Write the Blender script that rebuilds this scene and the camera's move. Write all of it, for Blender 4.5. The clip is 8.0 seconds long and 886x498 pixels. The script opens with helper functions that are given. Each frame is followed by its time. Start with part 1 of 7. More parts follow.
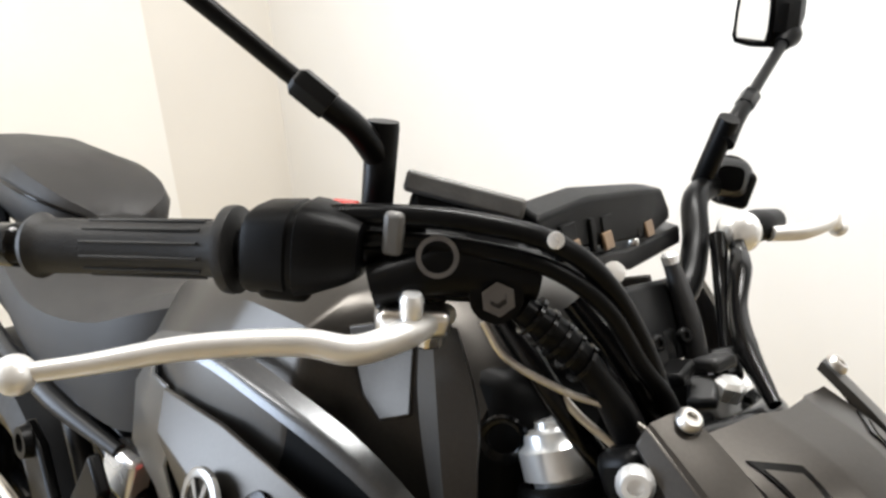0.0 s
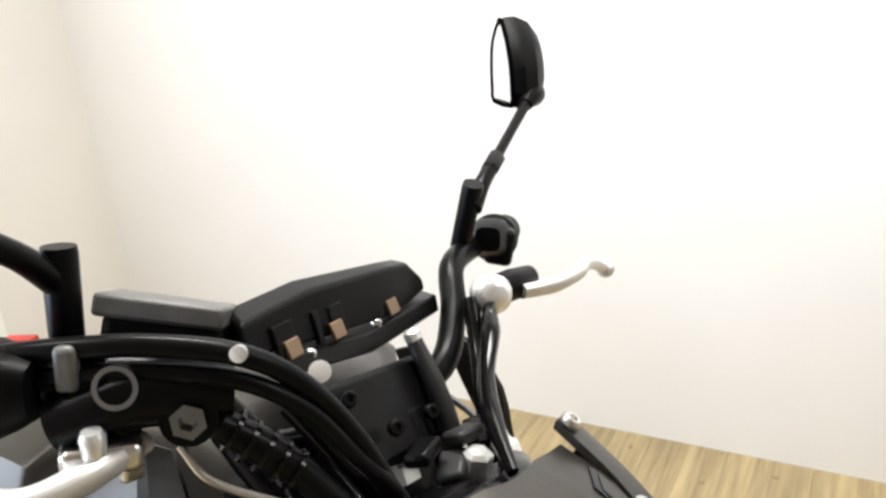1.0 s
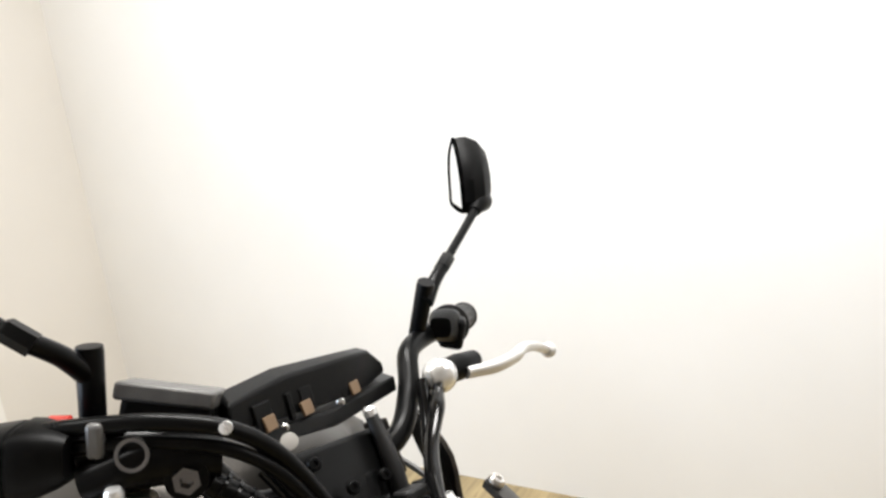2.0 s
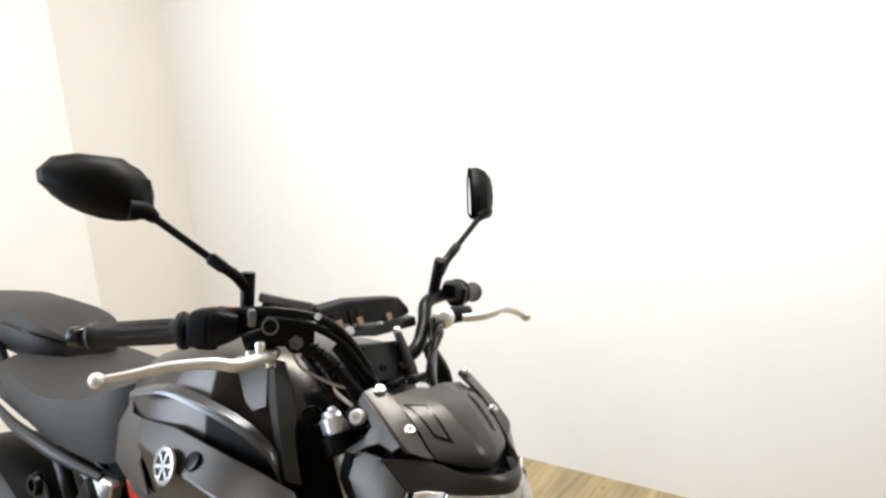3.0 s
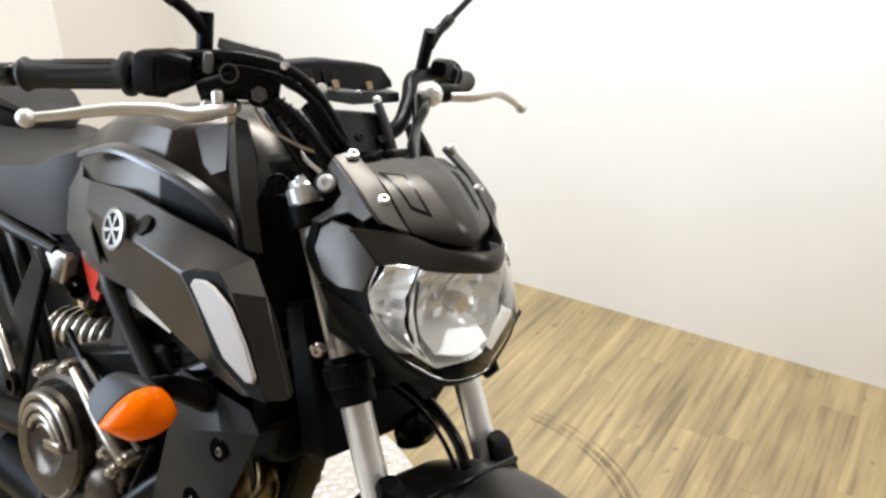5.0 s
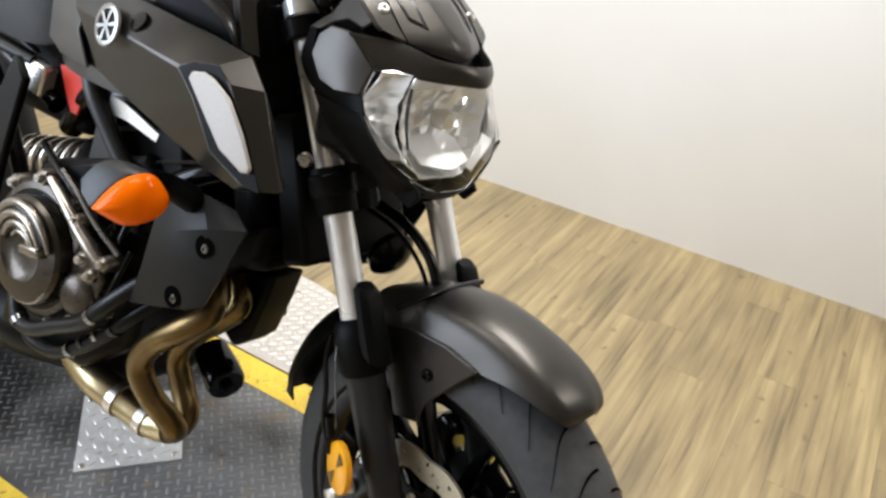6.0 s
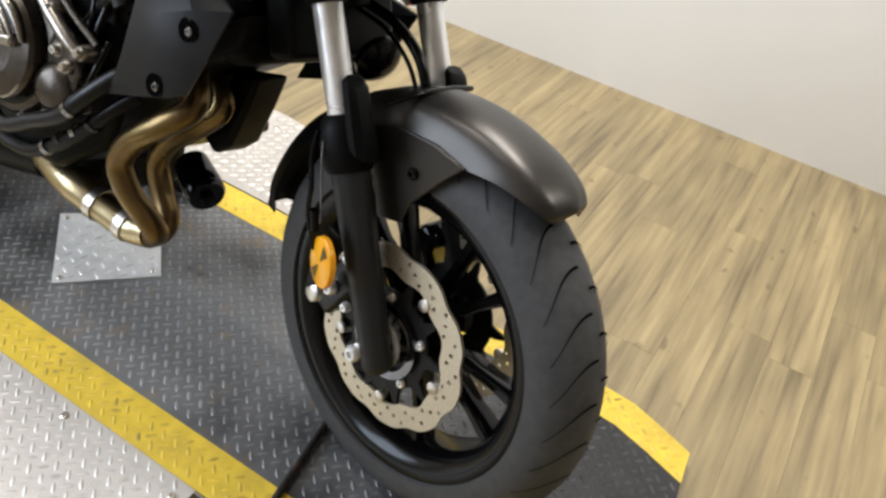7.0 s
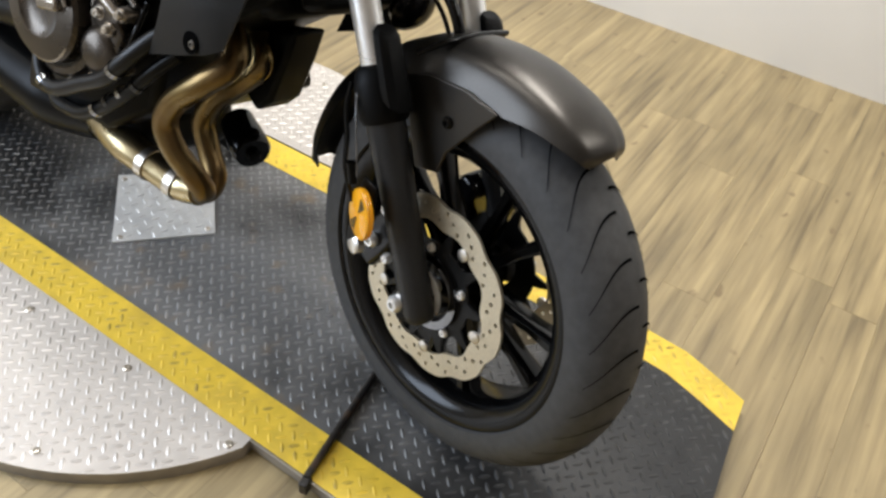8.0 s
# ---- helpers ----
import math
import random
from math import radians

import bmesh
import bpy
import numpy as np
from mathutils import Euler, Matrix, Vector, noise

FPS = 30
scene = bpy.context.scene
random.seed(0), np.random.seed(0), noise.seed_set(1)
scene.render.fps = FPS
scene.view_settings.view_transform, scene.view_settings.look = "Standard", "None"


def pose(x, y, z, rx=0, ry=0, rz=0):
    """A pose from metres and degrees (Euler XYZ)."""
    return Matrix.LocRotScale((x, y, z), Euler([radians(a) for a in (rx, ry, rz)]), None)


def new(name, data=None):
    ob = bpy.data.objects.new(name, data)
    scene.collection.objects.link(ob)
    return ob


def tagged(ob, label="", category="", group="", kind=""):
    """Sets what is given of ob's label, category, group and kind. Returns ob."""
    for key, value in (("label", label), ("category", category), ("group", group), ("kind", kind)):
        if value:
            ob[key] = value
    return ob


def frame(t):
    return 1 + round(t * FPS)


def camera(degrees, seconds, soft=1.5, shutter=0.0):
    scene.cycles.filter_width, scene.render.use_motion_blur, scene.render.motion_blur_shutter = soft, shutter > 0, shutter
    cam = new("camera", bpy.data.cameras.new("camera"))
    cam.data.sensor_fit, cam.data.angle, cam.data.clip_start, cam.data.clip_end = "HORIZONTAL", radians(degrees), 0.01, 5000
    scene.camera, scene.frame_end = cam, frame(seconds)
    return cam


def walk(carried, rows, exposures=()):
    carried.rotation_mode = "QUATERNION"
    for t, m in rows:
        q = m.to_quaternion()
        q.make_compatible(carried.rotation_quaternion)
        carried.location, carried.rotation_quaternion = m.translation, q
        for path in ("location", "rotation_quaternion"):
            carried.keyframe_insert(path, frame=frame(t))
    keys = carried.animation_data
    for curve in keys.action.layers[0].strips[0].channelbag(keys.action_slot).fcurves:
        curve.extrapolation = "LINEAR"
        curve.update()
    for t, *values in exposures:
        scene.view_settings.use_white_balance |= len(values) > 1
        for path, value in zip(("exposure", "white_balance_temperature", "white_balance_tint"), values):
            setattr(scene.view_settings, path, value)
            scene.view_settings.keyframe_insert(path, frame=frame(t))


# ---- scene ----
# ---------------------------------------------------------------- camera
cam = camera(58.72, 8.0, soft=2.7)
PATH = [
    (0.0, -0.0929, -0.2509, 1.2683, 66.60, 2.67, 39.65),
    (0.5, -0.0477, -0.2147, 1.2732, 67.71, 3.41, 33.86),
    (1.0, -0.0199, -0.1819, 1.2861, 69.27, 5.80, 28.46),
    (1.2, -0.0096, -0.1788, 1.2966, 70.11, 6.55, 28.55),
    (2.3, 0.1657, -0.3855, 1.3605, 76.80, 5.93, 28.09),
    (2.5, 0.2469, -0.4923, 1.3722, 78.17, 5.69, 31.53),
    (3.0, 0.3753, -0.6282, 1.4211, 76.09, 3.92, 33.05),
    (3.5, 0.3943, -0.5704, 1.4050, 72.75, 6.27, 34.48),
    (4.0, 0.3625, -0.5426, 1.3802, 71.86, 4.70, 35.27),
    (4.2, 0.3536, -0.5438, 1.3619, 70.37, 3.44, 34.53),
    (5.3, 0.3314, -0.5796, 1.2770, 63.15, -1.23, 33.04),
    (5.5, 0.3388, -0.6077, 1.2611, 62.37, -2.82, 32.33),
    (6.0, 0.3507, -0.6742, 1.2069, 59.12, -5.30, 31.75),
    (6.5, 0.3624, -0.7074, 1.1652, 55.98, -7.45, 31.83),
    (7.0, 0.3737, -0.7279, 1.1172, 50.63, -8.47, 31.51),
    (7.5, 0.3936, -0.7392, 1.0840, 47.22, -11.24, 31.82),
    (8.0, 0.4054, -0.7113, 1.1138, 47.08, -4.37, 34.19),
]
EXPOSURES = [(0.0, -0.18), (1.0, -0.24), (2.5, -0.30), (4.2, -0.30), (5.5, -0.40), (6.5, -0.46), (7.5, -0.48), (8.0, -0.48)]
walk(cam, [(t, pose(x, y, z, rx, ry, rz)) for t, x, y, z, rx, ry, rz in PATH], EXPOSURES)

# ---------------------------------------------------------------- world and lamps
world = bpy.data.worlds.new("world")
scene.world = world
world.use_nodes = True
world.node_tree.nodes["Background"].inputs[0].default_value = (0.9, 0.95, 1.0, 1)
world.node_tree.nodes["Background"].inputs[1].default_value = 0.05


def ceiling_panel(x, y, z, sx, sy, watts, spread, colour=(1.0, 0.985, 0.955)):
    lamp = bpy.data.lights.new("ceiling_light", "AREA")
    lamp.shape, lamp.size, lamp.size_y, lamp.energy, lamp.color = "RECTANGLE", sx, sy, watts, colour
    lamp.spread = radians(spread)
    ob = new("ceiling_light_lamp", lamp)
    ob.location = (x, y, z)
    return ob


ceiling_panel(-0.5, 0.75, 2.86, 1.2, 0.3, 90, 170)
ceiling_panel(-1.5, -0.40, 2.86, 1.2, 0.3, 30, 170)
ceiling_panel(2.0, 0.90, 2.86, 1.2, 0.3, 40, 160)
# cool daylight through the shop window in the side wall
daylight = bpy.data.lights.new("window_daylight", "AREA")
daylight.shape, daylight.size, daylight.size_y, daylight.energy, daylight.color = "RECTANGLE", 2.60, 1.80, 205, (0.78, 0.90, 1.08)
window_lamp = new("window_daylight_lamp", daylight)
window_lamp.matrix_world = pose(-2.50, -2.20, 1.70, 90, 0, -90)
# ---------------------------------------------------------------- materials
def material(name, colour, rough=0.5, metal=0.0, vary=0.12, scale=30.0, bump=0.0, bump_scale=200.0, rough_vary=0.1,
             coat=0.0, spec=0.5, random=0.0, dirt=0.0, dirt_colour=(0.16, 0.13, 0.10), dirt_scale=6.0, stretch=(1, 1, 1)):
    """A surface with two scales of variation: fine grain and broad patches."""
    m = bpy.data.materials.new(name)
    m.use_nodes = True
    nt = m.node_tree
    bsdf = nt.nodes["Principled BSDF"]
    bsdf.inputs["Metallic"].default_value = metal
    bsdf.inputs["Coat Weight"].default_value = coat
    bsdf.inputs["Specular IOR Level"].default_value = spec
    bsdf.inputs["Coat Roughness"].default_value = 0.1
    tc = nt.nodes.new("ShaderNodeTexCoord")
    mp = nt.nodes.new("ShaderNodeMapping")
    mp.inputs["Scale"].default_value = stretch
    nt.links.new(tc.outputs["Object"], mp.inputs["Vector"])
    fine = nt.nodes.new("ShaderNodeTexNoise")
    fine.inputs["Scale"].default_value, fine.inputs["Detail"].default_value = scale, 6
    broad = nt.nodes.new("ShaderNodeTexNoise")
    broad.inputs["Scale"].default_value, broad.inputs["Detail"].default_value = dirt_scale, 5
    for n in (fine, broad):
        nt.links.new(mp.outputs["Vector"], n.inputs["Vector"])
    ramp = nt.nodes.new("ShaderNodeMapRange")
    ramp.inputs["From Min"].default_value, ramp.inputs["From Max"].default_value = 0.3, 0.7
    ramp.inputs["To Min"].default_value, ramp.inputs["To Max"].default_value = 1 - vary, 1 + vary
    nt.links.new(fine.outputs["Fac"], ramp.inputs["Value"])
    mul = nt.nodes.new("ShaderNodeMix")
    mul.data_type, mul.blend_type = "RGBA", "MULTIPLY"
    mul.inputs["Factor"].default_value = 1.0
    mul.inputs["A"].default_value = (*colour, 1)
    nt.links.new(ramp.outputs["Result"], mul.inputs["B"])
    out = mul.outputs["Result"]
    if dirt:
        dr = nt.nodes.new("ShaderNodeMapRange")
        dr.inputs["From Min"].default_value, dr.inputs["From Max"].default_value = 0.48, 0.75
        dr.inputs["To Max"].default_value = dirt
        nt.links.new(broad.outputs["Fac"], dr.inputs["Value"])
        dm = nt.nodes.new("ShaderNodeMix")
        dm.data_type = "RGBA"
        nt.links.new(dr.outputs["Result"], dm.inputs["Factor"])
        nt.links.new(out, dm.inputs["A"])
        dm.inputs["B"].default_value = (*dirt_colour, 1)
        out = dm.outputs["Result"]
    if random:
        oi = nt.nodes.new("ShaderNodeObjectInfo")
        rr = nt.nodes.new("ShaderNodeMapRange")
        rr.inputs["To Min"].default_value, rr.inputs["To Max"].default_value = 1 - random, 1 + random
        nt.links.new(oi.outputs["Random"], rr.inputs["Value"])
        rm = nt.nodes.new("ShaderNodeMix")
        rm.data_type, rm.blend_type = "RGBA", "MULTIPLY"
        rm.inputs["Factor"].default_value = 1.0
        nt.links.new(out, rm.inputs["A"])
        nt.links.new(rr.outputs["Result"], rm.inputs["B"])
        out = rm.outputs["Result"]
    nt.links.new(out, bsdf.inputs["Base Color"])
    rg = nt.nodes.new("ShaderNodeMapRange")
    rg.inputs["From Min"].default_value, rg.inputs["From Max"].default_value = 0.3, 0.7
    rg.inputs["To Min"].default_value, rg.inputs["To Max"].default_value = max(0.02, rough - rough_vary), min(1, rough + rough_vary)
    nt.links.new(broad.outputs["Fac"], rg.inputs["Value"])
    nt.links.new(rg.outputs["Result"], bsdf.inputs["Roughness"])
    if bump:
        bn = nt.nodes.new("ShaderNodeTexNoise")
        bn.inputs["Scale"].default_value, bn.inputs["Detail"].default_value = bump_scale, 3
        nt.links.new(mp.outputs["Vector"], bn.inputs["Vector"])
        bp = nt.nodes.new("ShaderNodeBump")
        bp.inputs["Strength"].default_value, bp.inputs["Distance"].default_value = bump, 0.002
        nt.links.new(bn.outputs["Fac"], bp.inputs["Height"])
        nt.links.new(bp.outputs["Normal"], bsdf.inputs["Normal"])
    return m


MATTE_GREY = material("matte_grey_paint", (0.056, 0.0515, 0.0465), 0.34, 0.78, 0.06, 400, 0.03, 900, 0.04, spec=0.3)
TRIM_GREY = material("satin_grey_trim", (0.105, 0.107, 0.111), 0.30, 0.8, 0.06, 400, 0.03, 900, 0.04, spec=0.4)
BLACK_PLASTIC = material("black_plastic", (0.003, 0.003, 0.0031), 0.45, 0, 0.1, 300, 0.12, 1100, 0.08, spec=0.09)
GLOSS_BLACK = material("gloss_black", (0.002, 0.002, 0.0021), 0.18, 0, 0.1, 60, 0, 200, 0.06, spec=0.24)
SATIN_BLACK = material("satin_black_metal", (0.003, 0.003, 0.0031), 0.34, 0.02, 0.1, 120, 0.02, 500, 0.08, spec=0.12)
RUBBER = material("tyre_rubber", (0.052, 0.052, 0.0525), 0.62, 0, 0.16, 70, 0.15, 500, 0.1, spec=0.3, dirt=0.25, dirt_colour=(0.07, 0.065, 0.06))
RUBBER_HOSE = material("hose_rubber", (0.006, 0.006, 0.0065), 0.36, 0, 0.1, 80, 0.05, 400, 0.06, spec=0.2)
GRIP_RUBBER = material("grip_rubber", (0.016, 0.0155, 0.015), 0.5, 0, 0.12, 160, 0.2, 700, spec=0.28)
SEAT_VINYL = material("seat_vinyl", (0.022, 0.021, 0.0205), 0.5, 0, 0.1, 90, 0.25, 900, 0.06, spec=0.28)
CHROME = material("chrome", (0.86, 0.86, 0.85), 0.09, 1.0, 0.03, 30, 0, 200, 0.04)
DARK_CHROME = material("dark_chrome", (0.22, 0.22, 0.225), 0.16, 1.0, 0.04, 60, 0, 200, 0.05)
ALUMINIUM = material("cast_aluminium", (0.72, 0.70, 0.67), 0.33, 1.0, 0.06, 90, 0.06, 500, 0.08)
POLISHED = material("bright_aluminium", (0.92, 0.92, 0.91), 0.26, 0.70, 0.05, 60, 0.03, 300, 0.08)
ENGINE_RIB = material("engine_rib", (0.30, 0.268, 0.23), 0.26, 0.9, 0.08, 60, 0.05, 400, 0.08)
ENGINE_GREY = material("engine_cover", (0.068, 0.058, 0.048), 0.30, 0.85, 0.1, 60, 0.08, 400, 0.1, dirt=0.3, dirt_colour=(0.09, 0.07, 0.05), dirt_scale=14)
BADGE_SILVER = material("badge_silver", (0.34, 0.33, 0.315), 0.32, 0.9, 0.06, 160, 0.03, 600, 0.08)
STEEL = material("brushed_steel", (0.62, 0.58, 0.52), 0.3, 1.0, 0.06, 160, 0.03, 600, 0.08)
DISC_STEEL = material("brake_disc_steel", (0.60, 0.535, 0.41), 0.42, 0.7, 0.08, 220, 0.04, 800, 0.06)
HEADER_PALE = material("pale_heated_steel", (0.46, 0.385, 0.23), 0.30, 1.0, 0.14, 18, 0.02, 300, 0.08, dirt=0.5, dirt_colour=(0.30, 0.20, 0.09), dirt_scale=14)
HEADER = material("heated_steel", (0.185, 0.132, 0.058), 0.30, 1.0, 0.22, 18, 0.02, 300, 0.08, dirt=0.85, dirt_colour=(0.13, 0.075, 0.035), dirt_scale=11)
SHROUD_GREY = material("shroud_plastic", (0.011, 0.011, 0.0112), 0.33, 0.05, 0.1, 180, 0.06, 900, 0.06, spec=0.13)
GREY_PLASTIC = material("grey_plastic", (0.020, 0.020, 0.0205), 0.4, 0.05, 0.08, 200, 0.05, 900, 0.05, spec=0.3)
SILVER_MESH = material("silver_insert", (0.46, 0.43, 0.40), 0.5, 0.35, 0.08, 500, 0.25, 1500, 0.05)
RED = material("red_plastic", (0.62, 0.04, 0.025), 0.35, 0, 0.06, 80)
# sheenless black; on tread and shroud it paints the shade of recesses
DULL_BLACK = material("dull_black", (0.0025, 0.0025, 0.0025), 0.9, 0, 0.1, 100, spec=0.0)
WORN_GREY = material("worn_grey_cap", (0.095, 0.092, 0.088), 0.5, 0.1, 0.2, 60, 0.1, 500, 0.1)
LABEL_AMBER = material("brass_contact", (0.20, 0.13, 0.075), 0.4, 0.4, 0.08, 120)
WALL_WHITE = material("white_wall_paint", (0.86, 0.858, 0.85), 0.55, 0, 0.015, 3, 0.04, 260, 0.06, dirt=0.08, dirt_colour=(0.6, 0.57, 0.53), dirt_scale=1.7)
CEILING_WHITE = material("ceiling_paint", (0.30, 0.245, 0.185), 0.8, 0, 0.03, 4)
# cream wall with the corner's gentle shade mixed into its colour
SIDE_WALL = material("shaded_cream_wall", (0.73, 0.705, 0.665), 0.6, 0, 0.02, 3, 0.04, 260)
PIER_PAINT = material("ivory_pier_paint", (0.83, 0.825, 0.805), 0.6, 0, 0.02, 3, 0.04, 260)


def dusty_plate(name, clean, dusty, rough, metal):
    """Black plate paint, trodden grey and dusty in an uneven patch ahead of the foot plate."""
    m = material(name, clean, rough, metal, 0.3, 26, 0.12, 300, 0.12, spec=0.5, dirt=0.4, dirt_colour=(0.05, 0.047, 0.043), dirt_scale=5)
    nt = m.node_tree
    bsdf = nt.nodes["Principled BSDF"]
    before = bsdf.inputs["Base Color"].links[0].from_socket
    tc = nt.nodes.new("ShaderNodeTexCoord")
    wob = nt.nodes.new("ShaderNodeTexNoise")
    wob.inputs["Scale"].default_value, wob.inputs["Detail"].default_value = 5.0, 6
    nt.links.new(tc.outputs["Object"], wob.inputs["Vector"])
    far = nt.nodes.new("ShaderNodeVectorMath")
    far.operation = "DISTANCE"
    far.inputs[1].default_value = (-0.45, -0.03, 0.0)
    nt.links.new(tc.outputs["Object"], far.inputs[0])
    bend = nt.nodes.new("ShaderNodeMath")
    bend.operation = "MULTIPLY_ADD"
    bend.inputs[1].default_value = -1.1
    nt.links.new(wob.outputs["Fac"], bend.inputs[0])
    nt.links.new(far.outputs["Value"], bend.inputs[2])
    spread = nt.nodes.new("ShaderNodeMapRange")
    spread.interpolation_type = "SMOOTHSTEP"
    spread.inputs["From Min"].default_value, spread.inputs["From Max"].default_value = -0.42, 0.06
    spread.inputs["To Min"].default_value, spread.inputs["To Max"].default_value = 1.0, 0.0
    nt.links.new(bend.outputs[0], spread.inputs["Value"])
    smear = nt.nodes.new("ShaderNodeTexNoise")
    smear.inputs["Scale"].default_value, smear.inputs["Detail"].default_value = 16.0, 5
    nt.links.new(tc.outputs["Object"], smear.inputs["Vector"])
    brown = nt.nodes.new("ShaderNodeMapRange")
    brown.inputs["From Min"].default_value, brown.inputs["From Max"].default_value = 0.58, 0.76
    nt.links.new(smear.outputs["Fac"], brown.inputs["Value"])
    dust = nt.nodes.new("ShaderNodeMix")
    dust.data_type = "RGBA"
    dust.inputs["A"].default_value = (*dusty, 1)
    dust.inputs["B"].default_value = (0.25, 0.19, 0.13, 1)
    nt.links.new(brown.outputs["Result"], dust.inputs["Factor"])
    mix = nt.nodes.new("ShaderNodeMix")
    mix.data_type = "RGBA"
    nt.links.new(spread.outputs["Result"], mix.inputs["Factor"])
    nt.links.new(before, mix.inputs["A"])
    nt.links.new(dust.outputs["Result"], mix.inputs["B"])
    nt.links.new(mix.outputs["Result"], bsdf.inputs["Base Color"])
    return m


PLATE_BLACK = dusty_plate("worn_black_plate", (0.013, 0.0132, 0.0138), (0.165, 0.165, 0.165), 0.44, 0.1)
LUG_BLACK = dusty_plate("worn_black_lug", (0.050, 0.051, 0.053), (0.26, 0.26, 0.26), 0.36, 0.2)
YELLOW = material("yellow_floor_paint", (0.80, 0.56, 0.055), 0.42, 0, 0.1, 34, 0.1, 300, 0.1, dirt=0.5, dirt_colour=(0.30, 0.20, 0.05), dirt_scale=9)
YELLOW_LUG = material("scuffed_yellow_lug", (0.78, 0.54, 0.05), 0.45, 0, 0.15, 30, 0.1, 300, 0.1, dirt=0.95, dirt_colour=(0.22, 0.15, 0.04), dirt_scale=26)
PLATE_SILVER = material("aluminium_plate", (0.60, 0.56, 0.52), 0.46, 0.25, 0.08, 22, 0.06, 300, 0.1, dirt=0.4, dirt_colour=(0.46, 0.41, 0.36), dirt_scale=4)
FOOT_LUG = material("bright_foot_lug", (0.78, 0.78, 0.77), 0.34, 0.4, 0.05, 40, 0.03, 300, 0.06)
FOOT_ALU = material("bright_foot_plate", (0.70, 0.70, 0.69), 0.42, 0.35, 0.08, 40, 0.08, 300, 0.1)
PLATE_LUG = material("worn_aluminium_lug", (0.66, 0.62, 0.58), 0.38, 0.35, 0.2, 30, 0.06, 300, 0.1)
LEVER_SILVER = material("silver_lever_paint", (0.74, 0.73, 0.71), 0.36, 0.45, 0.05, 60, 0.03, 300, 0.08)
PLATE_RIM = material("plate_rim_steel", (0.36, 0.33, 0.29), 0.5, 0.6, 0.12, 30, 0.05, 300)
RUST_BLACK = material("black_rod_paint", (0.02, 0.018, 0.017), 0.4, 0.2, 0.2, 60, 0.15, 300, 0.1, dirt=0.5, dirt_colour=(0.14, 0.07, 0.03), dirt_scale=30)


def clear(name, colour, rough=0.02, ior=1.45, transmission=1.0):
    m = bpy.data.materials.new(name)
    m.use_nodes = True
    b = m.node_tree.nodes["Principled BSDF"]
    b.inputs["Base Color"].default_value = (*colour, 1)
    b.inputs["Roughness"].default_value = rough
    b.inputs["IOR"].default_value = ior
    b.inputs["Transmission Weight"].default_value = transmission
    return m


LENS_CLEAR = clear("clear_lens", (0.97, 0.98, 0.98), 0.02, 1.2)
LENS_ORANGE = clear("orange_lens", (1.0, 0.165, 0.0), 0.12, 1.2, 0.10)
REFLECTOR_AMBER = clear("amber_reflector", (1.0, 0.46, 0.015), 0.1, 1.45, 0.25)
LAMP_CHROME = material("lamp_reflector", (0.95, 0.95, 0.95), 0.10, 0.50, 0.02, 30, 0, 200, 0.05)
DARK_ROOM = material("beige_showroom_wall", (0.50, 0.44, 0.375), 0.7, 0, 0.1, 4, 0.05, 200)
MIRROR_GLASS = material("mirror_glass", (0.92, 0.93, 0.93), 0.02, 1.0, 0.0, 10, 0, 100, 0.01)


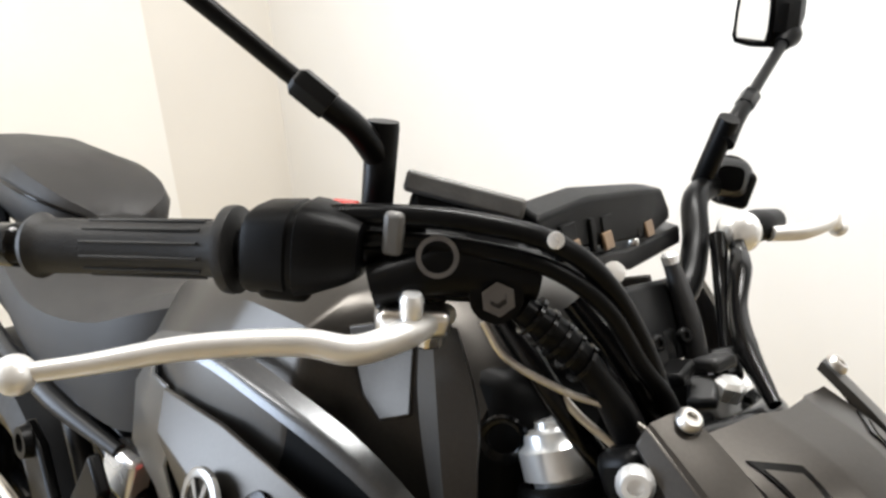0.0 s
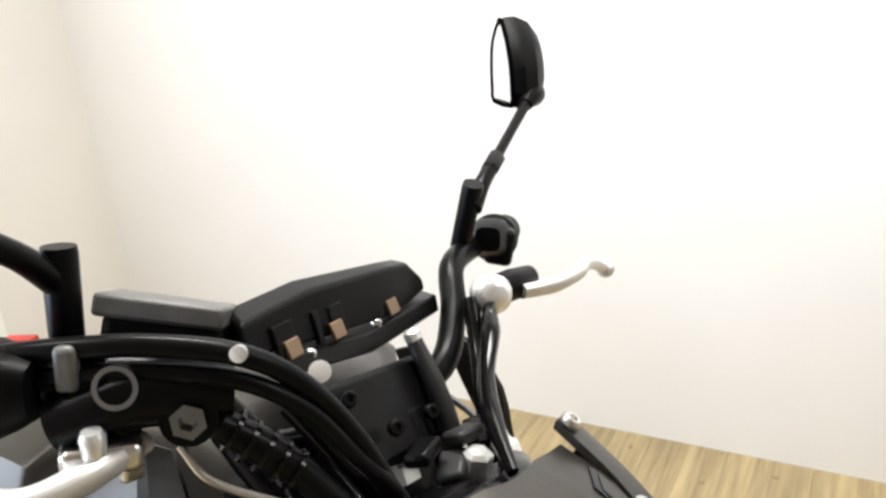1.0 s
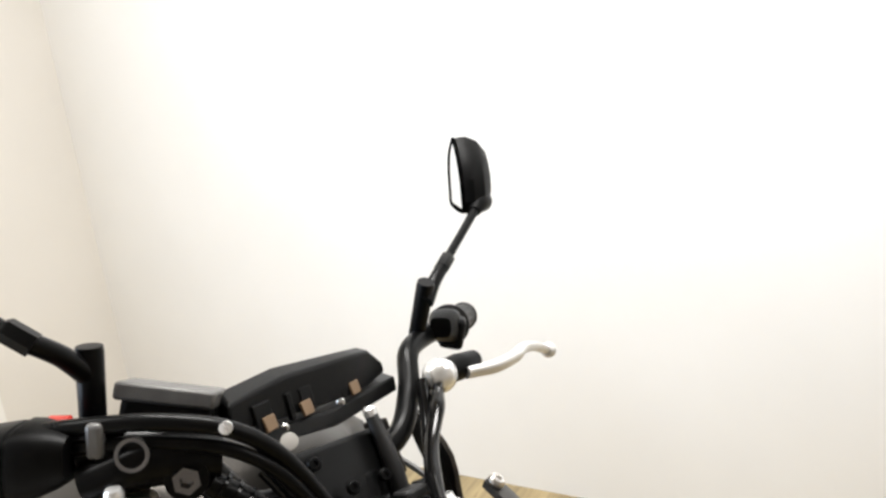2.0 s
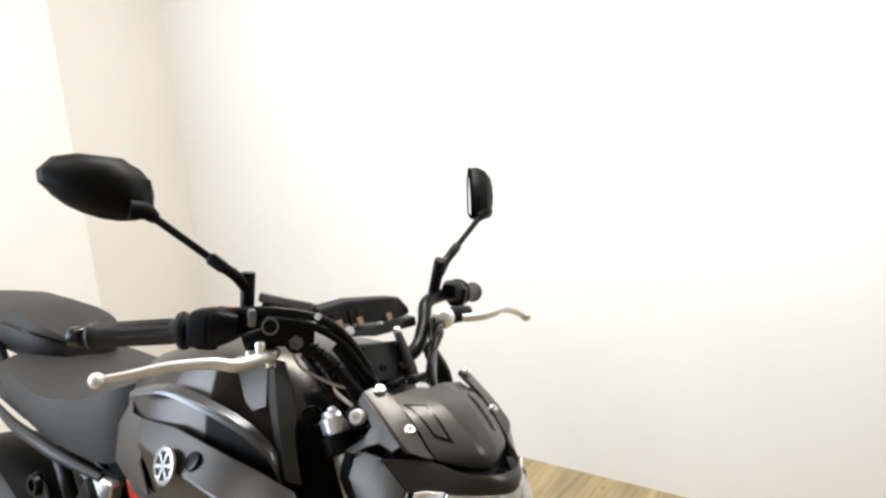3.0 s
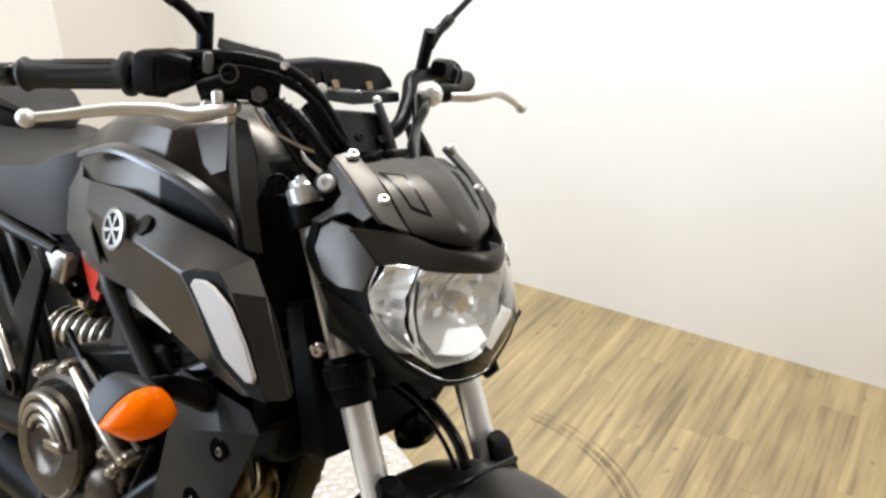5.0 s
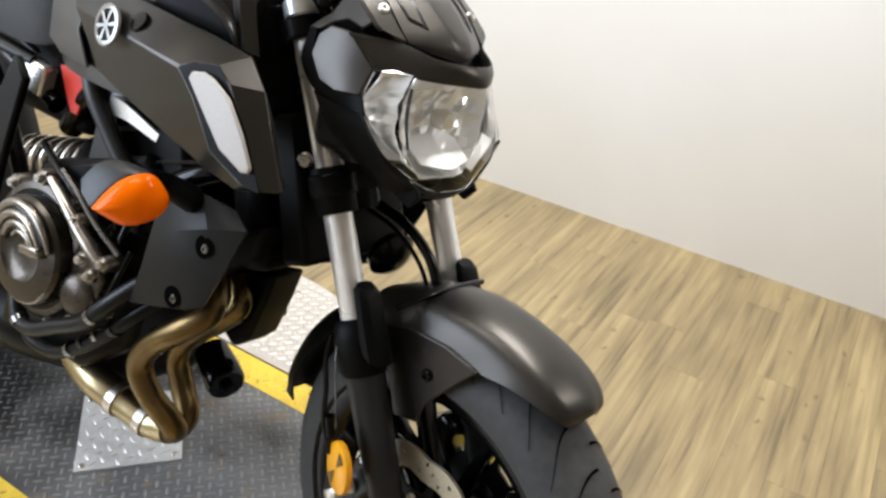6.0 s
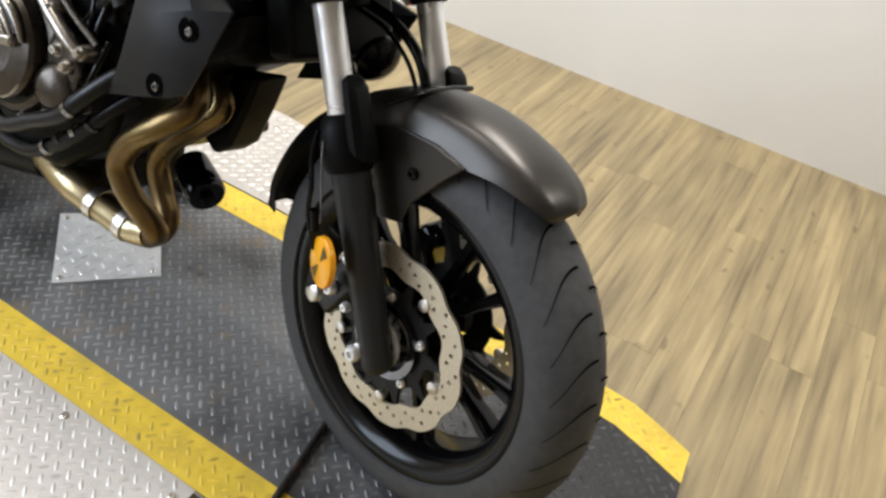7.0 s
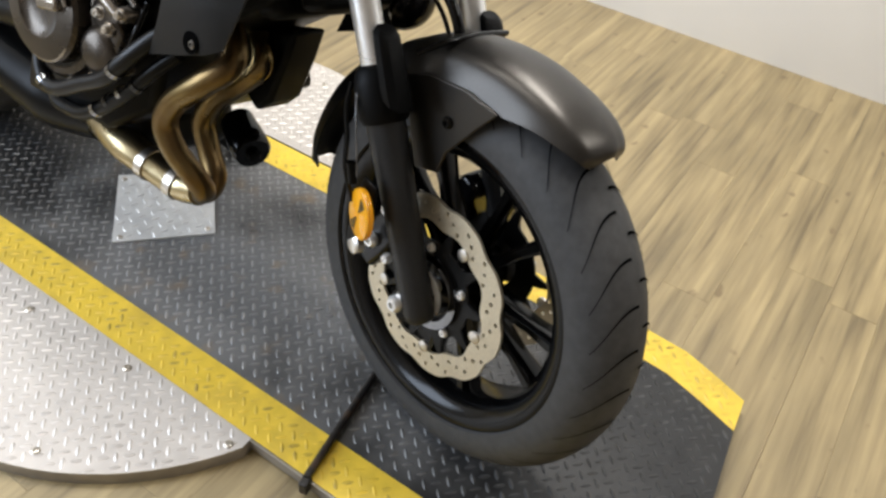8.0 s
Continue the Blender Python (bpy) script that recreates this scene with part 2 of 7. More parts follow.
def wood_material():
    m = bpy.data.materials.new("wood_floor")
    m.use_nodes = True
    nt = m.node_tree
    b = nt.nodes["Principled BSDF"]
    tc = nt.nodes.new("ShaderNodeTexCoord")
    oi = nt.nodes.new("ShaderNodeObjectInfo")
    off = nt.nodes.new("ShaderNodeVectorMath")
    off.operation = "ADD"
    sc = nt.nodes.new("ShaderNodeVectorMath")
    sc.operation = "SCALE"
    sc.inputs[0].default_value = (13.0, 7.0, 5.0)
    nt.links.new(oi.outputs["Random"], sc.inputs["Scale"])
    nt.links.new(tc.outputs["Object"], off.inputs[0])
    nt.links.new(sc.outputs[0], off.inputs[1])
    def noise_tex(stretch, scale, detail=6, rough=0.6):
        mp = nt.nodes.new("ShaderNodeMapping")
        mp.inputs["Scale"].default_value = stretch
        nt.links.new(off.outputs[0], mp.inputs["Vector"])
        n = nt.nodes.new("ShaderNodeTexNoise")
        n.inputs["Scale"].default_value, n.inputs["Detail"].default_value, n.inputs["Roughness"].default_value = scale, detail, rough
        nt.links.new(mp.outputs["Vector"], n.inputs["Vector"])
        return n
    grain = noise_tex((6, 0.28, 1), 8, 7, 0.55)
    patch = noise_tex((2.6, 0.5, 1), 4, 4, 0.55)
    knots = noise_tex((5.0, 3.2, 1), 5, 2, 0.4)
    ramp = nt.nodes.new("ShaderNodeValToRGB")
    e = ramp.color_ramp.elements
    e[0].position, e[0].color = 0.29, (0.172, 0.129, 0.067, 1)
    e[1].position, e[1].color = 0.61, (0.385, 0.298, 0.155, 1)
    e.new(0.44).color = (0.292, 0.224, 0.115, 1)
    nt.links.new(grain.outputs["Fac"], ramp.inputs["Fac"])
    tone = nt.nodes.new("ShaderNodeMapRange")
    tone.inputs["From Min"].default_value, tone.inputs["From Max"].default_value = 0.3, 0.7
    tone.inputs["To Min"].default_value, tone.inputs["To Max"].default_value = 0.74, 1.20
    nt.links.new(patch.outputs["Fac"], tone.inputs["Value"])
    rnd = nt.nodes.new("ShaderNodeMapRange")
    rnd.inputs["To Min"].default_value, rnd.inputs["To Max"].default_value = 0.955, 1.045
    nt.links.new(oi.outputs["Random"], rnd.inputs["Value"])
    mult = nt.nodes.new("ShaderNodeMath")
    mult.operation = "MULTIPLY"
    nt.links.new(tone.outputs["Result"], mult.inputs[0])
    nt.links.new(rnd.outputs["Result"], mult.inputs[1])
    mx = nt.nodes.new("ShaderNodeMix")
    mx.data_type, mx.blend_type = "RGBA", "MULTIPLY"
    mx.inputs["Factor"].default_value = 1
    nt.links.new(ramp.outputs["Color"], mx.inputs["A"])
    nt.links.new(mult.outputs[0], mx.inputs["B"])
    kr = nt.nodes.new("ShaderNodeMapRange")
    kr.inputs["From Min"].default_value, kr.inputs["From Max"].default_value = 0.70, 0.76
    kr.inputs["To Max"].default_value = 0.55
    nt.links.new(knots.outputs["Fac"], kr.inputs["Value"])
    mk = nt.nodes.new("ShaderNodeMix")
    mk.data_type = "RGBA"
    nt.links.new(kr.outputs["Result"], mk.inputs["Factor"])
    nt.links.new(mx.outputs["Result"], mk.inputs["A"])
    mk.inputs["B"].default_value = (0.11, 0.065, 0.03, 1)
    nt.links.new(mk.outputs["Result"], b.inputs["Base Color"])
    b.inputs["Roughness"].default_value = 0.36
    b.inputs["Coat Weight"].default_value, b.inputs["Coat Roughness"].default_value = 0.25, 0.3
    bp = nt.nodes.new("ShaderNodeBump")
    bp.inputs["Strength"].default_value, bp.inputs["Distance"].default_value = 0.06, 0.0008
    nt.links.new(grain.outputs["Fac"], bp.inputs["Height"])
    nt.links.new(bp.outputs["Normal"], b.inputs["Normal"])
    return m


WOOD = wood_material()
# ---------------------------------------------------------------- mesh helpers
def part(name, bm, mat, parent=None, label="", at=None, smooth=40, category="", kind="", group="", bevel=0.0, segments=2):
    """Link a bmesh as one mesh object. at: the matrix of the frame in which it was drawn."""
    bmesh.ops.recalc_face_normals(bm, faces=bm.faces[:])
    me = bpy.data.meshes.new(name)
    bm.to_mesh(me)
    bm.free()
    me.materials.append(mat)
    ob = new(name, me)
    if at is not None:
        ob.matrix_world = at
    if parent is not None:
        ob.parent = parent
        base = Matrix.Identity(4)
        chain = parent
        while chain is not None:
            base = chain.matrix_basis @ base if chain is parent else chain.matrix_basis @ base
            chain = chain.parent
        ob.matrix_basis = base.inverted() @ (at if at is not None else Matrix.Identity(4))
    if smooth:
        me.shade_smooth()
        me.set_sharp_from_angle(angle=radians(smooth))
    if bevel:
        mod = ob.modifiers.new("bevel", "BEVEL")
        mod.width, mod.segments, mod.limit_method, mod.angle_limit = bevel, segments, "ANGLE", radians(35)
        mod.harden_normals = False
    return tagged(ob, label, category, group, kind)


def smooth_path(pts, n=6):
    """Catmull-Rom through the points."""
    p = [Vector(q) for q in pts]
    if len(p) < 3 or n < 2:
        return p
    p = [p[0] * 2 - p[1]] + p + [p[-1] * 2 - p[-2]]
    out = []
    for i in range(1, len(p) - 2):
        for k in range(n):
            t = k / n
            a, b, c, d = p[i - 1], p[i], p[i + 1], p[i + 2]
            out.append(0.5 * ((2 * b) + (c - a) * t + (2 * a - 5 * b + 4 * c - d) * t * t + (3 * b - a - 3 * c + d) * t ** 3))
    return out + [p[-2]]


def add_tube(bm, pts, radius, seg=14, n=6, cap=True, flat=1.0):
    """A tube along the points; radius: one, or one for each point given."""
    path = smooth_path(pts, n)
    m = len(path)
    if isinstance(radius, (int, float)):
        rad = [radius] * m
    else:
        k = len(radius) - 1
        rad = []
        for i in range(m):
            f = i / (m - 1) * k
            j = min(int(f), k - 1)
            rad.append(radius[j] + (radius[j + 1] - radius[j]) * (f - j))
    side = None
    rings = []
    for i, q in enumerate(path):
        d = (path[min(i + 1, m - 1)] - path[max(i - 1, 0)]).normalized()
        if side is None:
            side = d.orthogonal().normalized()
        side = (side - d * side.dot(d)).normalized()
        up = d.cross(side)
        rings.append([bm.verts.new(q + (side * math.cos(2 * math.pi * j / seg) + up * flat * math.sin(2 * math.pi * j / seg)) * rad[i]) for j in range(seg)])
    for a, b in zip(rings, rings[1:]):
        for j in range(seg):
            bm.faces.new((a[j], a[(j + 1) % seg], b[(j + 1) % seg], b[j]))
    if cap:
        bm.faces.new(rings[0][::-1])
        bm.faces.new(rings[-1])
    return bm


def tube(pts, radius, seg=14, n=6, cap=True, flat=1.0):
    return add_tube(bmesh.new(), pts, radius, seg, n, cap, flat)


def add_lathe(bm, profile, origin, axis, seg=48, closed=False):
    """Turn a profile of (distance along the axis, radius) about the axis."""
    o, d = Vector(origin), Vector(axis).normalized()
    u = d.orthogonal().normalized()
    v = d.cross(u)
    rings = []
    for h, r in profile:
        if r < 1e-6:
            rings.append([bm.verts.new(o + d * h)])
        else:
            rings.append([bm.verts.new(o + d * h + (u * math.cos(2 * math.pi * j / seg) + v * math.sin(2 * math.pi * j / seg)) * r) for j in range(seg)])
    pairs = list(zip(rings, rings[1:])) + ([(rings[-1], rings[0])] if closed else [])
    for a, b in pairs:
        for j in range(seg):
            k = (j + 1) % seg
            if len(a) == 1 and len(b) == 1:
                continue
            if len(a) == 1:
                bm.faces.new((a[0], b[j], b[k]))
            elif len(b) == 1:
                bm.faces.new((a[j], b[0], a[k]))
            else:
                bm.faces.new((a[j], a[k], b[k], b[j]))
    return bm


def lathe(profile, origin, axis, seg=48, closed=False):
    return add_lathe(bmesh.new(), profile, origin, axis, seg, closed)


def add_box(bm, size, loc=(0, 0, 0), rot=(0, 0, 0)):
    m = pose(*loc, *rot) @ Matrix.Diagonal((*size, 1))
    bmesh.ops.create_cube(bm, size=1, matrix=m)
    return bm


def box(size, loc=(0, 0, 0), rot=(0, 0, 0)):
    return add_box(bmesh.new(), size, loc, rot)


def add_slab(bm, outline, y0, y1):
    """A plate: the outline of (x, z), or of (x, z, dy), from y0 to y1."""
    a = [bm.verts.new((p[0], y0 + (p[2] if len(p) > 2 else 0), p[1])) for p in outline]
    b = [bm.verts.new((p[0], y1 + (p[2] if len(p) > 2 else 0), p[1])) for p in outline]
    bm.faces.new(a)
    bm.faces.new(b[::-1])
    n = len(a)
    for i in range(n):
        bm.faces.new((a[i], b[i], b[(i + 1) % n], a[(i + 1) % n]))
    return bm


def slab(outline, y0, y1):
    return add_slab(bmesh.new(), outline, y0, y1)


def add_loft(bm, sections, cap=True, closed=True):
    """Skin rings of equal length."""
    rings = [[bm.verts.new(p) for p in s] for s in sections]
    n = len(rings[0])
    for a, b in zip(rings, rings[1:]):
        for j in range(n if closed else n - 1):
            k = (j + 1) % n
            bm.faces.new((a[j], a[k], b[k], b[j]))
    if cap and closed:
        bm.faces.new(rings[0][::-1])
        bm.faces.new(rings[-1])
    return bm


def loft(sections, cap=True, closed=True):
    return add_loft(bmesh.new(), sections, cap, closed)


def resample(rows, n):
    """Each row of points as a smooth curve of n points, then the same across."""
    def curve(pts, m):
        d = smooth_path(pts, 10)
        acc = [0]
        for a, b in zip(d, d[1:]):
            acc.append(acc[-1] + (b - a).length)
        out, j = [], 0
        for i in range(m):
            t = acc[-1] * i / (m - 1)
            while j < len(acc) - 2 and acc[j + 1] < t:
                j += 1
            f = (t - acc[j]) / max(acc[j + 1] - acc[j], 1e-9)
            out.append(d[j].lerp(d[j + 1], f))
        return out
    return [curve(r, n) for r in rows]


def shell(rows, thick, n=14, across=5):
    """A curved sheet through rows of points, with thickness behind it."""
    rows = resample(rows, n) if n else [[Vector(p) for p in r] for r in rows]
    n = len(rows[0])
    cols = [smooth_path([r[i] for r in rows], across) for i in range(n)]
    m = len(cols[0])
    bm = bmesh.new()
    g = [[bm.verts.new(cols[i][j]) for i in range(n)] for j in range(m)]
    for j in range(m - 1):
        for i in range(n - 1):
            bm.faces.new((g[j][i], g[j][i + 1], g[j + 1][i + 1], g[j + 1][i]))
    bmesh.ops.recalc_face_normals(bm, faces=bm.faces[:])
    bmesh.ops.solidify(bm, geom=bm.faces[:], thickness=thick)
    return bm


def add_bolt(bm, at, axis, r=0.008, h=0.006):
    """A round button head with a hexagon socket."""
    add_lathe(bm, [(0, r), (h * 0.5, r), (h, r * 0.72), (h, r * 0.42), (h * 0.45, r * 0.42), (h * 0.45, 0)], at, axis, 18)
    return bm


def bolt(at, axis, r=0.008, h=0.006):
    return add_bolt(bmesh.new(), at, axis, r, h)


# ---------------------------------------------------------------- room
FLOOR_Z = -0.03
X0, X1, Y0, Y1, TOP = -2.55, 4.6, -4.2, 1.672, 2.9


def wall(name, x0, x1, y0, y1, z0, z1, mat, label):
    return part(name, box((x1 - x0, y1 - y0, z1 - z0), ((x0 + x1) / 2, (y0 + y1) / 2, (z0 + z1) / 2)), mat, None, label, smooth=0, category="wall", kind="structure")


wall("wall_north", X0 - 0.12, X1 + 0.12, Y1, Y1 + 0.12, FLOOR_Z - 0.1, TOP, WALL_WHITE, "plain white painted wall behind the motorcycle")
wall("wall_west", X0 - 0.12, X0, 1.15, Y1, FLOOR_Z - 0.1, TOP, SIDE_WALL, "cream side wall in the corner, toned down for gentle shade")
WY0, WY1, WZ0, WZ1 = -3.52, -0.88, 0.78, 2.62
for name, y0, y1, z0, z1, label in (("wall_west_pier", WY1, 1.15, FLOOR_Z - 0.1, TOP, "ivory painted pier standing proud of the side wall"), ("wall_west_end", Y0, WY0, FLOOR_Z - 0.1, TOP, "ivory painted end of the window wall"),
                                    ("wall_west_sill", WY0, WY1, FLOOR_Z - 0.1, WZ0, "ivory painted wall below the shop window"), ("wall_west_head", WY0, WY1, WZ1, TOP, "ivory painted wall above the shop window")):
    wall(name, X0 - 0.12, X0 + 0.02, y0, y1, z0, z1, PIER_PAINT, label)
bm = bmesh.new()
for y, z, sy, sz in (((WY0 + WY1) / 2, WZ0 + 0.02, WY1 - WY0, 0.04), ((WY0 + WY1) / 2, WZ1 - 0.02, WY1 - WY0, 0.04), (WY0 + 0.02, (WZ0 + WZ1) / 2, 0.04, WZ1 - WZ0 - 0.08), (WY1 - 0.02, (WZ0 + WZ1) / 2, 0.04, WZ1 - WZ0 - 0.08)):
    add_box(bm, (0.05, sy, sz), (X0 - 0.07, y, z))
part("window_1", bm, SATIN_BLACK, None, "dark framed shop window in the side wall", smooth=0, category="window", kind="structure")
wall("wall_south", X0 - 0.12, X1 + 0.12, Y0 - 0.12, Y0, FLOOR_Z - 0.1, TOP, DARK_ROOM, "beige painted rear wall of the showroom")
wall("wall_east", X1, X1 + 0.12, Y0, Y1, FLOOR_Z - 0.1, TOP, DARK_ROOM, "beige painted end wall of the showroom")
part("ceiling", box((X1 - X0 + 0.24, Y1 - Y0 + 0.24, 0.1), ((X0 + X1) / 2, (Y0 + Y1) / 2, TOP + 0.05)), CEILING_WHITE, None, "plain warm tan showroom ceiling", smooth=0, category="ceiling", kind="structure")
floor = part("floor", box((X1 - X0 + 0.24, Y1 - Y0 + 0.24, 0.1), ((X0 + X1) / 2, (Y0 + Y1) / 2, FLOOR_Z - 0.055)), BLACK_PLASTIC, None, "worn light oak plank floor", smooth=0, category="floor", kind="structure")
# ---------------------------------------------------------------- turntable platform
def prism(outline, z0, z1):
    bm = bmesh.new()
    a = [bm.verts.new((x, y, z0)) for x, y in outline]
    b = [bm.verts.new((x, y, z1)) for x, y in outline]
    bm.faces.new(a[::-1])
    bm.faces.new(b)
    for i in range(len(a)):
        j = (i + 1) % len(a)
        bm.faces.new((a[i], a[j], b[j], b[i]))
    return bm


def inside(x, y, poly):
    hit = False
    for (x0, y0), (x1, y1) in zip(poly, poly[1:] + poly[:1]):
        if (y0 > y) != (y1 > y) and x < (x1 - x0) * (y - y0) / (y1 - y0) + x0:
            hit = not hit
    return hit


def lugs(polys, z, step=0.0196, size=(0.0108, 0.0033), height=0.0016, turn=45, skip=()):
    """Raised tread lozenges in a basket weave: each points at the flank of the next."""
    bm = bmesh.new()
    c, s = math.cos(radians(turn)), math.sin(radians(turn))
    for poly in polys:
        us, vs = [x * c + y * s for x, y in poly], [y * c - x * s for x, y in poly]
        for i in range(int(min(us) / step) - 1, int(max(us) / step) + 2):
            for j in range(int(min(vs) / step) - 1, int(max(vs) / step) + 2):
                x, y = (i * c - j * s) * step, (i * s + j * c) * step
                cc, ss = (c, s) if (i + j) % 2 else (-s, c)
                if not all(inside(x + cc * size[0] * k, y + ss * size[0] * k, poly) for k in (-1, 1)) or any(inside(x, y, q) for q in skip):
                    continue
                r = []
                for u, v, h in ((-1, 0, 0), (-0.45, -1, 0), (0.45, -1, 0), (1, 0, 0), (0.45, 1, 0), (-0.45, 1, 0), (-0.55, 0, 1), (0.55, 0, 1)):
                    px, py = u * size[0], v * size[1]
                    r.append(bm.verts.new((x + cc * px - ss * py, y + ss * px + cc * py, z + h * height)))
                for f in ((0, 1, 6), (1, 2, 7, 6), (2, 3, 7), (3, 4, 7), (4, 5, 6, 7), (5, 0, 6)):
                    bm.faces.new([r[k] for k in f])
    return bm


def arc(cx, cy, r, a0, a1, n=40):
    return [(cx + r * math.cos(radians(a0 + (a1 - a0) * i / n)), cy + r * math.sin(radians(a0 + (a1 - a0) * i / n))) for i in range(n + 1)]


NEAR_PLATE = [p for p in arc(-0.64, -0.018, 0.511, 205, 335) if p[1] < -0.235] 
NEAR_PLATE = [(NEAR_PLATE[0][0], -0.236)] + NEAR_PLATE + [(NEAR_PLATE[-1][0], -0.236)]
FAR_PLATE = [p for p in arc(-0.85, 0.2, 0.53, 22, 158)]
RUNWAY = [(-1.72, -0.238), (0.50, -0.238), (0.482, 0.0), (0.453, 0.265), (0.447, 0.340), (0.39, 0.362), (0.32, 0.385), (0.22, 0.392), (-1.72, 0.392)]
STRIPE_NEAR = [(-1.72, -0.238), (0.50, -0.238), (0.494, -0.159), (-1.72, -0.159)]
STRIPE_FAR = [(-1.72, 0.315), (0.25, 0.317), (0.31, 0.312), (0.38, 0.291), (0.453, 0.265), (0.447, 0.340), (0.39, 0.362), (0.32, 0.385), (0.22, 0.392), (-1.72, 0.392)]
BLACK_AREA = [(-1.72, -0.159), (0.494, -0.159), (0.482, 0.0), (0.453, 0.265), (0.38, 0.291), (0.31, 0.312), (0.25, 0.317), (-1.72, 0.315)]
FOOT_PLATE = [(-0.889, 0.074), (-0.727, -0.075), (-0.591, 0.070), (-0.741, 0.212)]

turntable = part("turntable", prism(NEAR_PLATE, FLOOR_Z, -0.004), PLATE_RIM, None, "round turntable of silver tread plate set on the plank floor", smooth=30, category="turntable")
part("far_base", prism(FAR_PLATE, FLOOR_Z, -0.004), PLATE_RIM, turntable, smooth=30)
part("top_plate", prism(NEAR_PLATE, -0.004, -0.001), PLATE_SILVER, turntable, "silver tread plate top", smooth=30)
part("top_plate", prism(FAR_PLATE, -0.004, -0.001), PLATE_SILVER, turntable, "silver tread plate top", smooth=30)
tagged(part("tread", lugs([NEAR_PLATE, FAR_PLATE], -0.001, height=0.0012), PLATE_LUG, turntable, smooth=20), kind="stuff")
for x, y in ((-0.70, -0.28), (-0.457, -0.263), (-0.21, -0.268), (-0.438, -0.455), (-0.80, 0.66), (-0.62, 0.62)):
    part("screw", bolt((x, y, -0.001), (0, 0, 1), 0.0075, 0.003), STEEL, turntable)

runway = part("runway", prism(RUNWAY, -0.024, 0.0), PLATE_BLACK, None, "worn black tread plate runway with yellow edge stripes", smooth=30, category="ramp")
part("yellow_stripe", prism(STRIPE_NEAR, -0.003, 0.0005), YELLOW, runway, "scuffed yellow painted stripe", smooth=30)
part("yellow_stripe", prism(STRIPE_FAR, -0.003, 0.0005), YELLOW, runway, "scuffed yellow painted stripe", smooth=30)
tagged(part("tread", lugs([BLACK_AREA], 0.0, skip=[FOOT_PLATE]), LUG_BLACK, runway, smooth=20), kind="stuff")
tagged(part("stripe_tread", lugs([STRIPE_NEAR, STRIPE_FAR], 0.0005, height=0.0010), YELLOW_LUG, runway, smooth=20), kind="stuff")

part("edge_strip", box((2.22, 0.004, 0.022), (-0.61, -0.2405, -0.0125)), PLATE_RIM, runway, "grey metal edge of the runway", smooth=0)

foot_plate = part("foot_plate", prism(FOOT_PLATE, 0.0003, 0.004), FOOT_ALU, None, "square silver tread plate screwed on the black runway", smooth=20, category="metal plate")
tagged(part("tread", lugs([FOOT_PLATE], 0.004, step=0.022, size=(0.0100, 0.0030), height=0.0014, turn=70), FOOT_LUG, foot_plate, smooth=20), kind="stuff")
for x, y in ((-0.868, 0.073), (-0.612, 0.070), (-0.742, 0.192), (-0.727, -0.056)):
    part("screw", bolt((x, y, 0.004), (0, 0, 1), 0.006, 0.003), STEEL, foot_plate)

rod = part("locking_rod", tube([(-0.068, -0.243, 0.0085), (-0.088, -0.13, 0.0085), (-0.108, -0.012, 0.0085)], 0.0065, 12, 4), RUST_BLACK, None, "black painted steel rod lying across the runway edge", category="steel rod")
part("end_block", box((0.014, 0.02, 0.026), (-0.066, -0.248, -0.004), (0, 0, 10)), RUST_BLACK, rod, bevel=0.002)
# ---------------------------------------------------------------- scuffs on the floor
def scuff_material():
    m = bpy.data.materials.new("rubber_scuff")
    m.use_nodes = True
    nt = m.node_tree
    b = nt.nodes["Principled BSDF"]
    b.inputs["Base Color"].default_value = (0.10, 0.075, 0.045, 1)
    b.inputs["Roughness"].default_value = 0.7
    tc = nt.nodes.new("ShaderNodeTexCoord")
    n = nt.nodes.new("ShaderNodeTexNoise")
    n.inputs["Scale"].default_value, n.inputs["Detail"].default_value = 22, 5
    nt.links.new(tc.outputs["Object"], n.inputs["Vector"])
    r = nt.nodes.new("ShaderNodeMapRange")
    r.inputs["From Min"].default_value, r.inputs["From Max"].default_value = 0.35, 0.7
    r.inputs["To Min"].default_value, r.inputs["To Max"].default_value = 0.05, 0.42
    nt.links.new(n.outputs["Fac"], r.inputs["Value"])
    nt.links.new(r.outputs["Result"], b.inputs["Alpha"])
    return m


SCUFF = scuff_material()
for radius, width in ((0.455, 0.010), (0.474, 0.016), (0.496, 0.007)):
    bm = bmesh.new()
    rim = []
    for p in arc(-0.45, 0.55, radius, 12, 88, 48):
        d = Vector((p[0] + 0.45, p[1] - 0.55, 0)).normalized() * width / 2
        c = Vector((*p, FLOOR_Z + 0.0006))
        rim.append([bm.verts.new(c - d), bm.verts.new(c + d)])
    for a, b in zip(rim, rim[1:]):
        bm.faces.new((a[0], a[1], b[1], b[0]))
    part("scuff_mark", bm, SCUFF, floor, "dark curved rubber scuff on the planks", smooth=0)
# ---------------------------------------------------------------- motorcycle: frames of reference
def frame_of(rows, origin):
    m = Matrix([[*rows[0], 0], [*rows[1], 0], [*rows[2], 0], [0, 0, 0, 1]]).transposed()
    m.translation = origin
    return m


# front end (turned a little to its right) and body (leaning on the side stand)
FRONT = frame_of(((0.97002, -0.24303, 0.0), (0.23928, 0.95508, -0.17481), (0.04248, 0.16957, 0.9846)), (-0.0033, -0.053, 0.0084))
BODY = frame_of(((0.99615, -0.08762, 0.0), (0.08472, 0.96322, -0.25499), (0.02234, 0.25401, 0.96694)), (0.008, -0.0796, 0.0))
bike = new("motorcycle")
bike.matrix_world = BODY
bike.empty_display_size = 0.1
tagged(bike, "matte grey naked sport motorcycle leaning on the black runway", "motorcycle")


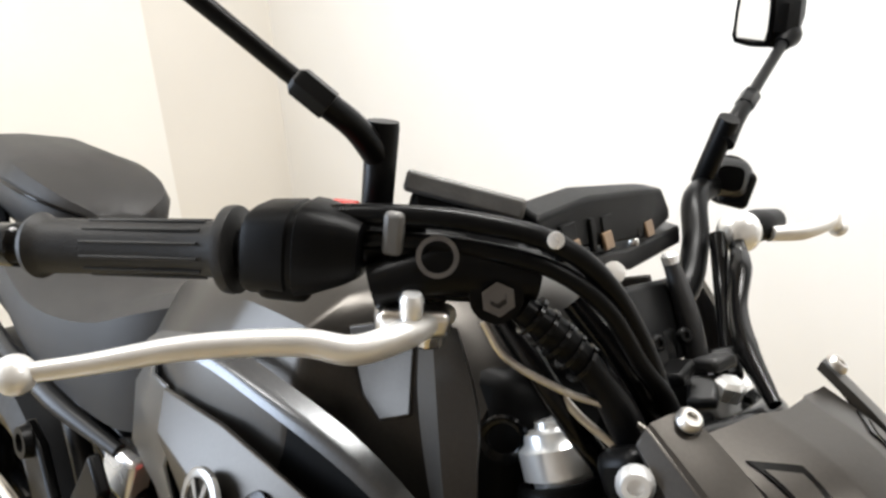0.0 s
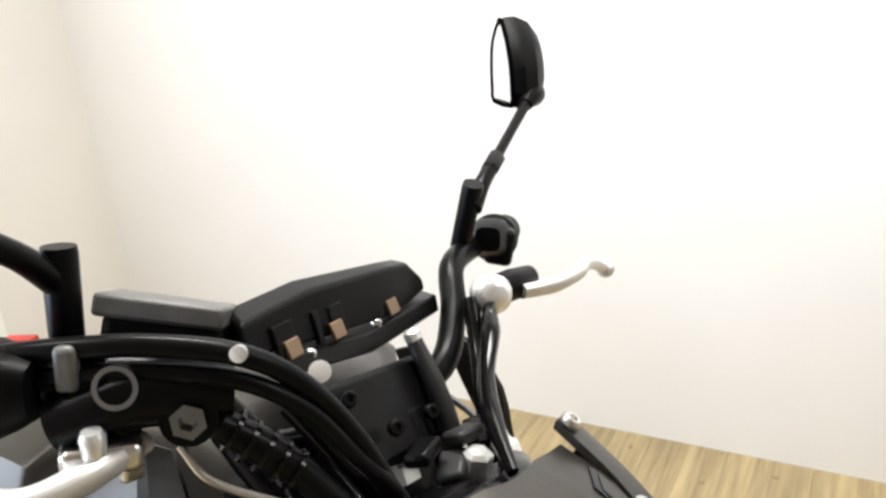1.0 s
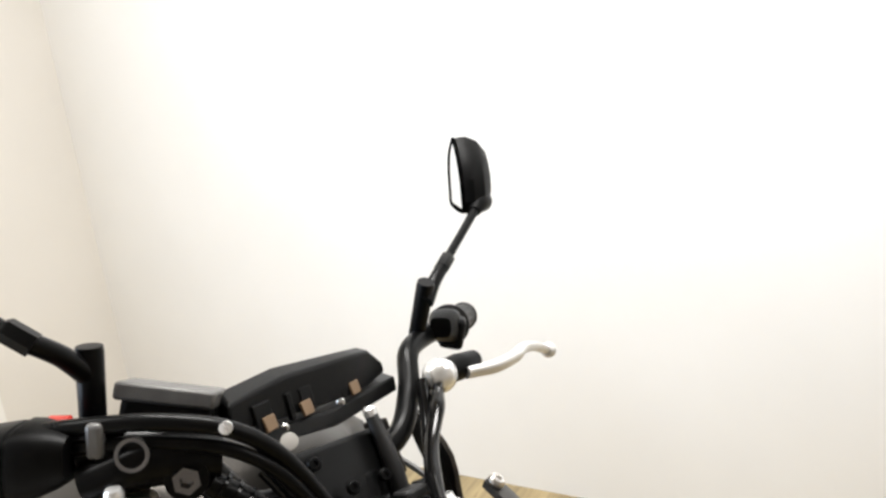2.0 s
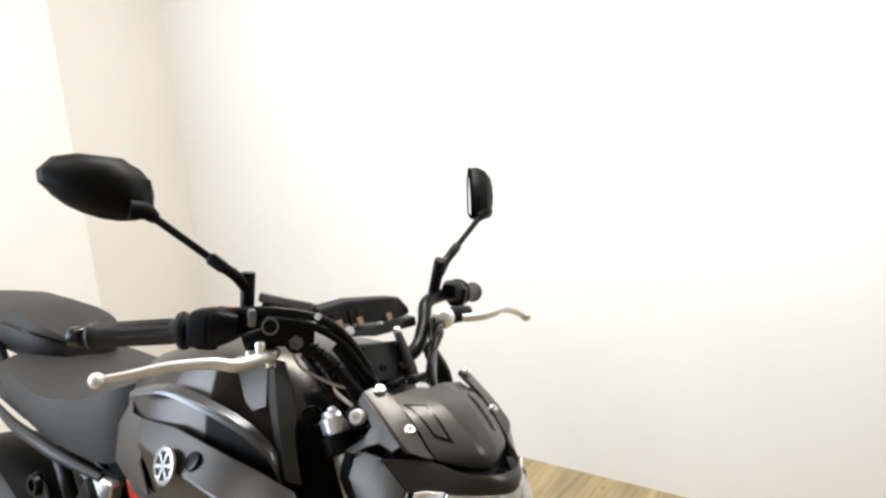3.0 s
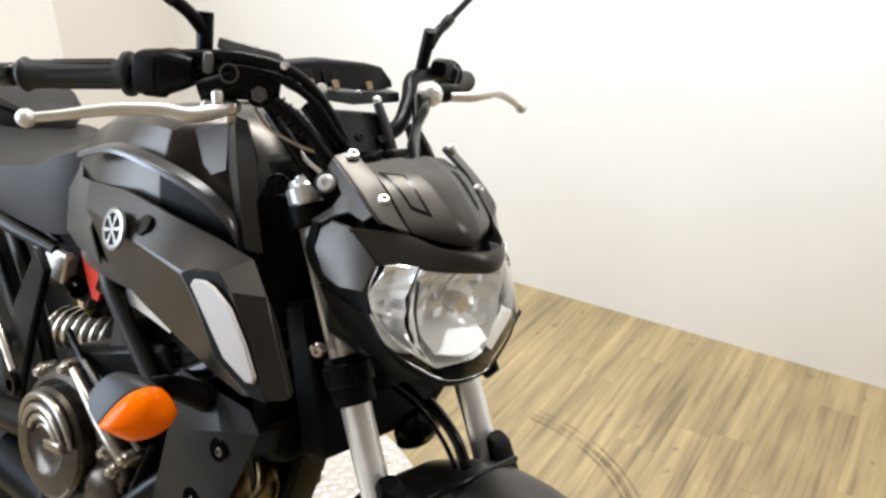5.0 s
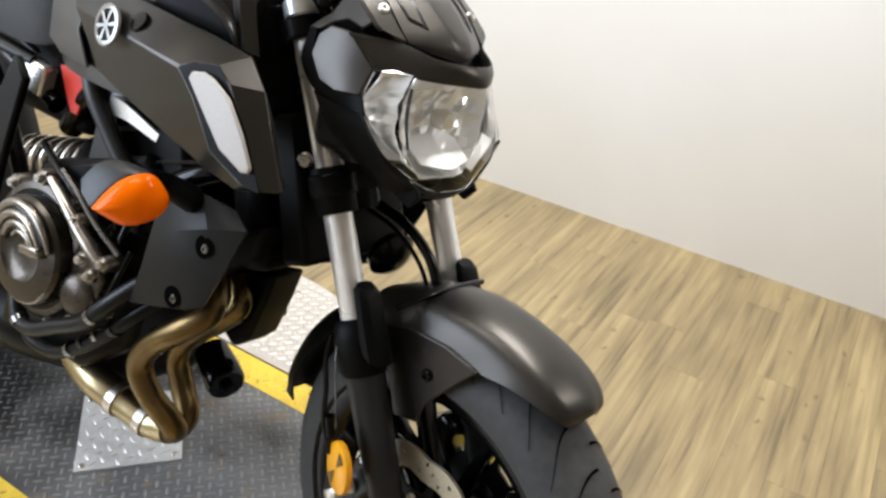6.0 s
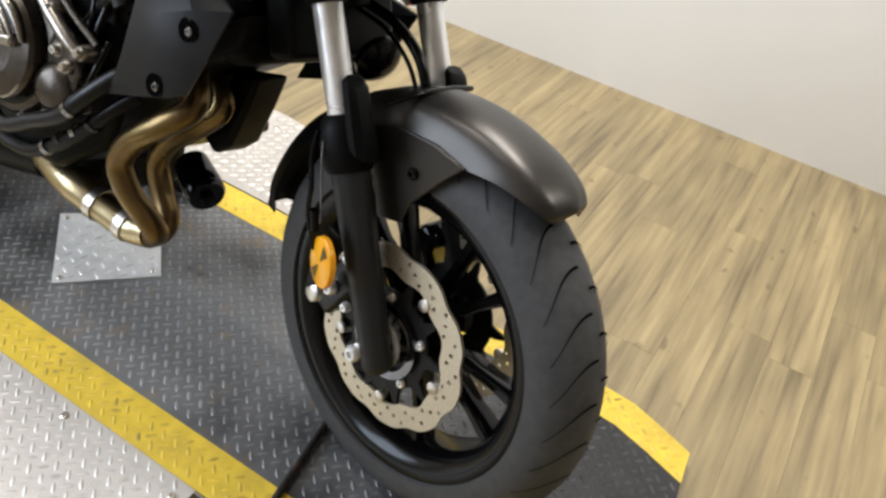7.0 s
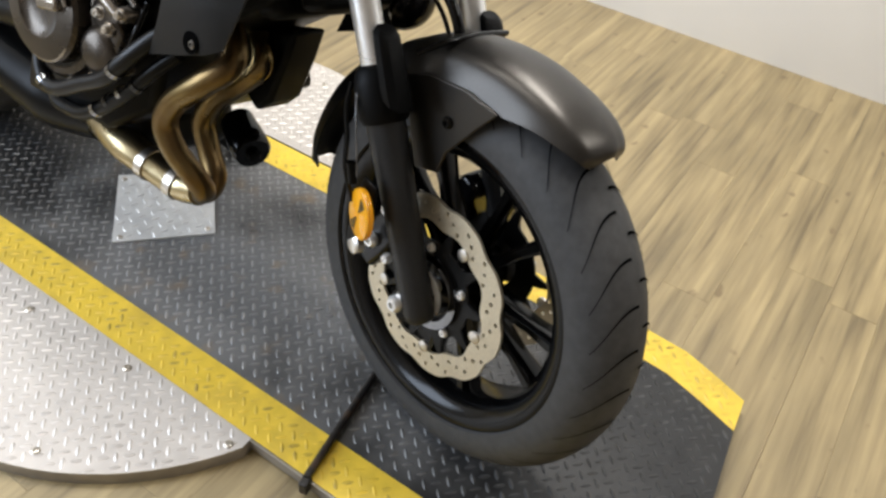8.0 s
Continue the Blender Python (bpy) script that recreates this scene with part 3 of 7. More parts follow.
def F(name, bm, mat, label="", parent=None, **k):
    return part(name, bm, mat, parent or bike, label, FRONT, **k)


def B(name, bm, mat, label="", parent=None, **k):
    return part(name, bm, mat, parent or bike, label, BODY, **k)


YW = 0.032   # the wheel's middle plane in the front frame
AX = (0.0, YW, 0.30)
Yv = (0, 1, 0)

# ---------------------------------------------------------------- front wheel
wheel = F("front_wheel", lathe([(-0.050, 0.206), (-0.055, 0.222), (-0.054, 0.229), (-0.050, 0.231), (-0.046, 0.224), (-0.040, 0.203), (-0.022, 0.195), (0.022, 0.195), (0.040, 0.203),
                               (0.046, 0.224), (0.050, 0.231), (0.054, 0.229), (0.055, 0.222), (0.050, 0.206), (0.030, 0.190), (-0.030, 0.190)], AX, Yv, 96, True), GLOSS_BLACK, "gloss black cast front wheel")


def tyre():
    prof = []
    for i in range(25):
        a = radians(-100 + 200 * i / 24)
        prof.append((0.0605 * math.sin(a), 0.244 + 0.056 * max(math.cos(a), -0.2) if abs(math.degrees(a)) < 90 else 0.244 - 0.014 * (abs(math.degrees(a)) - 90) / 10))
    prof = [(-0.050, 0.2275)] + prof + [(0.050, 0.2275)]
    return lathe(prof, AX, Yv, 128)


F("tyre", tyre(), RUBBER, "black radial tyre with curved tread grooves", wheel)
def spokes():
    """Five forked spokes and the hub."""
    bm = bmesh.new()
    add_lathe(bm, [(-0.058, 0.0), (-0.058, 0.030), (-0.052, 0.038), (0.052, 0.038), (0.058, 0.030), (0.058, 0.0)], AX, Yv, 40)
    for k in range(10):
        a = radians(36 * k + (5 if k % 2 else -5) + 8)
        c, s = math.cos(a), math.sin(a)
        t = Vector((-s, 0, c))
        secs = []
        for r, w, d in ((0.03, 0.013, 0.030), (0.08, 0.0095, 0.022), (0.14, 0.0085, 0.017), (0.190, 0.012, 0.022)):
            o = Vector((AX[0] + c * r, YW, AX[2] + s * r))
            secs.append([o + t * u * w + Vector((0, v * d, 0)) for u, v in ((-1, -0.6), (-0.5, -1), (0.5, -1), (1, -0.6), (1, 0.6), (0.5, 1), (-0.5, 1), (-1, 0.6))])
        add_loft(bm, secs)
    return bm


F("spokes", spokes(), GLOSS_BLACK, "gloss black cast spokes and hub", wheel)


def wave_disc(y):
    """A wave-edged brake rotor with rows of drilled holes, two faces and an edge."""
    n, m = 360, 22
    r_in, r_out = 0.103, 0.141
    holes = []
    for k in range(56):
        a = 2 * math.pi * k / 56
        holes.append((a, 0.110 + 0.0085 * (k % 3) + 0.002))
    def rad(a, f):
        inner = r_in + 0.0035 * math.cos(10 * a)
        outer = r_out - 0.006 * (0.5 - 0.5 * math.cos(10 * a)) ** 2
        return inner + (outer - inner) * f
    bm = bmesh.new()
    grids = []
    for yy in (y - 0.0022, y + 0.0022):
        grids.append([[bm.verts.new((AX[0] + rad(2 * math.pi * i / n, j / m) * math.cos(2 * math.pi * i / n), yy, AX[2] + rad(2 * math.pi * i / n, j / m) * math.sin(2 * math.pi * i / n))) for j in range(m + 1)] for i in range(n)])
    keep = {}
    pos = [(AX[0] + r * math.cos(a), AX[2] + r * math.sin(a)) for a, r in holes]
    for i in range(n):
        k = (i + 1) % n
        for j in range(m):
            a, b = grids[0][i][j].co, grids[0][k][j + 1].co
            cx, cz = (a.x + b.x) / 2, (a.z + b.z) / 2
            keep[i, j] = all((cx - px) ** 2 + (cz - pz) ** 2 > 0.0031 ** 2 for px, pz in pos)
    for i in range(n):
        k = (i + 1) % n
        for j in range(m):
            if not keep[i, j]:
                continue
            f0, f1 = grids
            bm.faces.new((f0[i][j], f0[i][j + 1], f0[k][j + 1], f0[k][j]))
            bm.faces.new((f1[i][j], f1[k][j], f1[k][j + 1], f1[i][j + 1]))
            if j == 0 or not keep[i, j - 1]:
                bm.faces.new((f0[i][j], f0[k][j], f1[k][j], f1[i][j]))
            if j == m - 1 or not keep[i, j + 1]:
                bm.faces.new((f0[i][j + 1], f1[i][j + 1], f1[k][j + 1], f0[k][j + 1]))
            if not keep[(i - 1) % n, j]:
                bm.faces.new((f0[i][j], f1[i][j], f1[i][j + 1], f0[i][j + 1]))
            if not keep[k, j]:
                bm.faces.new((f0[k][j], f0[k][j + 1], f1[k][j + 1], f1[k][j]))
    return bm


def carrier(y):
    """The rotor's black inner ring, one piece with its ten arms."""
    bm = bmesh.new()
    n = 120
    inner, outer = [], []
    for i in range(n):
        a = 2 * math.pi * i / n
        swell = max(0.0, math.cos(10 * (a - radians(10)))) ** 2.5
        r = 0.076 + 0.029 * swell
        inner.append((0.040, a))
        outer.append((r, a))
    rings = [[bm.verts.new((AX[0] + r * math.cos(a), yy, AX[2] + r * math.sin(a))) for r, a in ring] for ring, yy in ((inner, y - 0.002), (outer, y - 0.002), (outer, y + 0.002), (inner, y + 0.002))]
    for p, q in zip(rings, rings[1:] + rings[:1]):
        for i in range(n):
            k = (i + 1) % n
            bm.faces.new((p[i], p[k], q[k], q[i]))
    return bm


for side in (-1, 1):
    yd = YW + 0.070 * side
    disc = F("brake_disc", wave_disc(yd), DISC_STEEL, "drilled wave-edged steel brake disc", wheel, smooth=30)
    F("disc_carrier", carrier(yd), SHROUD_GREY, "", wheel, smooth=30)
    for k in range(5):
        a = radians(72 * k + 28)
        F("disc_bolt", bolt((AX[0] + 0.067 * math.cos(a), yd + 0.003 * side, AX[2] + 0.067 * math.sin(a)), (0, side, 0), 0.0072, 0.006), POLISHED, "", wheel)
    for k in range(5):
        a = radians(72 * k + 64)
        F("disc_rivet", lathe([(0, 0.009), (0.004, 0.009), (0.005, 0.006), (0.005, 0.0)], (AX[0] + 0.100 * math.cos(a), yd + 0.001 * side, AX[2] + 0.100 * math.sin(a)), (0, side, 0), 18), ALUMINIUM, "", wheel)
F("abs_ring", lathe([(0, 0.048), (0.005, 0.048), (0.005, 0.060), (0, 0.060)], (AX[0], YW - 0.080, AX[2]), Yv, 60, True), DARK_CHROME, "dull toothed sensor ring", wheel)
F("hub_seal", lathe([(0, 0.029), (0.005, 0.031), (0.005, 0.038), (0, 0.040)], (AX[0], YW - 0.090, AX[2]), Yv, 48, True), LEVER_SILVER, "bright ring round the axle", wheel)


def groove_shades():
    """Curved near-black strips just proud of the tread, painting the shade inside its grooves."""
    bm = bmesh.new()
    for k in range(64):
        side = -1 if k % 2 else 1
        a0 = 2 * math.pi * k / 64
        rows = []
        for j in range(15):
            f = j / 14
            lat = side * radians(3 + 64 * f)
            a = a0 - 0.17 * f ** 1.2 + 0.03 * math.sin(4 * f)
            w = 0.0040 * (1 - 0.55 * f) / 0.3
            row = []
            for u in (-1, 1):
                r = 0.2450 + 0.0571 * math.cos(lat)
                row.append(Vector((AX[0] + r * math.cos(a + u * w * 0.5), YW + 0.0618 * math.sin(lat), AX[2] + r * math.sin(a + u * w * 0.5))))
            rows.append(row)
        vs = [[bm.verts.new(p) for p in r] for r in rows]
        for p, q in zip(vs, vs[1:]):
            bm.faces.new((p[0], p[1], q[1], q[0]))
    return bm


F("groove_shade", groove_shades(), DULL_BLACK, "", wheel, kind="stuff")
F("axle", lathe([(-0.128, 0.0), (-0.128, 0.010), (-0.124, 0.012), (0.124, 0.012), (0.128, 0.0)], AX, Yv, 24), ALUMINIUM, "bright wheel axle")

# ---------------------------------------------------------------- fork
FORK = {-1: ((0.022, -0.075, 0.285), (-0.333, -0.088, 0.930)), 1: ((0.022, 0.122, 0.285), (-0.333, 0.092, 0.930))}


def along(side, f):
    a, b = (Vector(p) for p in FORK[side])
    return a.lerp(b, f)


for side in (-1, 1):
    d = (along(side, 1) - along(side, 0)).normalized()
    leg = F("fork_leg", lathe([(-0.012, 0.0), (-0.012, 0.016), (-0.006, 0.0205), (0.004, 0.0222), (0.10, 0.0232), (0.21, 0.0252), (0.272, 0.0268)],
                              along(side, 0), d, 36), GREY_PLASTIC, "matte dark grey lower fork leg")
    F("fork_tube", lathe([(0.30, 0.0192), (0.74, 0.0192)], along(side, 0), d, 36), POLISHED, "polished chrome fork tube")
    F("fork_collar", lathe([(0.478, 0.0206), (0.478, 0.0255), (0.482, 0.027), (0.534, 0.027), (0.538, 0.0255), (0.538, 0.0206)], along(side, 0), d, 32), BLACK_PLASTIC, "black rubber collar")
    F("fork_cap", lathe([(0.73, 0.0), (0.73, 0.0245), (0.748, 0.0245), (0.752, 0.020), (0.758, 0.019), (0.760, 0.011), (0.764, 0.010), (0.764, 0)], along(side, 0), d, 32), POLISHED, "bright fork top cap")
    F("axle_clamp", box((0.05, 0.034, 0.042), tuple(along(side, 0.01) + Vector((-0.012, 0, -0.006))), (0, -29, 0)), BLACK_PLASTIC, "", leg, bevel=0.010, segments=3)
    F("pinch_bolt", bolt(tuple(along(side, 0) + Vector((-0.028, side * 0.020, 0.005))), (0, side, 0), 0.0125, 0.010), LEVER_SILVER, "", leg)
    # wide black collar and the upright stone guard ahead of the tube
    col = F("fork_seal", lathe([(0.268, 0.0), (0.268, 0.030), (0.276, 0.0335), (0.318, 0.0335), (0.336, 0.028), (0.342, 0.0215)], along(side, 0), d, 36), BLACK_PLASTIC, "black fork seal collar")
    top = along(side, 0) + d * 0.340 + Vector((0.040, -0.004, 0.006))
    secs = []
    for h, w, depth in ((-0.036, 0.019, 0.016), (-0.020, 0.020, 0.017), (0.010, 0.019, 0.016), (0.050, 0.017, 0.014), (0.056, 0.013, 0.010)):
        q = top + d * h
        ring = [(-0.6, -1), (0.3, -1), (0.9, -0.55), (1.0, 0.0), (0.9, 0.55), (0.3, 1), (-0.6, 1), (-1.0, 0.5), (-1.0, -0.5)]
        secs.append([q + Vector((u * depth, v * w, -0.25 * u * depth)) for u, v in ring])
    F("stone_guard", loft(secs), BLACK_PLASTIC, "black plastic fork guard", smooth=30)

# bridges that hold the tubes
for f, t in ((0.968, 0.028), (0.700, 0.030)):
    a, b = along(-1, f), along(1, f)
    bm = bmesh.new()
    d = (along(-1, 1) - along(-1, 0)).normalized()
    for p in (a, b):
        add_lathe(bm, [(-t / 2, 0.0208), (-t / 2, 0.031), (t / 2, 0.031), (t / 2, 0.0208)], p, d, 28, True)
    mid = (a + b) / 2
    add_box(bm, (0.075, (b - a).length - 0.05, t), tuple(mid + Vector((-0.03, 0, -0.008))), (0, -29, 0))
    F("fork_bridge", bm, SATIN_BLACK, "black forged fork bridge", bevel=0.004)
F("clamp_bolt", bolt((-0.254, -0.118, 0.972), (0.6, -0.75, 0.25), 0.0105, 0.009), POLISHED)
F("steering_nut", lathe([(0, 0.017), (0.012, 0.017), (0.012, 0.010), (0.017, 0.009), (0.017, 0)], (-0.345, 0.0, 0.945), (-0.48, 0, 0.87), 6), POLISHED, "bright steering stem nut")
F("headlamp_bracket_ear", box((0.030, 0.022, 0.030), (-0.268, -0.106, 0.966), (0, -29, 10)), SATIN_BLACK, bevel=0.008)

# ---------------------------------------------------------------- front mudguard
def ring_pt(angle, r, y):
    return Vector((AX[0] + r * math.cos(radians(angle)), YW + y, AX[2] + r * math.sin(radians(angle))))


def mudguard():
    rows = []
    for a, lift, half in ((61, -0.010, 0.026), (62.5, -0.002, 0.044), (67, 0.004, 0.057), (75, 0.006, 0.064), (86, 0.007, 0.068), (98, 0.007, 0.070), (110, 0.006, 0.070), (124, 0.002, 0.068)):
        r = 0.338 + lift
        f = min(1.0, (a - 60) / 26)
        half_row = [(r - 0.012 - 0.042 * f, 1.0), (r - 0.005 - 0.010 * f, 0.78), (r - 0.0005, 0.40), (r + 0.003, 0.12)]
        rows.append([ring_pt(a, q, -half * y) for q, y in half_row] + [ring_pt(a, q, half * y) for q, y in reversed(half_row)])
    return shell(rows, 0.003, 19, 5)


guard = F("front_mudguard", mudguard(), MATTE_GREY, "matte grey front mudguard", smooth=40)
for side in (-1, 1):
    y0 = YW + side * 0.066
    out = [(-0.130, 0.572), (-0.085, 0.592), (-0.02, 0.600), (0.036, 0.594), (0.014, 0.566), (-0.030, 0.505), (-0.036, 0.472), (-0.078, 0.458), (-0.098, 0.50)]
    F("mudguard_side", slab(out, y0 - 0.0025 + side * 0.004, y0 + 0.0025 + side * 0.004), MATTE_GREY, "", guard, bevel=0.002)
    F("mudguard_bolt", bolt((-0.036, y0 + side * 0.0066, 0.548), (0, side, 0), 0.0085, 0.006), GLOSS_BLACK, "", guard)
rear = []
for a, half, r in ((128, 0.060, 0.336), (142, 0.062, 0.338), (156, 0.058, 0.342), (170, 0.050, 0.350), (180, 0.030, 0.362)):
    rear.append([ring_pt(a, r - 0.03, -half), ring_pt(a, r, -half * 0.7), ring_pt(a, r + 0.002, 0), ring_pt(a, r, half * 0.7), ring_pt(a, r - 0.03, half)])
F("mudguard_rear", shell(rear, 0.003, 18, 5), BLACK_PLASTIC, "black plastic rear mudguard flap", guard)

# ---------------------------------------------------------------- brakes
for side in (-1, 1):
    o = along(side, 0.20)
    bm = bmesh.new()
    pts = [(-0.125, 0.335), (-0.085, 0.415), (-0.055, 0.405), (-0.060, 0.345), (-0.100, 0.275), (-0.128, 0.285)]
    add_slab(bm, pts, YW + side * 0.070 - 0.030 * (1 if side < 0 else 0.9), YW + side * 0.070 + 0.030)
    cal = F("brake_caliper", bm, GLOSS_BLACK, "black four-piston brake caliper", bevel=0.008, segments=3)
    for p in ((-0.101, 0.330), (-0.062, 0.322), (-0.079, 0.395)):
        F("caliper_bolt", bolt((p[0], YW + side * 0.101, p[1]), (0, side, 0), 0.0125 if p[0] < -0.1 else 0.008, 0.010), POLISHED, "", cal)
F("caliper_mark", lathe([(0, 0.0), (0, 0.0150), (0.010, 0.0150), (0.013, 0.011), (0.013, 0)], (-0.099, YW - 0.128, 0.333), (-0.2, -1, 0.1), 24), ALUMINIUM, "round bright caliper pin")


def reflector():
    bm = bmesh.new()
    add_lathe(bm, [(0, 0.0), (0, 0.0285), (0.004, 0.0295), (0.008, 0.0285), (0.0095, 0.026), (0.0095, 0.0)], (0, 0, 0), (0, -1, 0), 40)
    bmesh.ops.scale(bm, vec=(1.0, 1, 1.22), verts=bm.verts[:])
    bmesh.ops.rotate(bm, cent=(0, 0, 0), matrix=Euler((0, radians(-18), radians(-14))).to_matrix(), verts=bm.verts[:])
    bmesh.ops.translate(bm, vec=(-0.066, -0.128, 0.414), verts=bm.verts[:])
    return bm


refl = F("side_reflector", reflector(), REFLECTOR_AMBER, "round amber side reflector")
for k in range(4):
    a = radians(45 + 90 * k)
    bm = bmesh.new()
    c = Vector((-0.066, -0.128, 0.414))
    rot = Euler((0, radians(-18), radians(-14))).to_matrix()
    v = [rot @ Vector((math.cos(a + da) * r, -0.0102, 1.22 * math.sin(a + da) * r)) + c for r, da in ((0.002, 0), (0.023, -0.33), (0.024, 0), (0.023, 0.33))]
    bm.faces.new([bm.verts.new(p) for p in v])
    if k % 2 == 0:
        F("reflector_facet", bm, HEADER, "darker reflector facet", refl, smooth=0)
    else:
        bm.free()
F("reflector_bracket", slab([(-0.10, 0.345), (-0.055, 0.39), (-0.06, 0.455), (-0.085, 0.46), (-0.10, 0.40)], -0.121, -0.117), SATIN_BLACK, bevel=0.001)
F("brake_line", tube([(-0.150, -0.110, 0.560), (-0.140, -0.122, 0.535), (-0.120, -0.130, 0.50), (-0.105, -0.138, 0.465), (-0.090, -0.130, 0.42)], 0.0035, 8), GLOSS_BLACK, "thin black brake line")
F("sensor_cable", tube([(-0.140, -0.108, 0.560), (-0.122, -0.120, 0.535), (-0.100, -0.130, 0.50), (-0.088, -0.132, 0.462)], 0.0014, 8), DARK_CHROME, "thin braided sensor cable")
F("line_union", lathe([(0, 0.006), (0.03, 0.006), (0.03, 0.004)], (-0.098, -0.137, 0.478), (0.2, 0.1, -0.9), 12), SATIN_BLACK)
F("brake_hose", tube([(-0.300, 0.02, 0.690), (-0.246, 0.02, 0.690), (-0.186, 0.02, 0.686), (-0.134, 0.02, 0.664), (-0.108, 0.022, 0.632), (-0.10, 0.03, 0.60)], 0.0075, 12), GLOSS_BLACK, "black brake hose over the mudguard")
F("brake_hose", tube([(-0.300, 0.012, 0.680), (-0.246, 0.012, 0.679), (-0.190, 0.012, 0.674), (-0.142, 0.012, 0.652), (-0.118, 0.016, 0.622), (-0.11, 0.02, 0.59)], 0.0032, 12), GLOSS_BLACK, "black brake hose over the mudguard")
F("hose_bridge", tube([(-0.10, -0.055, 0.615), (-0.085, -0.02, 0.632), (-0.08, 0.035, 0.638), (-0.085, 0.09, 0.632)], 0.004, 10), GLOSS_BLACK, "black crossover brake line")
from mathutils.bvhtree import BVHTree

# ---------------------------------------------------------------- handlebar and controls
BAR = [(-0.532, -0.353, 1.044), (-0.432, -0.262, 1.062), (-0.385, -0.205, 1.072), (-0.362, -0.160, 1.070), (-0.358, -0.125, 1.035), (-0.372, -0.085, 0.995), (-0.378, 0.0, 0.985)]
BARL = [(-0.572, 0.400, 1.036), (-0.478, 0.262, 1.062), (-0.455, 0.200, 1.066), (-0.434, 0.150, 1.060), (-0.406, 0.122, 1.030), (-0.384, 0.082, 0.998), (-0.378, 0.0, 0.985)]
handlebar = F("handlebar", tube(BAR + BARL[-2::-1], 0.0112, 16, 6), SATIN_BLACK, "satin black tapered handlebar")
for side in (-1, 1):
    ends = BAR if side < 0 else BARL
    end, fl = Vector(ends[0]), Vector(ends[1])
    d = (fl - end).normalized()
    L = (fl - end).length
    F("grip", lathe([(0.006, 0.0), (0.006, 0.0175), (0.010, 0.0195), (0.014, 0.0175), (0.018, 0.0162), (0.10, 0.0155), (L - 0.012, 0.0160), (L - 0.010, 0.0165), (L - 0.008, 0.0245), (L - 0.004, 0.0250), (L - 0.002, 0.0245), (L, 0.013)], end, d, 32), GRIP_RUBBER, "ribbed black rubber grip")
    bm = bmesh.new()
    for k in range(12):
        a = 2 * math.pi * k / 12
        u = d.orthogonal().normalized()
        v = d.cross(u)
        o = u * math.cos(a) + v * math.sin(a)
        add_tube(bm, [end + d * 0.045 + o * 0.0158, end + d * (L - 0.02) + o * 0.0162], 0.0011, 6, 1)
    F("grip_rib", bm, GRIP_RUBBER, kind="stuff")
    F("bar_end", lathe([(-0.022, 0.0), (-0.022, 0.0110), (-0.019, 0.0130), (-0.006, 0.0132), (-0.005, 0.0120), (0.006, 0.010)], end, d, 28), GLOSS_BLACK, "gloss black bar end weight")
    F("bar_end_ring", lathe([(-0.0205, 0.0105), (-0.0225, 0.0105), (-0.0225, 0.0070), (-0.0205, 0.0070)], end, d, 28, True), DARK_CHROME)
    # switch housing: two half shells
    h0 = fl + d * 0.002
    fwd = Vector((d.y, -d.x, 0)).normalized() * (-side)
    secs = []
    for h, wide, tall in ((0.003, 0.019, 0.020), (0.006, 0.0235, 0.0265), (0.010, 0.0250, 0.0285), (0.030, 0.0255, 0.0290), (0.0315, 0.0240, 0.0275), (0.0345, 0.0240, 0.0275), (0.036, 0.0270, 0.0300), (0.042, 0.0265, 0.0290), (0.060, 0.0215, 0.0225), (0.068, 0.0180, 0.0180)):
        ring = []
        for k in range(20):
            a = 2 * math.pi * k / 20
            ca, sa = math.cos(a), math.sin(a)
            ring.append(h0 + d * h + fwd * ((0.95 if side < 0 else 0.66) * wide * math.copysign(abs(ca) ** 0.6, ca)) + Vector((0, 0, 1)) * ((0.86 if side < 0 else 0.64) * tall * math.copysign(abs(sa) ** 0.6, sa) + 0.003))
        secs.append(ring)
    F("switch_housing", loft(secs), BLACK_PLASTIC, "black two-part switch housing", smooth=28)
    F("switch_block", box((0.028, 0.030, 0.036), tuple(h0 + d * 0.020 + Vector((0.010, 0, -0.004))), (0, 8, 40 * side)), BLACK_PLASTIC, bevel=0.006, segments=3)
F("stop_switch", box((0.012, 0.016, 0.007), (-0.405, -0.215, 1.090), (0, 0, -40)), RED, "red engine stop switch", bevel=0.002)

# brake master cylinder, reservoir and lever on the right
master = F("master_cylinder", tube([(-0.372, -0.215, 1.055), (-0.350, -0.180, 1.068), (-0.326, -0.140, 1.066)], [0.013, 0.0155, 0.015], 20, 4), SATIN_BLACK, "black brake master cylinder")
F("bore_plug", lathe([(0, 0.0), (0, 0.007), (0.001, 0.0075), (0.001, 0.0105), (-0.004, 0.0112)], (-0.347, -0.191, 1.077), (0.72, -0.66, 0.2), 26), SATIN_BLACK, "", master)
F("bore_ring", lathe([(0, 0.0085), (0.0018, 0.0085), (0.0018, 0.0112), (0, 0.0112)], (-0.344, -0.194, 1.078), (0.72, -0.66, 0.2), 30, True), DARK_CHROME, "bare metal ring", master)
F("cylinder_body", box((0.044, 0.070, 0.034), (-0.362, -0.160, 1.064), (0, 0, -31)), SATIN_BLACK, "", master, bevel=0.008, segments=3)
F("bar_clamp", lathe([(0, 0.0112), (0, 0.0215), (0.018, 0.0215), (0.018, 0.0112)], (-0.382, -0.200, 1.073), (0.45, 0.85, 0), 24, True), SATIN_BLACK, "", master)
reservoir = F("brake_reservoir", box((0.043, 0.066, 0.020), (-0.391, -0.140, 1.082), (-8, -14, -42)), BLACK_PLASTIC, "black brake fluid reservoir", bevel=0.006, segments=3)
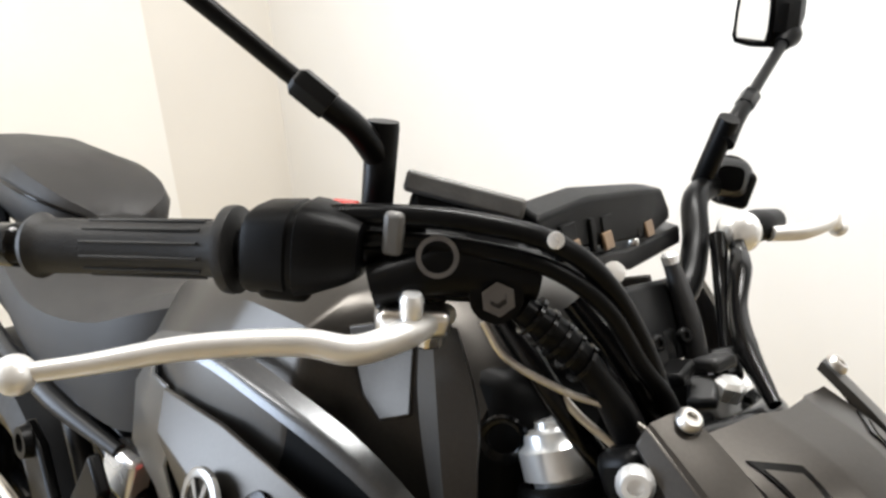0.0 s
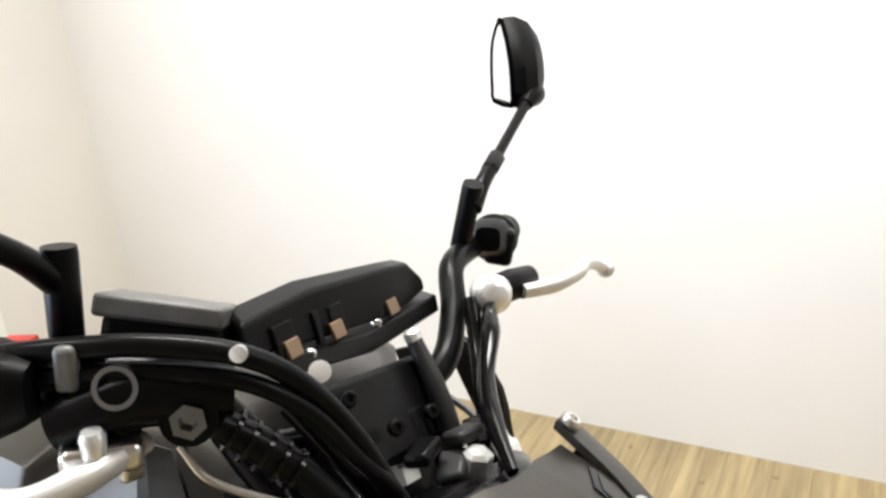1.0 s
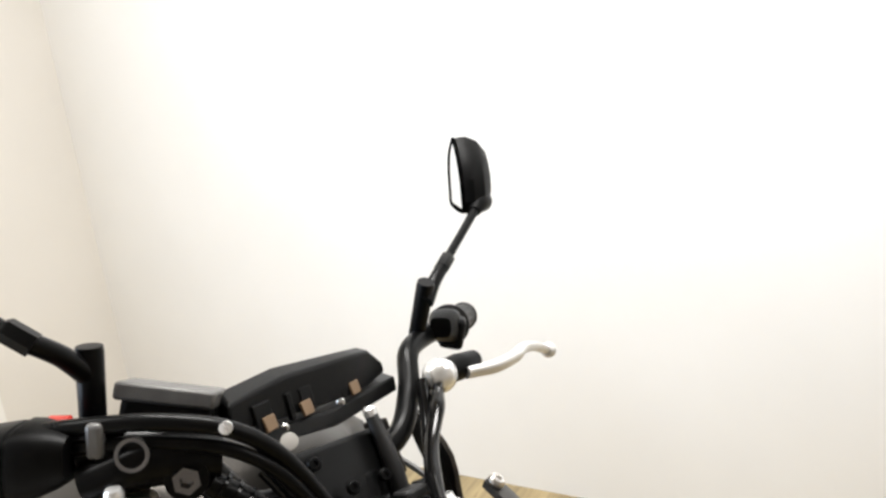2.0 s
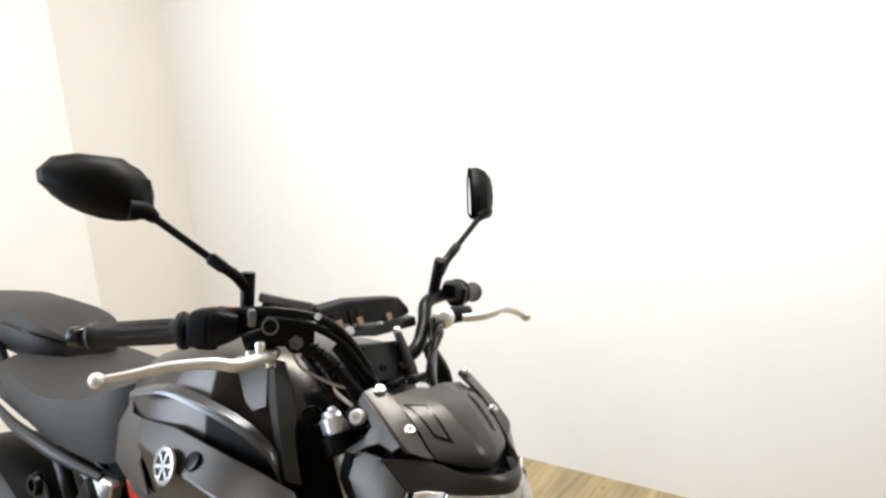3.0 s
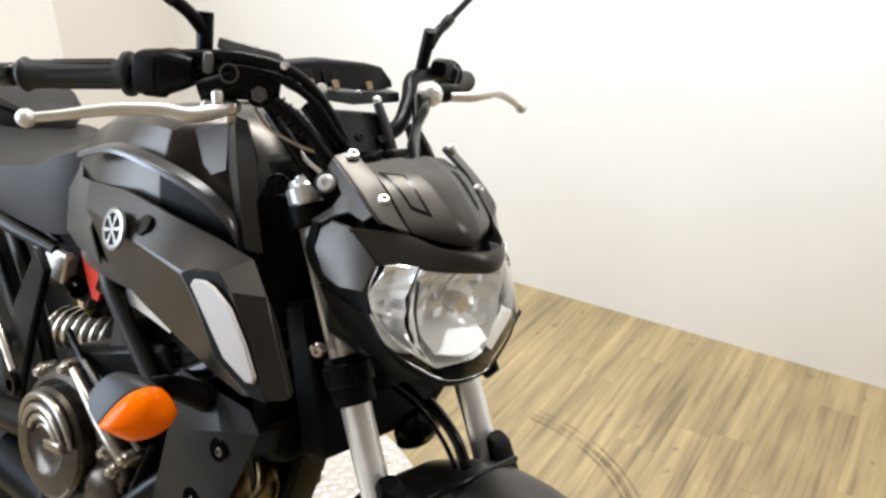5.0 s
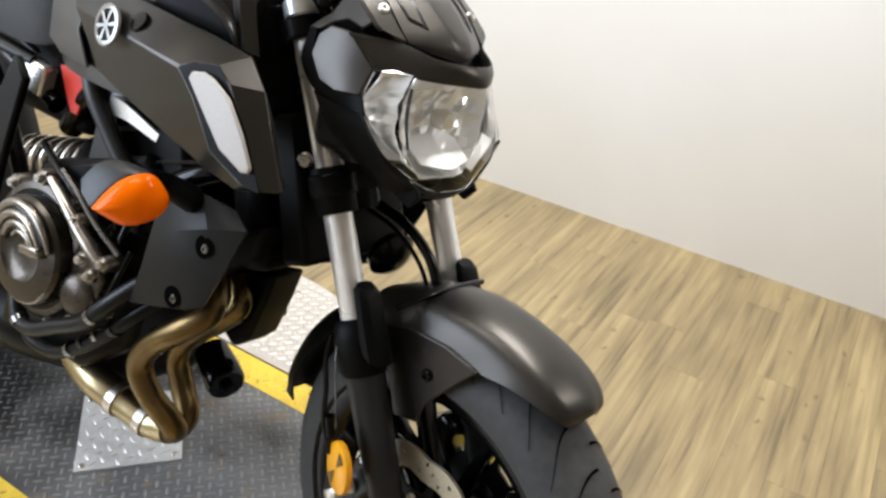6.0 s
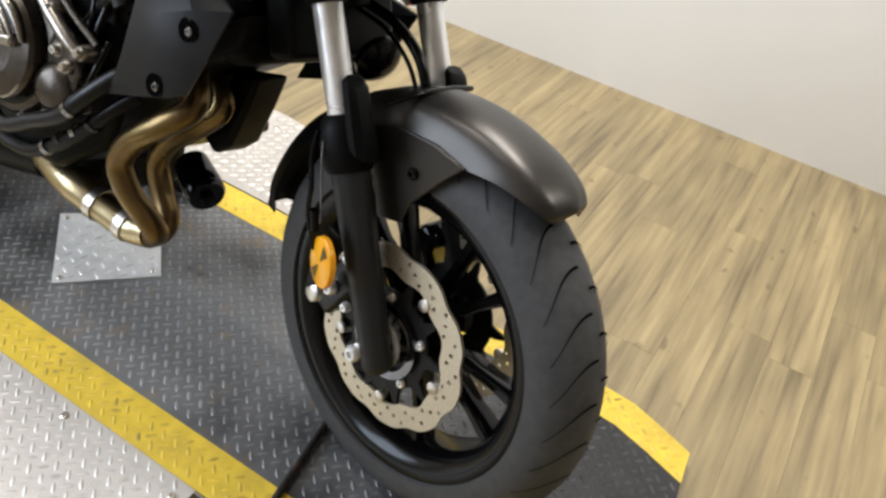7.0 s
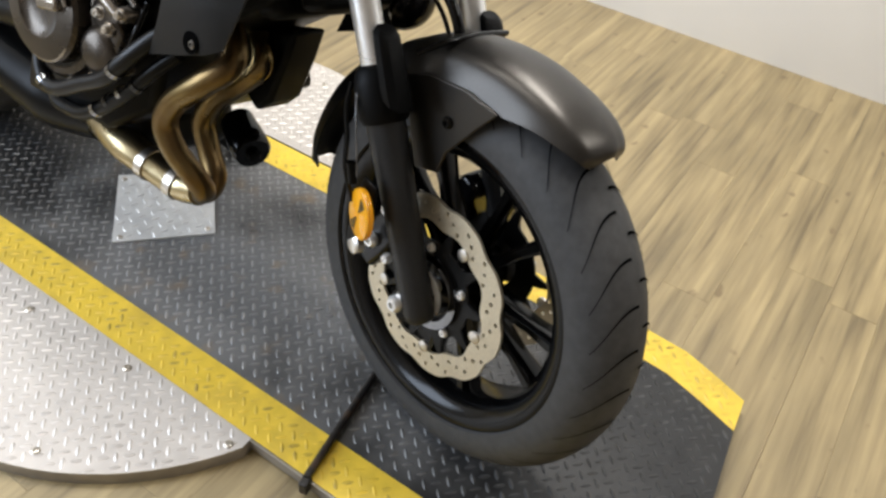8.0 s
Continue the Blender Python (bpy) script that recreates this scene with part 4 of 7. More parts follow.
F("reservoir_cap", box((0.046, 0.071, 0.013), (-0.393, -0.139, 1.0945), (-8, -14, -42)), WORN_GREY, "worn grey reservoir cap", reservoir, bevel=0.0025)
LEVER = [(-0.352, -0.178, 1.040), (-0.346, -0.210, 1.036), (-0.348, -0.238, 1.032), (-0.362, -0.262, 1.035), (-0.384, -0.308, 1.032), (-0.404, -0.350, 1.023), (-0.417, -0.378, 1.018)]
lever_r = [0.0085, 0.0115, 0.0105, 0.0095, 0.0085, 0.0070, 0.0065]
lever = F("brake_lever", tube(LEVER, lever_r, 16, 6, flat=0.72), LEVER_SILVER, "silver brake lever with a ball end")
F("lever_ball", lathe([(-0.010, 0)] + [(-0.010 * math.cos(radians(a)), 0.010 * math.sin(radians(a))) for a in range(15, 180, 15)] + [(0.010, 0)], (-0.417, -0.380, 1.018), (0, 1, 0), 20), LEVER_SILVER, "", lever)
F("lever_adjuster", lathe([(0, 0.0), (0, 0.0060), (0.010, 0.0065), (0.013, 0.005), (0.013, 0)], (-0.346, -0.206, 1.046), (0.05, -0.1, 1), 18), POLISHED, "", lever)
F("lever_knuckle", box((0.022, 0.040, 0.016), (-0.356, -0.198, 1.040), (0, 4, -28)), ALUMINIUM, "", lever, bevel=0.005, segments=3)
perch = F("lever_bracket", slab([(-0.402, 1.050), (-0.358, 1.053), (-0.350, 1.046), (-0.352, 1.020), (-0.360, 1.018), (-0.363, 1.036), (-0.402, 1.038)], -0.190, -0.178), STEEL, "bare metal lever bracket", bevel=0.002)
F("pivot_bolt", bolt((-0.378, -0.184, 1.054), (0, 0, 1), 0.011, 0.006), SATIN_BLACK, "", perch)
# brake hose from the cylinder
F("banjo_bolt", lathe([(0, 0.0125), (0.004, 0.0125), (0.004, 0.0095), (0.012, 0.0095), (0.012, 0.005), (0.007, 0.005), (0.007, 0)], (-0.330, -0.163, 1.058), (0.80, -0.58, 0.1), 6), DARK_CHROME, "dark hexagon banjo bolt")
F("banjo", lathe([(-0.004, 0.006), (-0.004, 0.0145), (0.004, 0.0145), (0.004, 0.006)], (-0.328, -0.165, 1.058), (0.80, -0.58, 0.1), 26, True), SATIN_BLACK)
F("hose_sleeve", tube([(-0.322, -0.152, 1.052), (-0.308, -0.132, 1.035), (-0.296, -0.115, 1.016), (-0.284, -0.098, 0.990), (-0.276, -0.082, 0.955)], [0.0085, 0.0100, 0.0085, 0.0105, 0.0105], 14), SATIN_BLACK, "black brake hose with a pleated sleeve")
bm = bmesh.new()
for k in range(5):
    p = Vector((-0.318, -0.146, 1.047)).lerp(Vector((-0.300, -0.121, 1.022)), k / 4)
    add_lathe(bm, [(-0.0012, 0.0085), (-0.0012, 0.0122), (0.0012, 0.0122), (0.0012, 0.0085)], p, (0.55, 0.65, -0.55), 18, True)
F("sleeve_ring", bm, GLOSS_BLACK, kind="stuff")
F("brake_pipe", tube([(-0.330, -0.170, 1.043), (-0.318, -0.160, 1.024), (-0.300, -0.130, 1.006), (-0.285, -0.108, 0.998), (-0.268, -0.090, 0.985)], 0.0022, 8), STEEL, "thin bare metal brake pipe")
F("brake_pipe", tube([(-0.335, -0.120, 1.010), (-0.310, -0.110, 0.985), (-0.285, -0.100, 0.972), (-0.262, -0.092, 0.958)], 0.0026, 8), STEEL, "thin bare metal brake pipe")
# throttle cables
for k, (dz, dx) in enumerate(((0.0, 0.0), (-0.014, 0.004))):
    F("throttle_cable", tube([(-0.402, -0.232, 1.088 + dz), (-0.372, -0.208, 1.094 + dz), (-0.342, -0.178, 1.096 + dz), (-0.314, -0.144, 1.090 + dz), (-0.300 + dx, -0.115, 1.070 + dz), (-0.290 + dx, -0.088, 1.035 + dz), (-0.280 + dx, -0.068, 0.995), (-0.270 + dx, -0.050, 0.950)], 0.0060 if k == 0 else 0.0052, 12), SATIN_BLACK, "black throttle cable")
F("cable_band", box((0.010, 0.011, 0.024), (-0.365, -0.208, 1.086), (0, 0, -45)), WORN_GREY, "pale metal cable band", bevel=0.003)
F("cable_clip", lathe([(0, 0.0), (0, 0.0045), (0.003, 0.0045), (0.004, 0)], (-0.308, -0.147, 1.093), (0.7, -0.7, 0.2), 14), POLISHED)
F("cable_clip", lathe([(0, 0.0), (0, 0.0065), (0.006, 0.0065), (0.007, 0)], (-0.312, -0.094, 1.066), (0.7, -0.5, 0.5), 14), POLISHED)
F("wire_loom", tube([(-0.33, -0.10, 1.045), (-0.30, -0.085, 1.015), (-0.285, -0.06, 0.975), (-0.29, -0.02, 0.94)], 0.0095, 12), GLOSS_BLACK, "taped black wiring loom")
F("wire_loom", tube([(-0.36, -0.13, 1.03), (-0.33, -0.12, 1.00), (-0.31, -0.10, 0.965), (-0.30, -0.07, 0.93)], 0.008, 12), GLOSS_BLACK, "taped black wiring loom")

# clutch side
F("clutch_adjuster", lathe([(-0.012, 0.0), (-0.012, 0.010), (-0.008, 0.0165), (0.004, 0.0175), (0.010, 0.015), (0.014, 0.008), (0.014, 0)], (-0.382, 0.142, 1.048), (0.85, -0.45, 0.1), 24), POLISHED, "round bright clutch cable adjuster")
F("clutch_perch", tube([(-0.386, 0.148, 1.048), (-0.384, 0.172, 1.050), (-0.386, 0.200, 1.052)], [0.013, 0.014, 0.010], 16, 3), SATIN_BLACK, "black clutch lever perch")
CL = [(-0.372, 0.172, 1.046), (-0.362, 0.205, 1.048), (-0.362, 0.240, 1.052), (-0.374, 0.268, 1.052), (-0.392, 0.316, 1.042), (-0.408, 0.358, 1.028), (-0.417, 0.380, 1.020)]
clutch = F("clutch_lever", tube(CL, [0.008, 0.0095, 0.0095, 0.0085, 0.0068, 0.006, 0.006], 16, 6, flat=0.72), LEVER_SILVER, "silver clutch lever with a ball end")
F("lever_ball", lathe([(-0.010, 0)] + [(-0.010 * math.cos(radians(a)), 0.010 * math.sin(radians(a))) for a in range(15, 180, 15)] + [(0.010, 0)], (-0.417, 0.382, 1.020), (0, 1, 0), 20), LEVER_SILVER, "", clutch)
F("clutch_cable", tube([(-0.376, 0.132, 1.042), (-0.352, 0.105, 1.030), (-0.330, 0.075, 1.012), (-0.300, 0.045, 0.998), (-0.256, 0.014, 0.984)], [0.006, 0.0095, 0.0075, 0.0085, 0.0045], 12, flat=0.7), GLOSS_BLACK, "black clutch cable with a glossy sleeve")
F("clutch_cable", tube([(-0.39, 0.125, 1.045), (-0.366, 0.108, 1.012), (-0.340, 0.085, 0.985), (-0.31, 0.06, 0.955)], 0.007, 12), GLOSS_BLACK, "black switch cable")

# ---------------------------------------------------------------- mirrors
def mirror_head(side):
    """A faceted housing with its bevelled rim; outline in its own plane."""
    if side < 0:
        c, u, n = Vector((-0.512, -0.345, 1.240)), Vector((-0.50, -0.86, 0.02)), Vector((0.86, -0.42, 0.22))
    else:
        c, u, n = Vector((-0.527, 0.342, 1.237)), Vector((-0.75, 0.66, 0.0)), Vector((0.66, 0.74, 0.10))
    u = u.normalized()
    n = (n - u * n.dot(u)).normalized()
    v = u.cross(n)
    if v.z < 0:
        v = -v
    out = [(-0.072, -0.026), (-0.066, 0.012), (-0.028, 0.040), (0.030, 0.043), (0.062, 0.036), (0.080, 0.016), (0.077, 0.000), (0.045, -0.026), (-0.004, -0.043), (-0.050, -0.043)]
    if side > 0:
        out = [(-0.066, -0.030), (-0.066, -0.004), (-0.048, 0.024), (-0.018, 0.046), (0.004, 0.043), (0.048, 0.026), (0.070, 0.0), (0.076, -0.030), (0.070, -0.045), (-0.055, -0.045)]
    out = [(x * 0.92, y * (0.92 if side < 0 else 1.02)) for x, y in out]
    return c, u, v, n, out


for side in (-1, 1):
    c, u, v, n, out = mirror_head(side)
    secs = []
    for s, h in ((0.97, -0.010), (1.0, -0.006), (1.0, 0.004), (0.86, 0.018), (0.55, 0.029), (0.25, 0.032)):
        secs.append([c + u * (x * s) + v * (y * s) + n * h for x, y in out])
    head = F("mirror", loft(secs), BLACK_PLASTIC, "black faceted rear-view mirror on a long stem", smooth=28)
    bm = bmesh.new()
    ring = [bm.verts.new(c + u * (x * 0.88) + v * (y * 0.86) - n * 0.0112) for x, y in out]
    back = [bm.verts.new(c + u * (x * 0.88) + v * (y * 0.86) - n * 0.0085) for x, y in out]
    bm.faces.new(ring)
    bm.faces.new(back[::-1])
    for i in range(len(ring)):
        bm.faces.new((ring[i], back[i], back[(i + 1) % len(ring)], ring[(i + 1) % len(ring)]))
    rim = [tuple(c + u * (x * 0.95) + v * (y * 0.94) - n * 0.0105) for x, y in out]
    F("mirror_rim", tube(rim + rim[:1], 0.0026, 8, 2), DULL_BLACK, "", head)
    F("mirror_glass", bm, MIRROR_GLASS, "silver mirror glass", head, smooth=0)
    inner = c + u * -0.058 + v * -0.030 + n * 0.014 if side < 0 else c + u * -0.048 + v * -0.034 + n * 0.010
    el = Vector((-0.406, -0.228, 1.146)) if side < 0 else Vector((-0.445, 0.212, 1.140))
    top = Vector((-0.414, -0.188, 1.136)) if side < 0 else Vector((-0.432, 0.174, 1.132))
    foot = (0, 0, 1) if side < 0 else (0.36, -0.15, 1)
    F("stem", tube([tuple(el), tuple(el.lerp(inner, 0.5)), tuple(inner)], [0.0052, 0.0050, 0.0056], 14, 3), SATIN_BLACK, "thin black mirror stem", head)
    F("ball_socket", tube([tuple(inner.lerp(el, 0.14)), tuple(inner), tuple(inner + n * 0.006 + u * 0.018)], [0.0075, 0.0115, 0.0135], 14, 3), BLACK_PLASTIC, "", head)
    F("stem_nut", lathe([(-0.008, 0.006), (-0.008, 0.0088), (0.012, 0.0088), (0.015, 0.006)], el.lerp(inner, 0.06), inner - el, 6), SATIN_BLACK, "", head)
    F("elbow", tube([tuple(el.lerp(inner, 0.03)), tuple(el.lerp(top, 0.5) + Vector((0, 0, -0.008))), tuple(top + Vector((0, 0, -0.022)))], [0.0072, 0.0076, 0.0086], 14, 4), SATIN_BLACK, "", head)
    F("post", lathe([(-0.066, 0.0092), (-0.004, 0.0098), (0.0, 0.0092), (0.0, 0)], tuple(top), foot, 20), SATIN_BLACK, "", head)

# ---------------------------------------------------------------- instruments
meter = F("instrument_panel", loft([[(x, y, z) for x, y, z in s] for s in (
    [(-0.346, -0.120, 1.070), (-0.352, -0.118, 1.090), (-0.384, -0.108, 1.090), (-0.386, -0.108, 1.072)],
    [(-0.366, -0.050, 1.060), (-0.376, -0.050, 1.092), (-0.404, -0.045, 1.092), (-0.400, -0.045, 1.062)],
    [(-0.392, 0.040, 1.050), (-0.398, 0.040, 1.086), (-0.422, 0.045, 1.085), (-0.420, 0.045, 1.054)],
    [(-0.412, 0.078, 1.048), (-0.415, 0.076, 1.080), (-0.440, 0.080, 1.078), (-0.440, 0.085, 1.050)],
    [(-0.425, 0.108, 1.050), (-0.428, 0.106, 1.060), (-0.450, 0.108, 1.060), (-0.450, 0.110, 1.052)])]), BLACK_PLASTIC, "black instrument panel seen from the front", bevel=0.003)
for y, w in ((-0.085, 0.020), (-0.052, 0.006), (-0.030, 0.016), (0.022, 0.008), (0.042, 0.014)):
    x = -0.352 - (y + 0.112) * 0.325
    F("meter_rib", box((0.004, w, 0.022), (x + 0.004, y, 1.073 - (y + 0.112) * 0.07), (0, -18, 18)), BLACK_PLASTIC, "", meter, bevel=0.001)
for y in (-0.085, -0.038, 0.034):
    x = -0.352 - (y + 0.112) * 0.325
    F("meter_tab", box((0.003, 0.014, 0.012), (x + 0.0075, y + 0.004, 1.068 - (y + 0.112) * 0.07), (0, -25, 18)), LABEL_AMBER, "tan moulded tab", meter, bevel=0.001)
for y in (-0.062, 0.018):
    x = -0.352 - (y + 0.112) * 0.325
    F("meter_screw", bolt((x + 0.006, y, 1.058 - (y + 0.112) * 0.06), (0.9, -0.3, 0), 0.0042, 0.003), POLISHED, "", meter)
bracket = F("meter_bracket", loft([
    [(-0.346, -0.095, 1.052), (-0.352, -0.095, 1.062), (-0.42, -0.075, 1.058), (-0.42, -0.075, 1.050)],
    [(-0.372, 0.0, 1.036), (-0.378, 0.0, 1.050), (-0.45, 0.01, 1.05), (-0.45, 0.01, 1.04)],
    [(-0.418, 0.118, 1.030), (-0.422, 0.118, 1.044), (-0.46, 0.12, 1.044), (-0.46, 0.12, 1.036)]]), SATIN_BLACK, "black folded meter bracket", bevel=0.002)
F("bracket_plate", loft([
    [(-0.342, -0.066, 1.036), (-0.348, -0.066, 1.038), (-0.318, -0.052, 0.992), (-0.312, -0.052, 0.990)],
    [(-0.366, 0.052, 1.024), (-0.372, 0.052, 1.026), (-0.345, 0.046, 0.978), (-0.339, 0.046, 0.976)]]), SATIN_BLACK, "", bracket, bevel=0.002)
for p in ((-0.322, -0.026, 1.006), (-0.334, 0.020, 0.998), (-0.336, -0.054, 1.030)):
    F("bracket_bolt", bolt(p, (0.85, -0.2, 0.45), 0.006, 0.004), SATIN_BLACK, "", bracket)
for k in range(9):
    y = -0.104 + 0.019 * k
    x = -0.3655 - (y + 0.116) * 0.27 - max(0, y - 0.04) * 0.35
    F("meter_fin", box((0.004, 0.004, 0.014), (x + 0.007, y, 1.0735 - max(0, y - 0.05) * 0.2), (0, -25, 18)), GREY_PLASTIC if k % 3 else LABEL_AMBER, "", meter, bevel=0.001)
F("steering_lock", lathe([(0, 0.0), (0, 0.024), (0.03, 0.024), (0.034, 0.02), (0.034, 0)], (-0.345, 0.004, 0.965), (-0.45, 0, 0.9), 24), SATIN_BLACK, "black ignition lock barrel")
F("cable_guide", tube([(-0.363, 0.031, 1.042), (-0.345, 0.034, 1.012), (-0.332, 0.036, 0.985), (-0.326, 0.036, 0.960)], [0.0058, 0.0080, 0.0082, 0.0085], 14, 4), GREY_PLASTIC, "grey sheathed cable with a bright tip")
F("cable_tip", lathe([(0, 0.006), (0.006, 0.0064), (0.009, 0.004), (0.009, 0)], (-0.362, 0.031, 1.040), (-0.4, -0.05, 0.9), 16), POLISHED)
for k, (x, y, z) in enumerate(((-0.312, 0.030, 0.985), (-0.318, -0.004, 0.982), (-0.305, 0.012, 0.970), (-0.315, 0.050, 0.978))):
    F("cable_clamp", box((0.020, 0.026, 0.010), (x, y, z), (10 * k, -20, 15 * k)), SATIN_BLACK if k % 2 else GREY_PLASTIC, bevel=0.003)
F("stem_bolt", lathe([(0, 0.011), (0.010, 0.011), (0.013, 0.008), (0.013, 0)], (-0.296, 0.026, 0.968), (0.1, 0, 1), 6), POLISHED)
F("top_loom", tube([(-0.275, -0.055, 0.958), (-0.262, -0.01, 0.966), (-0.268, 0.035, 0.964), (-0.29, 0.062, 0.955)], 0.013, 14), GLOSS_BLACK, "black loom across the lamp bracket")

# ---------------------------------------------------------------- nose cowl and headlamp
YC = -0.012


def facets(points, faces, thick):
    """Flat folded plastic: named points, the faces between them, with thickness behind."""
    bm = bmesh.new()
    v = {k: bm.verts.new(p) for k, p in points.items()}
    for f in faces:
        bm.faces.new([v[k] for k in f])
    bmesh.ops.recalc_face_normals(bm, faces=bm.faces[:])
    bmesh.ops.solidify(bm, geom=bm.faces[:], thickness=thick)
    return bm


def sym(row):
    """Right half given from the outside in; the left half is its mirror image about the cowl's middle."""
    r = [Vector((x, YC + y, z)) for x, y, z in row]
    return r + [Vector((x, YC - y, z)) for x, y, z in reversed(row[:-1])]


def cowl_sheet():
    """Middle of the cowl: a flat band between two folds, and a sloping cheek on each side of it."""
    return shell([sym(r) for r in (
        [(-0.248, -0.066, 0.992), (-0.243, -0.046, 0.996), (-0.239, -0.023, 1.000), (-0.237, -0.019, 1.000), (-0.236, 0.0, 0.998)],
        [(-0.205, -0.065, 0.981), (-0.198, -0.045, 0.985), (-0.192, -0.022, 0.990), (-0.190, -0.018, 0.990), (-0.188, 0.0, 0.988)],
        [(-0.168, -0.064, 0.953), (-0.158, -0.042, 0.959), (-0.150, -0.019, 0.965), (-0.148, -0.015, 0.965), (-0.146, 0.0, 0.963)],
        [(-0.154, -0.062, 0.941), (-0.139, -0.041, 0.944), (-0.128, -0.016, 0.947), (-0.126, -0.012, 0.947), (-0.124, 0.0, 0.946)],
        [(-0.150, -0.058, 0.937), (-0.133, -0.038, 0.935), (-0.121, -0.015, 0.932), (-0.119, -0.011, 0.932), (-0.117, 0.0, 0.931)],
        [(-0.152, -0.054, 0.934), (-0.136, -0.035, 0.930), (-0.125, -0.014, 0.926), (-0.123, -0.010, 0.926), (-0.121, 0.0, 0.925)])], 0.004, 0, 4)


cowl = F("nose_cowl", cowl_sheet(), MATTE_GREY, "matte grey nose cowl over the headlamp", smooth=24)
F("cowl_liner", shell([sym(r) for r in (
    [(-0.250, -0.090, 0.980), (-0.240, -0.050, 0.982), (-0.236, 0.0, 0.984)],
    [(-0.214, -0.092, 0.960), (-0.198, -0.050, 0.967), (-0.190, 0.0, 0.970)],
    [(-0.190, -0.098, 0.938), (-0.160, -0.050, 0.940), (-0.150, 0.0, 0.944)],
    [(-0.170, -0.088, 0.916), (-0.140, -0.045, 0.918), (-0.118, 0.0, 0.918)])], 0.003, 16, 4), BLACK_PLASTIC, "black inner cowl", cowl)
# rhombic vent let into the cowl: a dark frame and its panel, lying on the sheet
cowl_bm = cowl_sheet()
cowl_tree = BVHTree.FromBMesh(cowl_bm)


def drape(x, y, lift):
    hit, _, _, _ = cowl_tree.ray_cast(Vector((x, YC + y, 1.2)), Vector((0, 0, -1)))
    if hit is None:
        hit = Vector((x, YC + y, 0.98))
    return hit + Vector((0.45, 0, 0.89)) * lift


def draped(outline, lift, thick, n=8):
    a = [Vector((*p, 0)) for p in outline]
    bm = bmesh.new()
    grid = []
    for j in range(n + 1):
        l, r = a[0].lerp(a[3], j / n), a[1].lerp(a[2], j / n)
        grid.append([bm.verts.new(drape(*l.lerp(r, i / 4).xy, lift)) for i in range(5)])
    for j in range(n):
        for i in range(4):
            bm.faces.new((grid[j][i], grid[j][i + 1], grid[j + 1][i + 1], grid[j + 1][i]))
    bmesh.ops.recalc_face_normals(bm, faces=bm.faces[:])
    bmesh.ops.solidify(bm, geom=bm.faces[:], thickness=thick)
    return bm


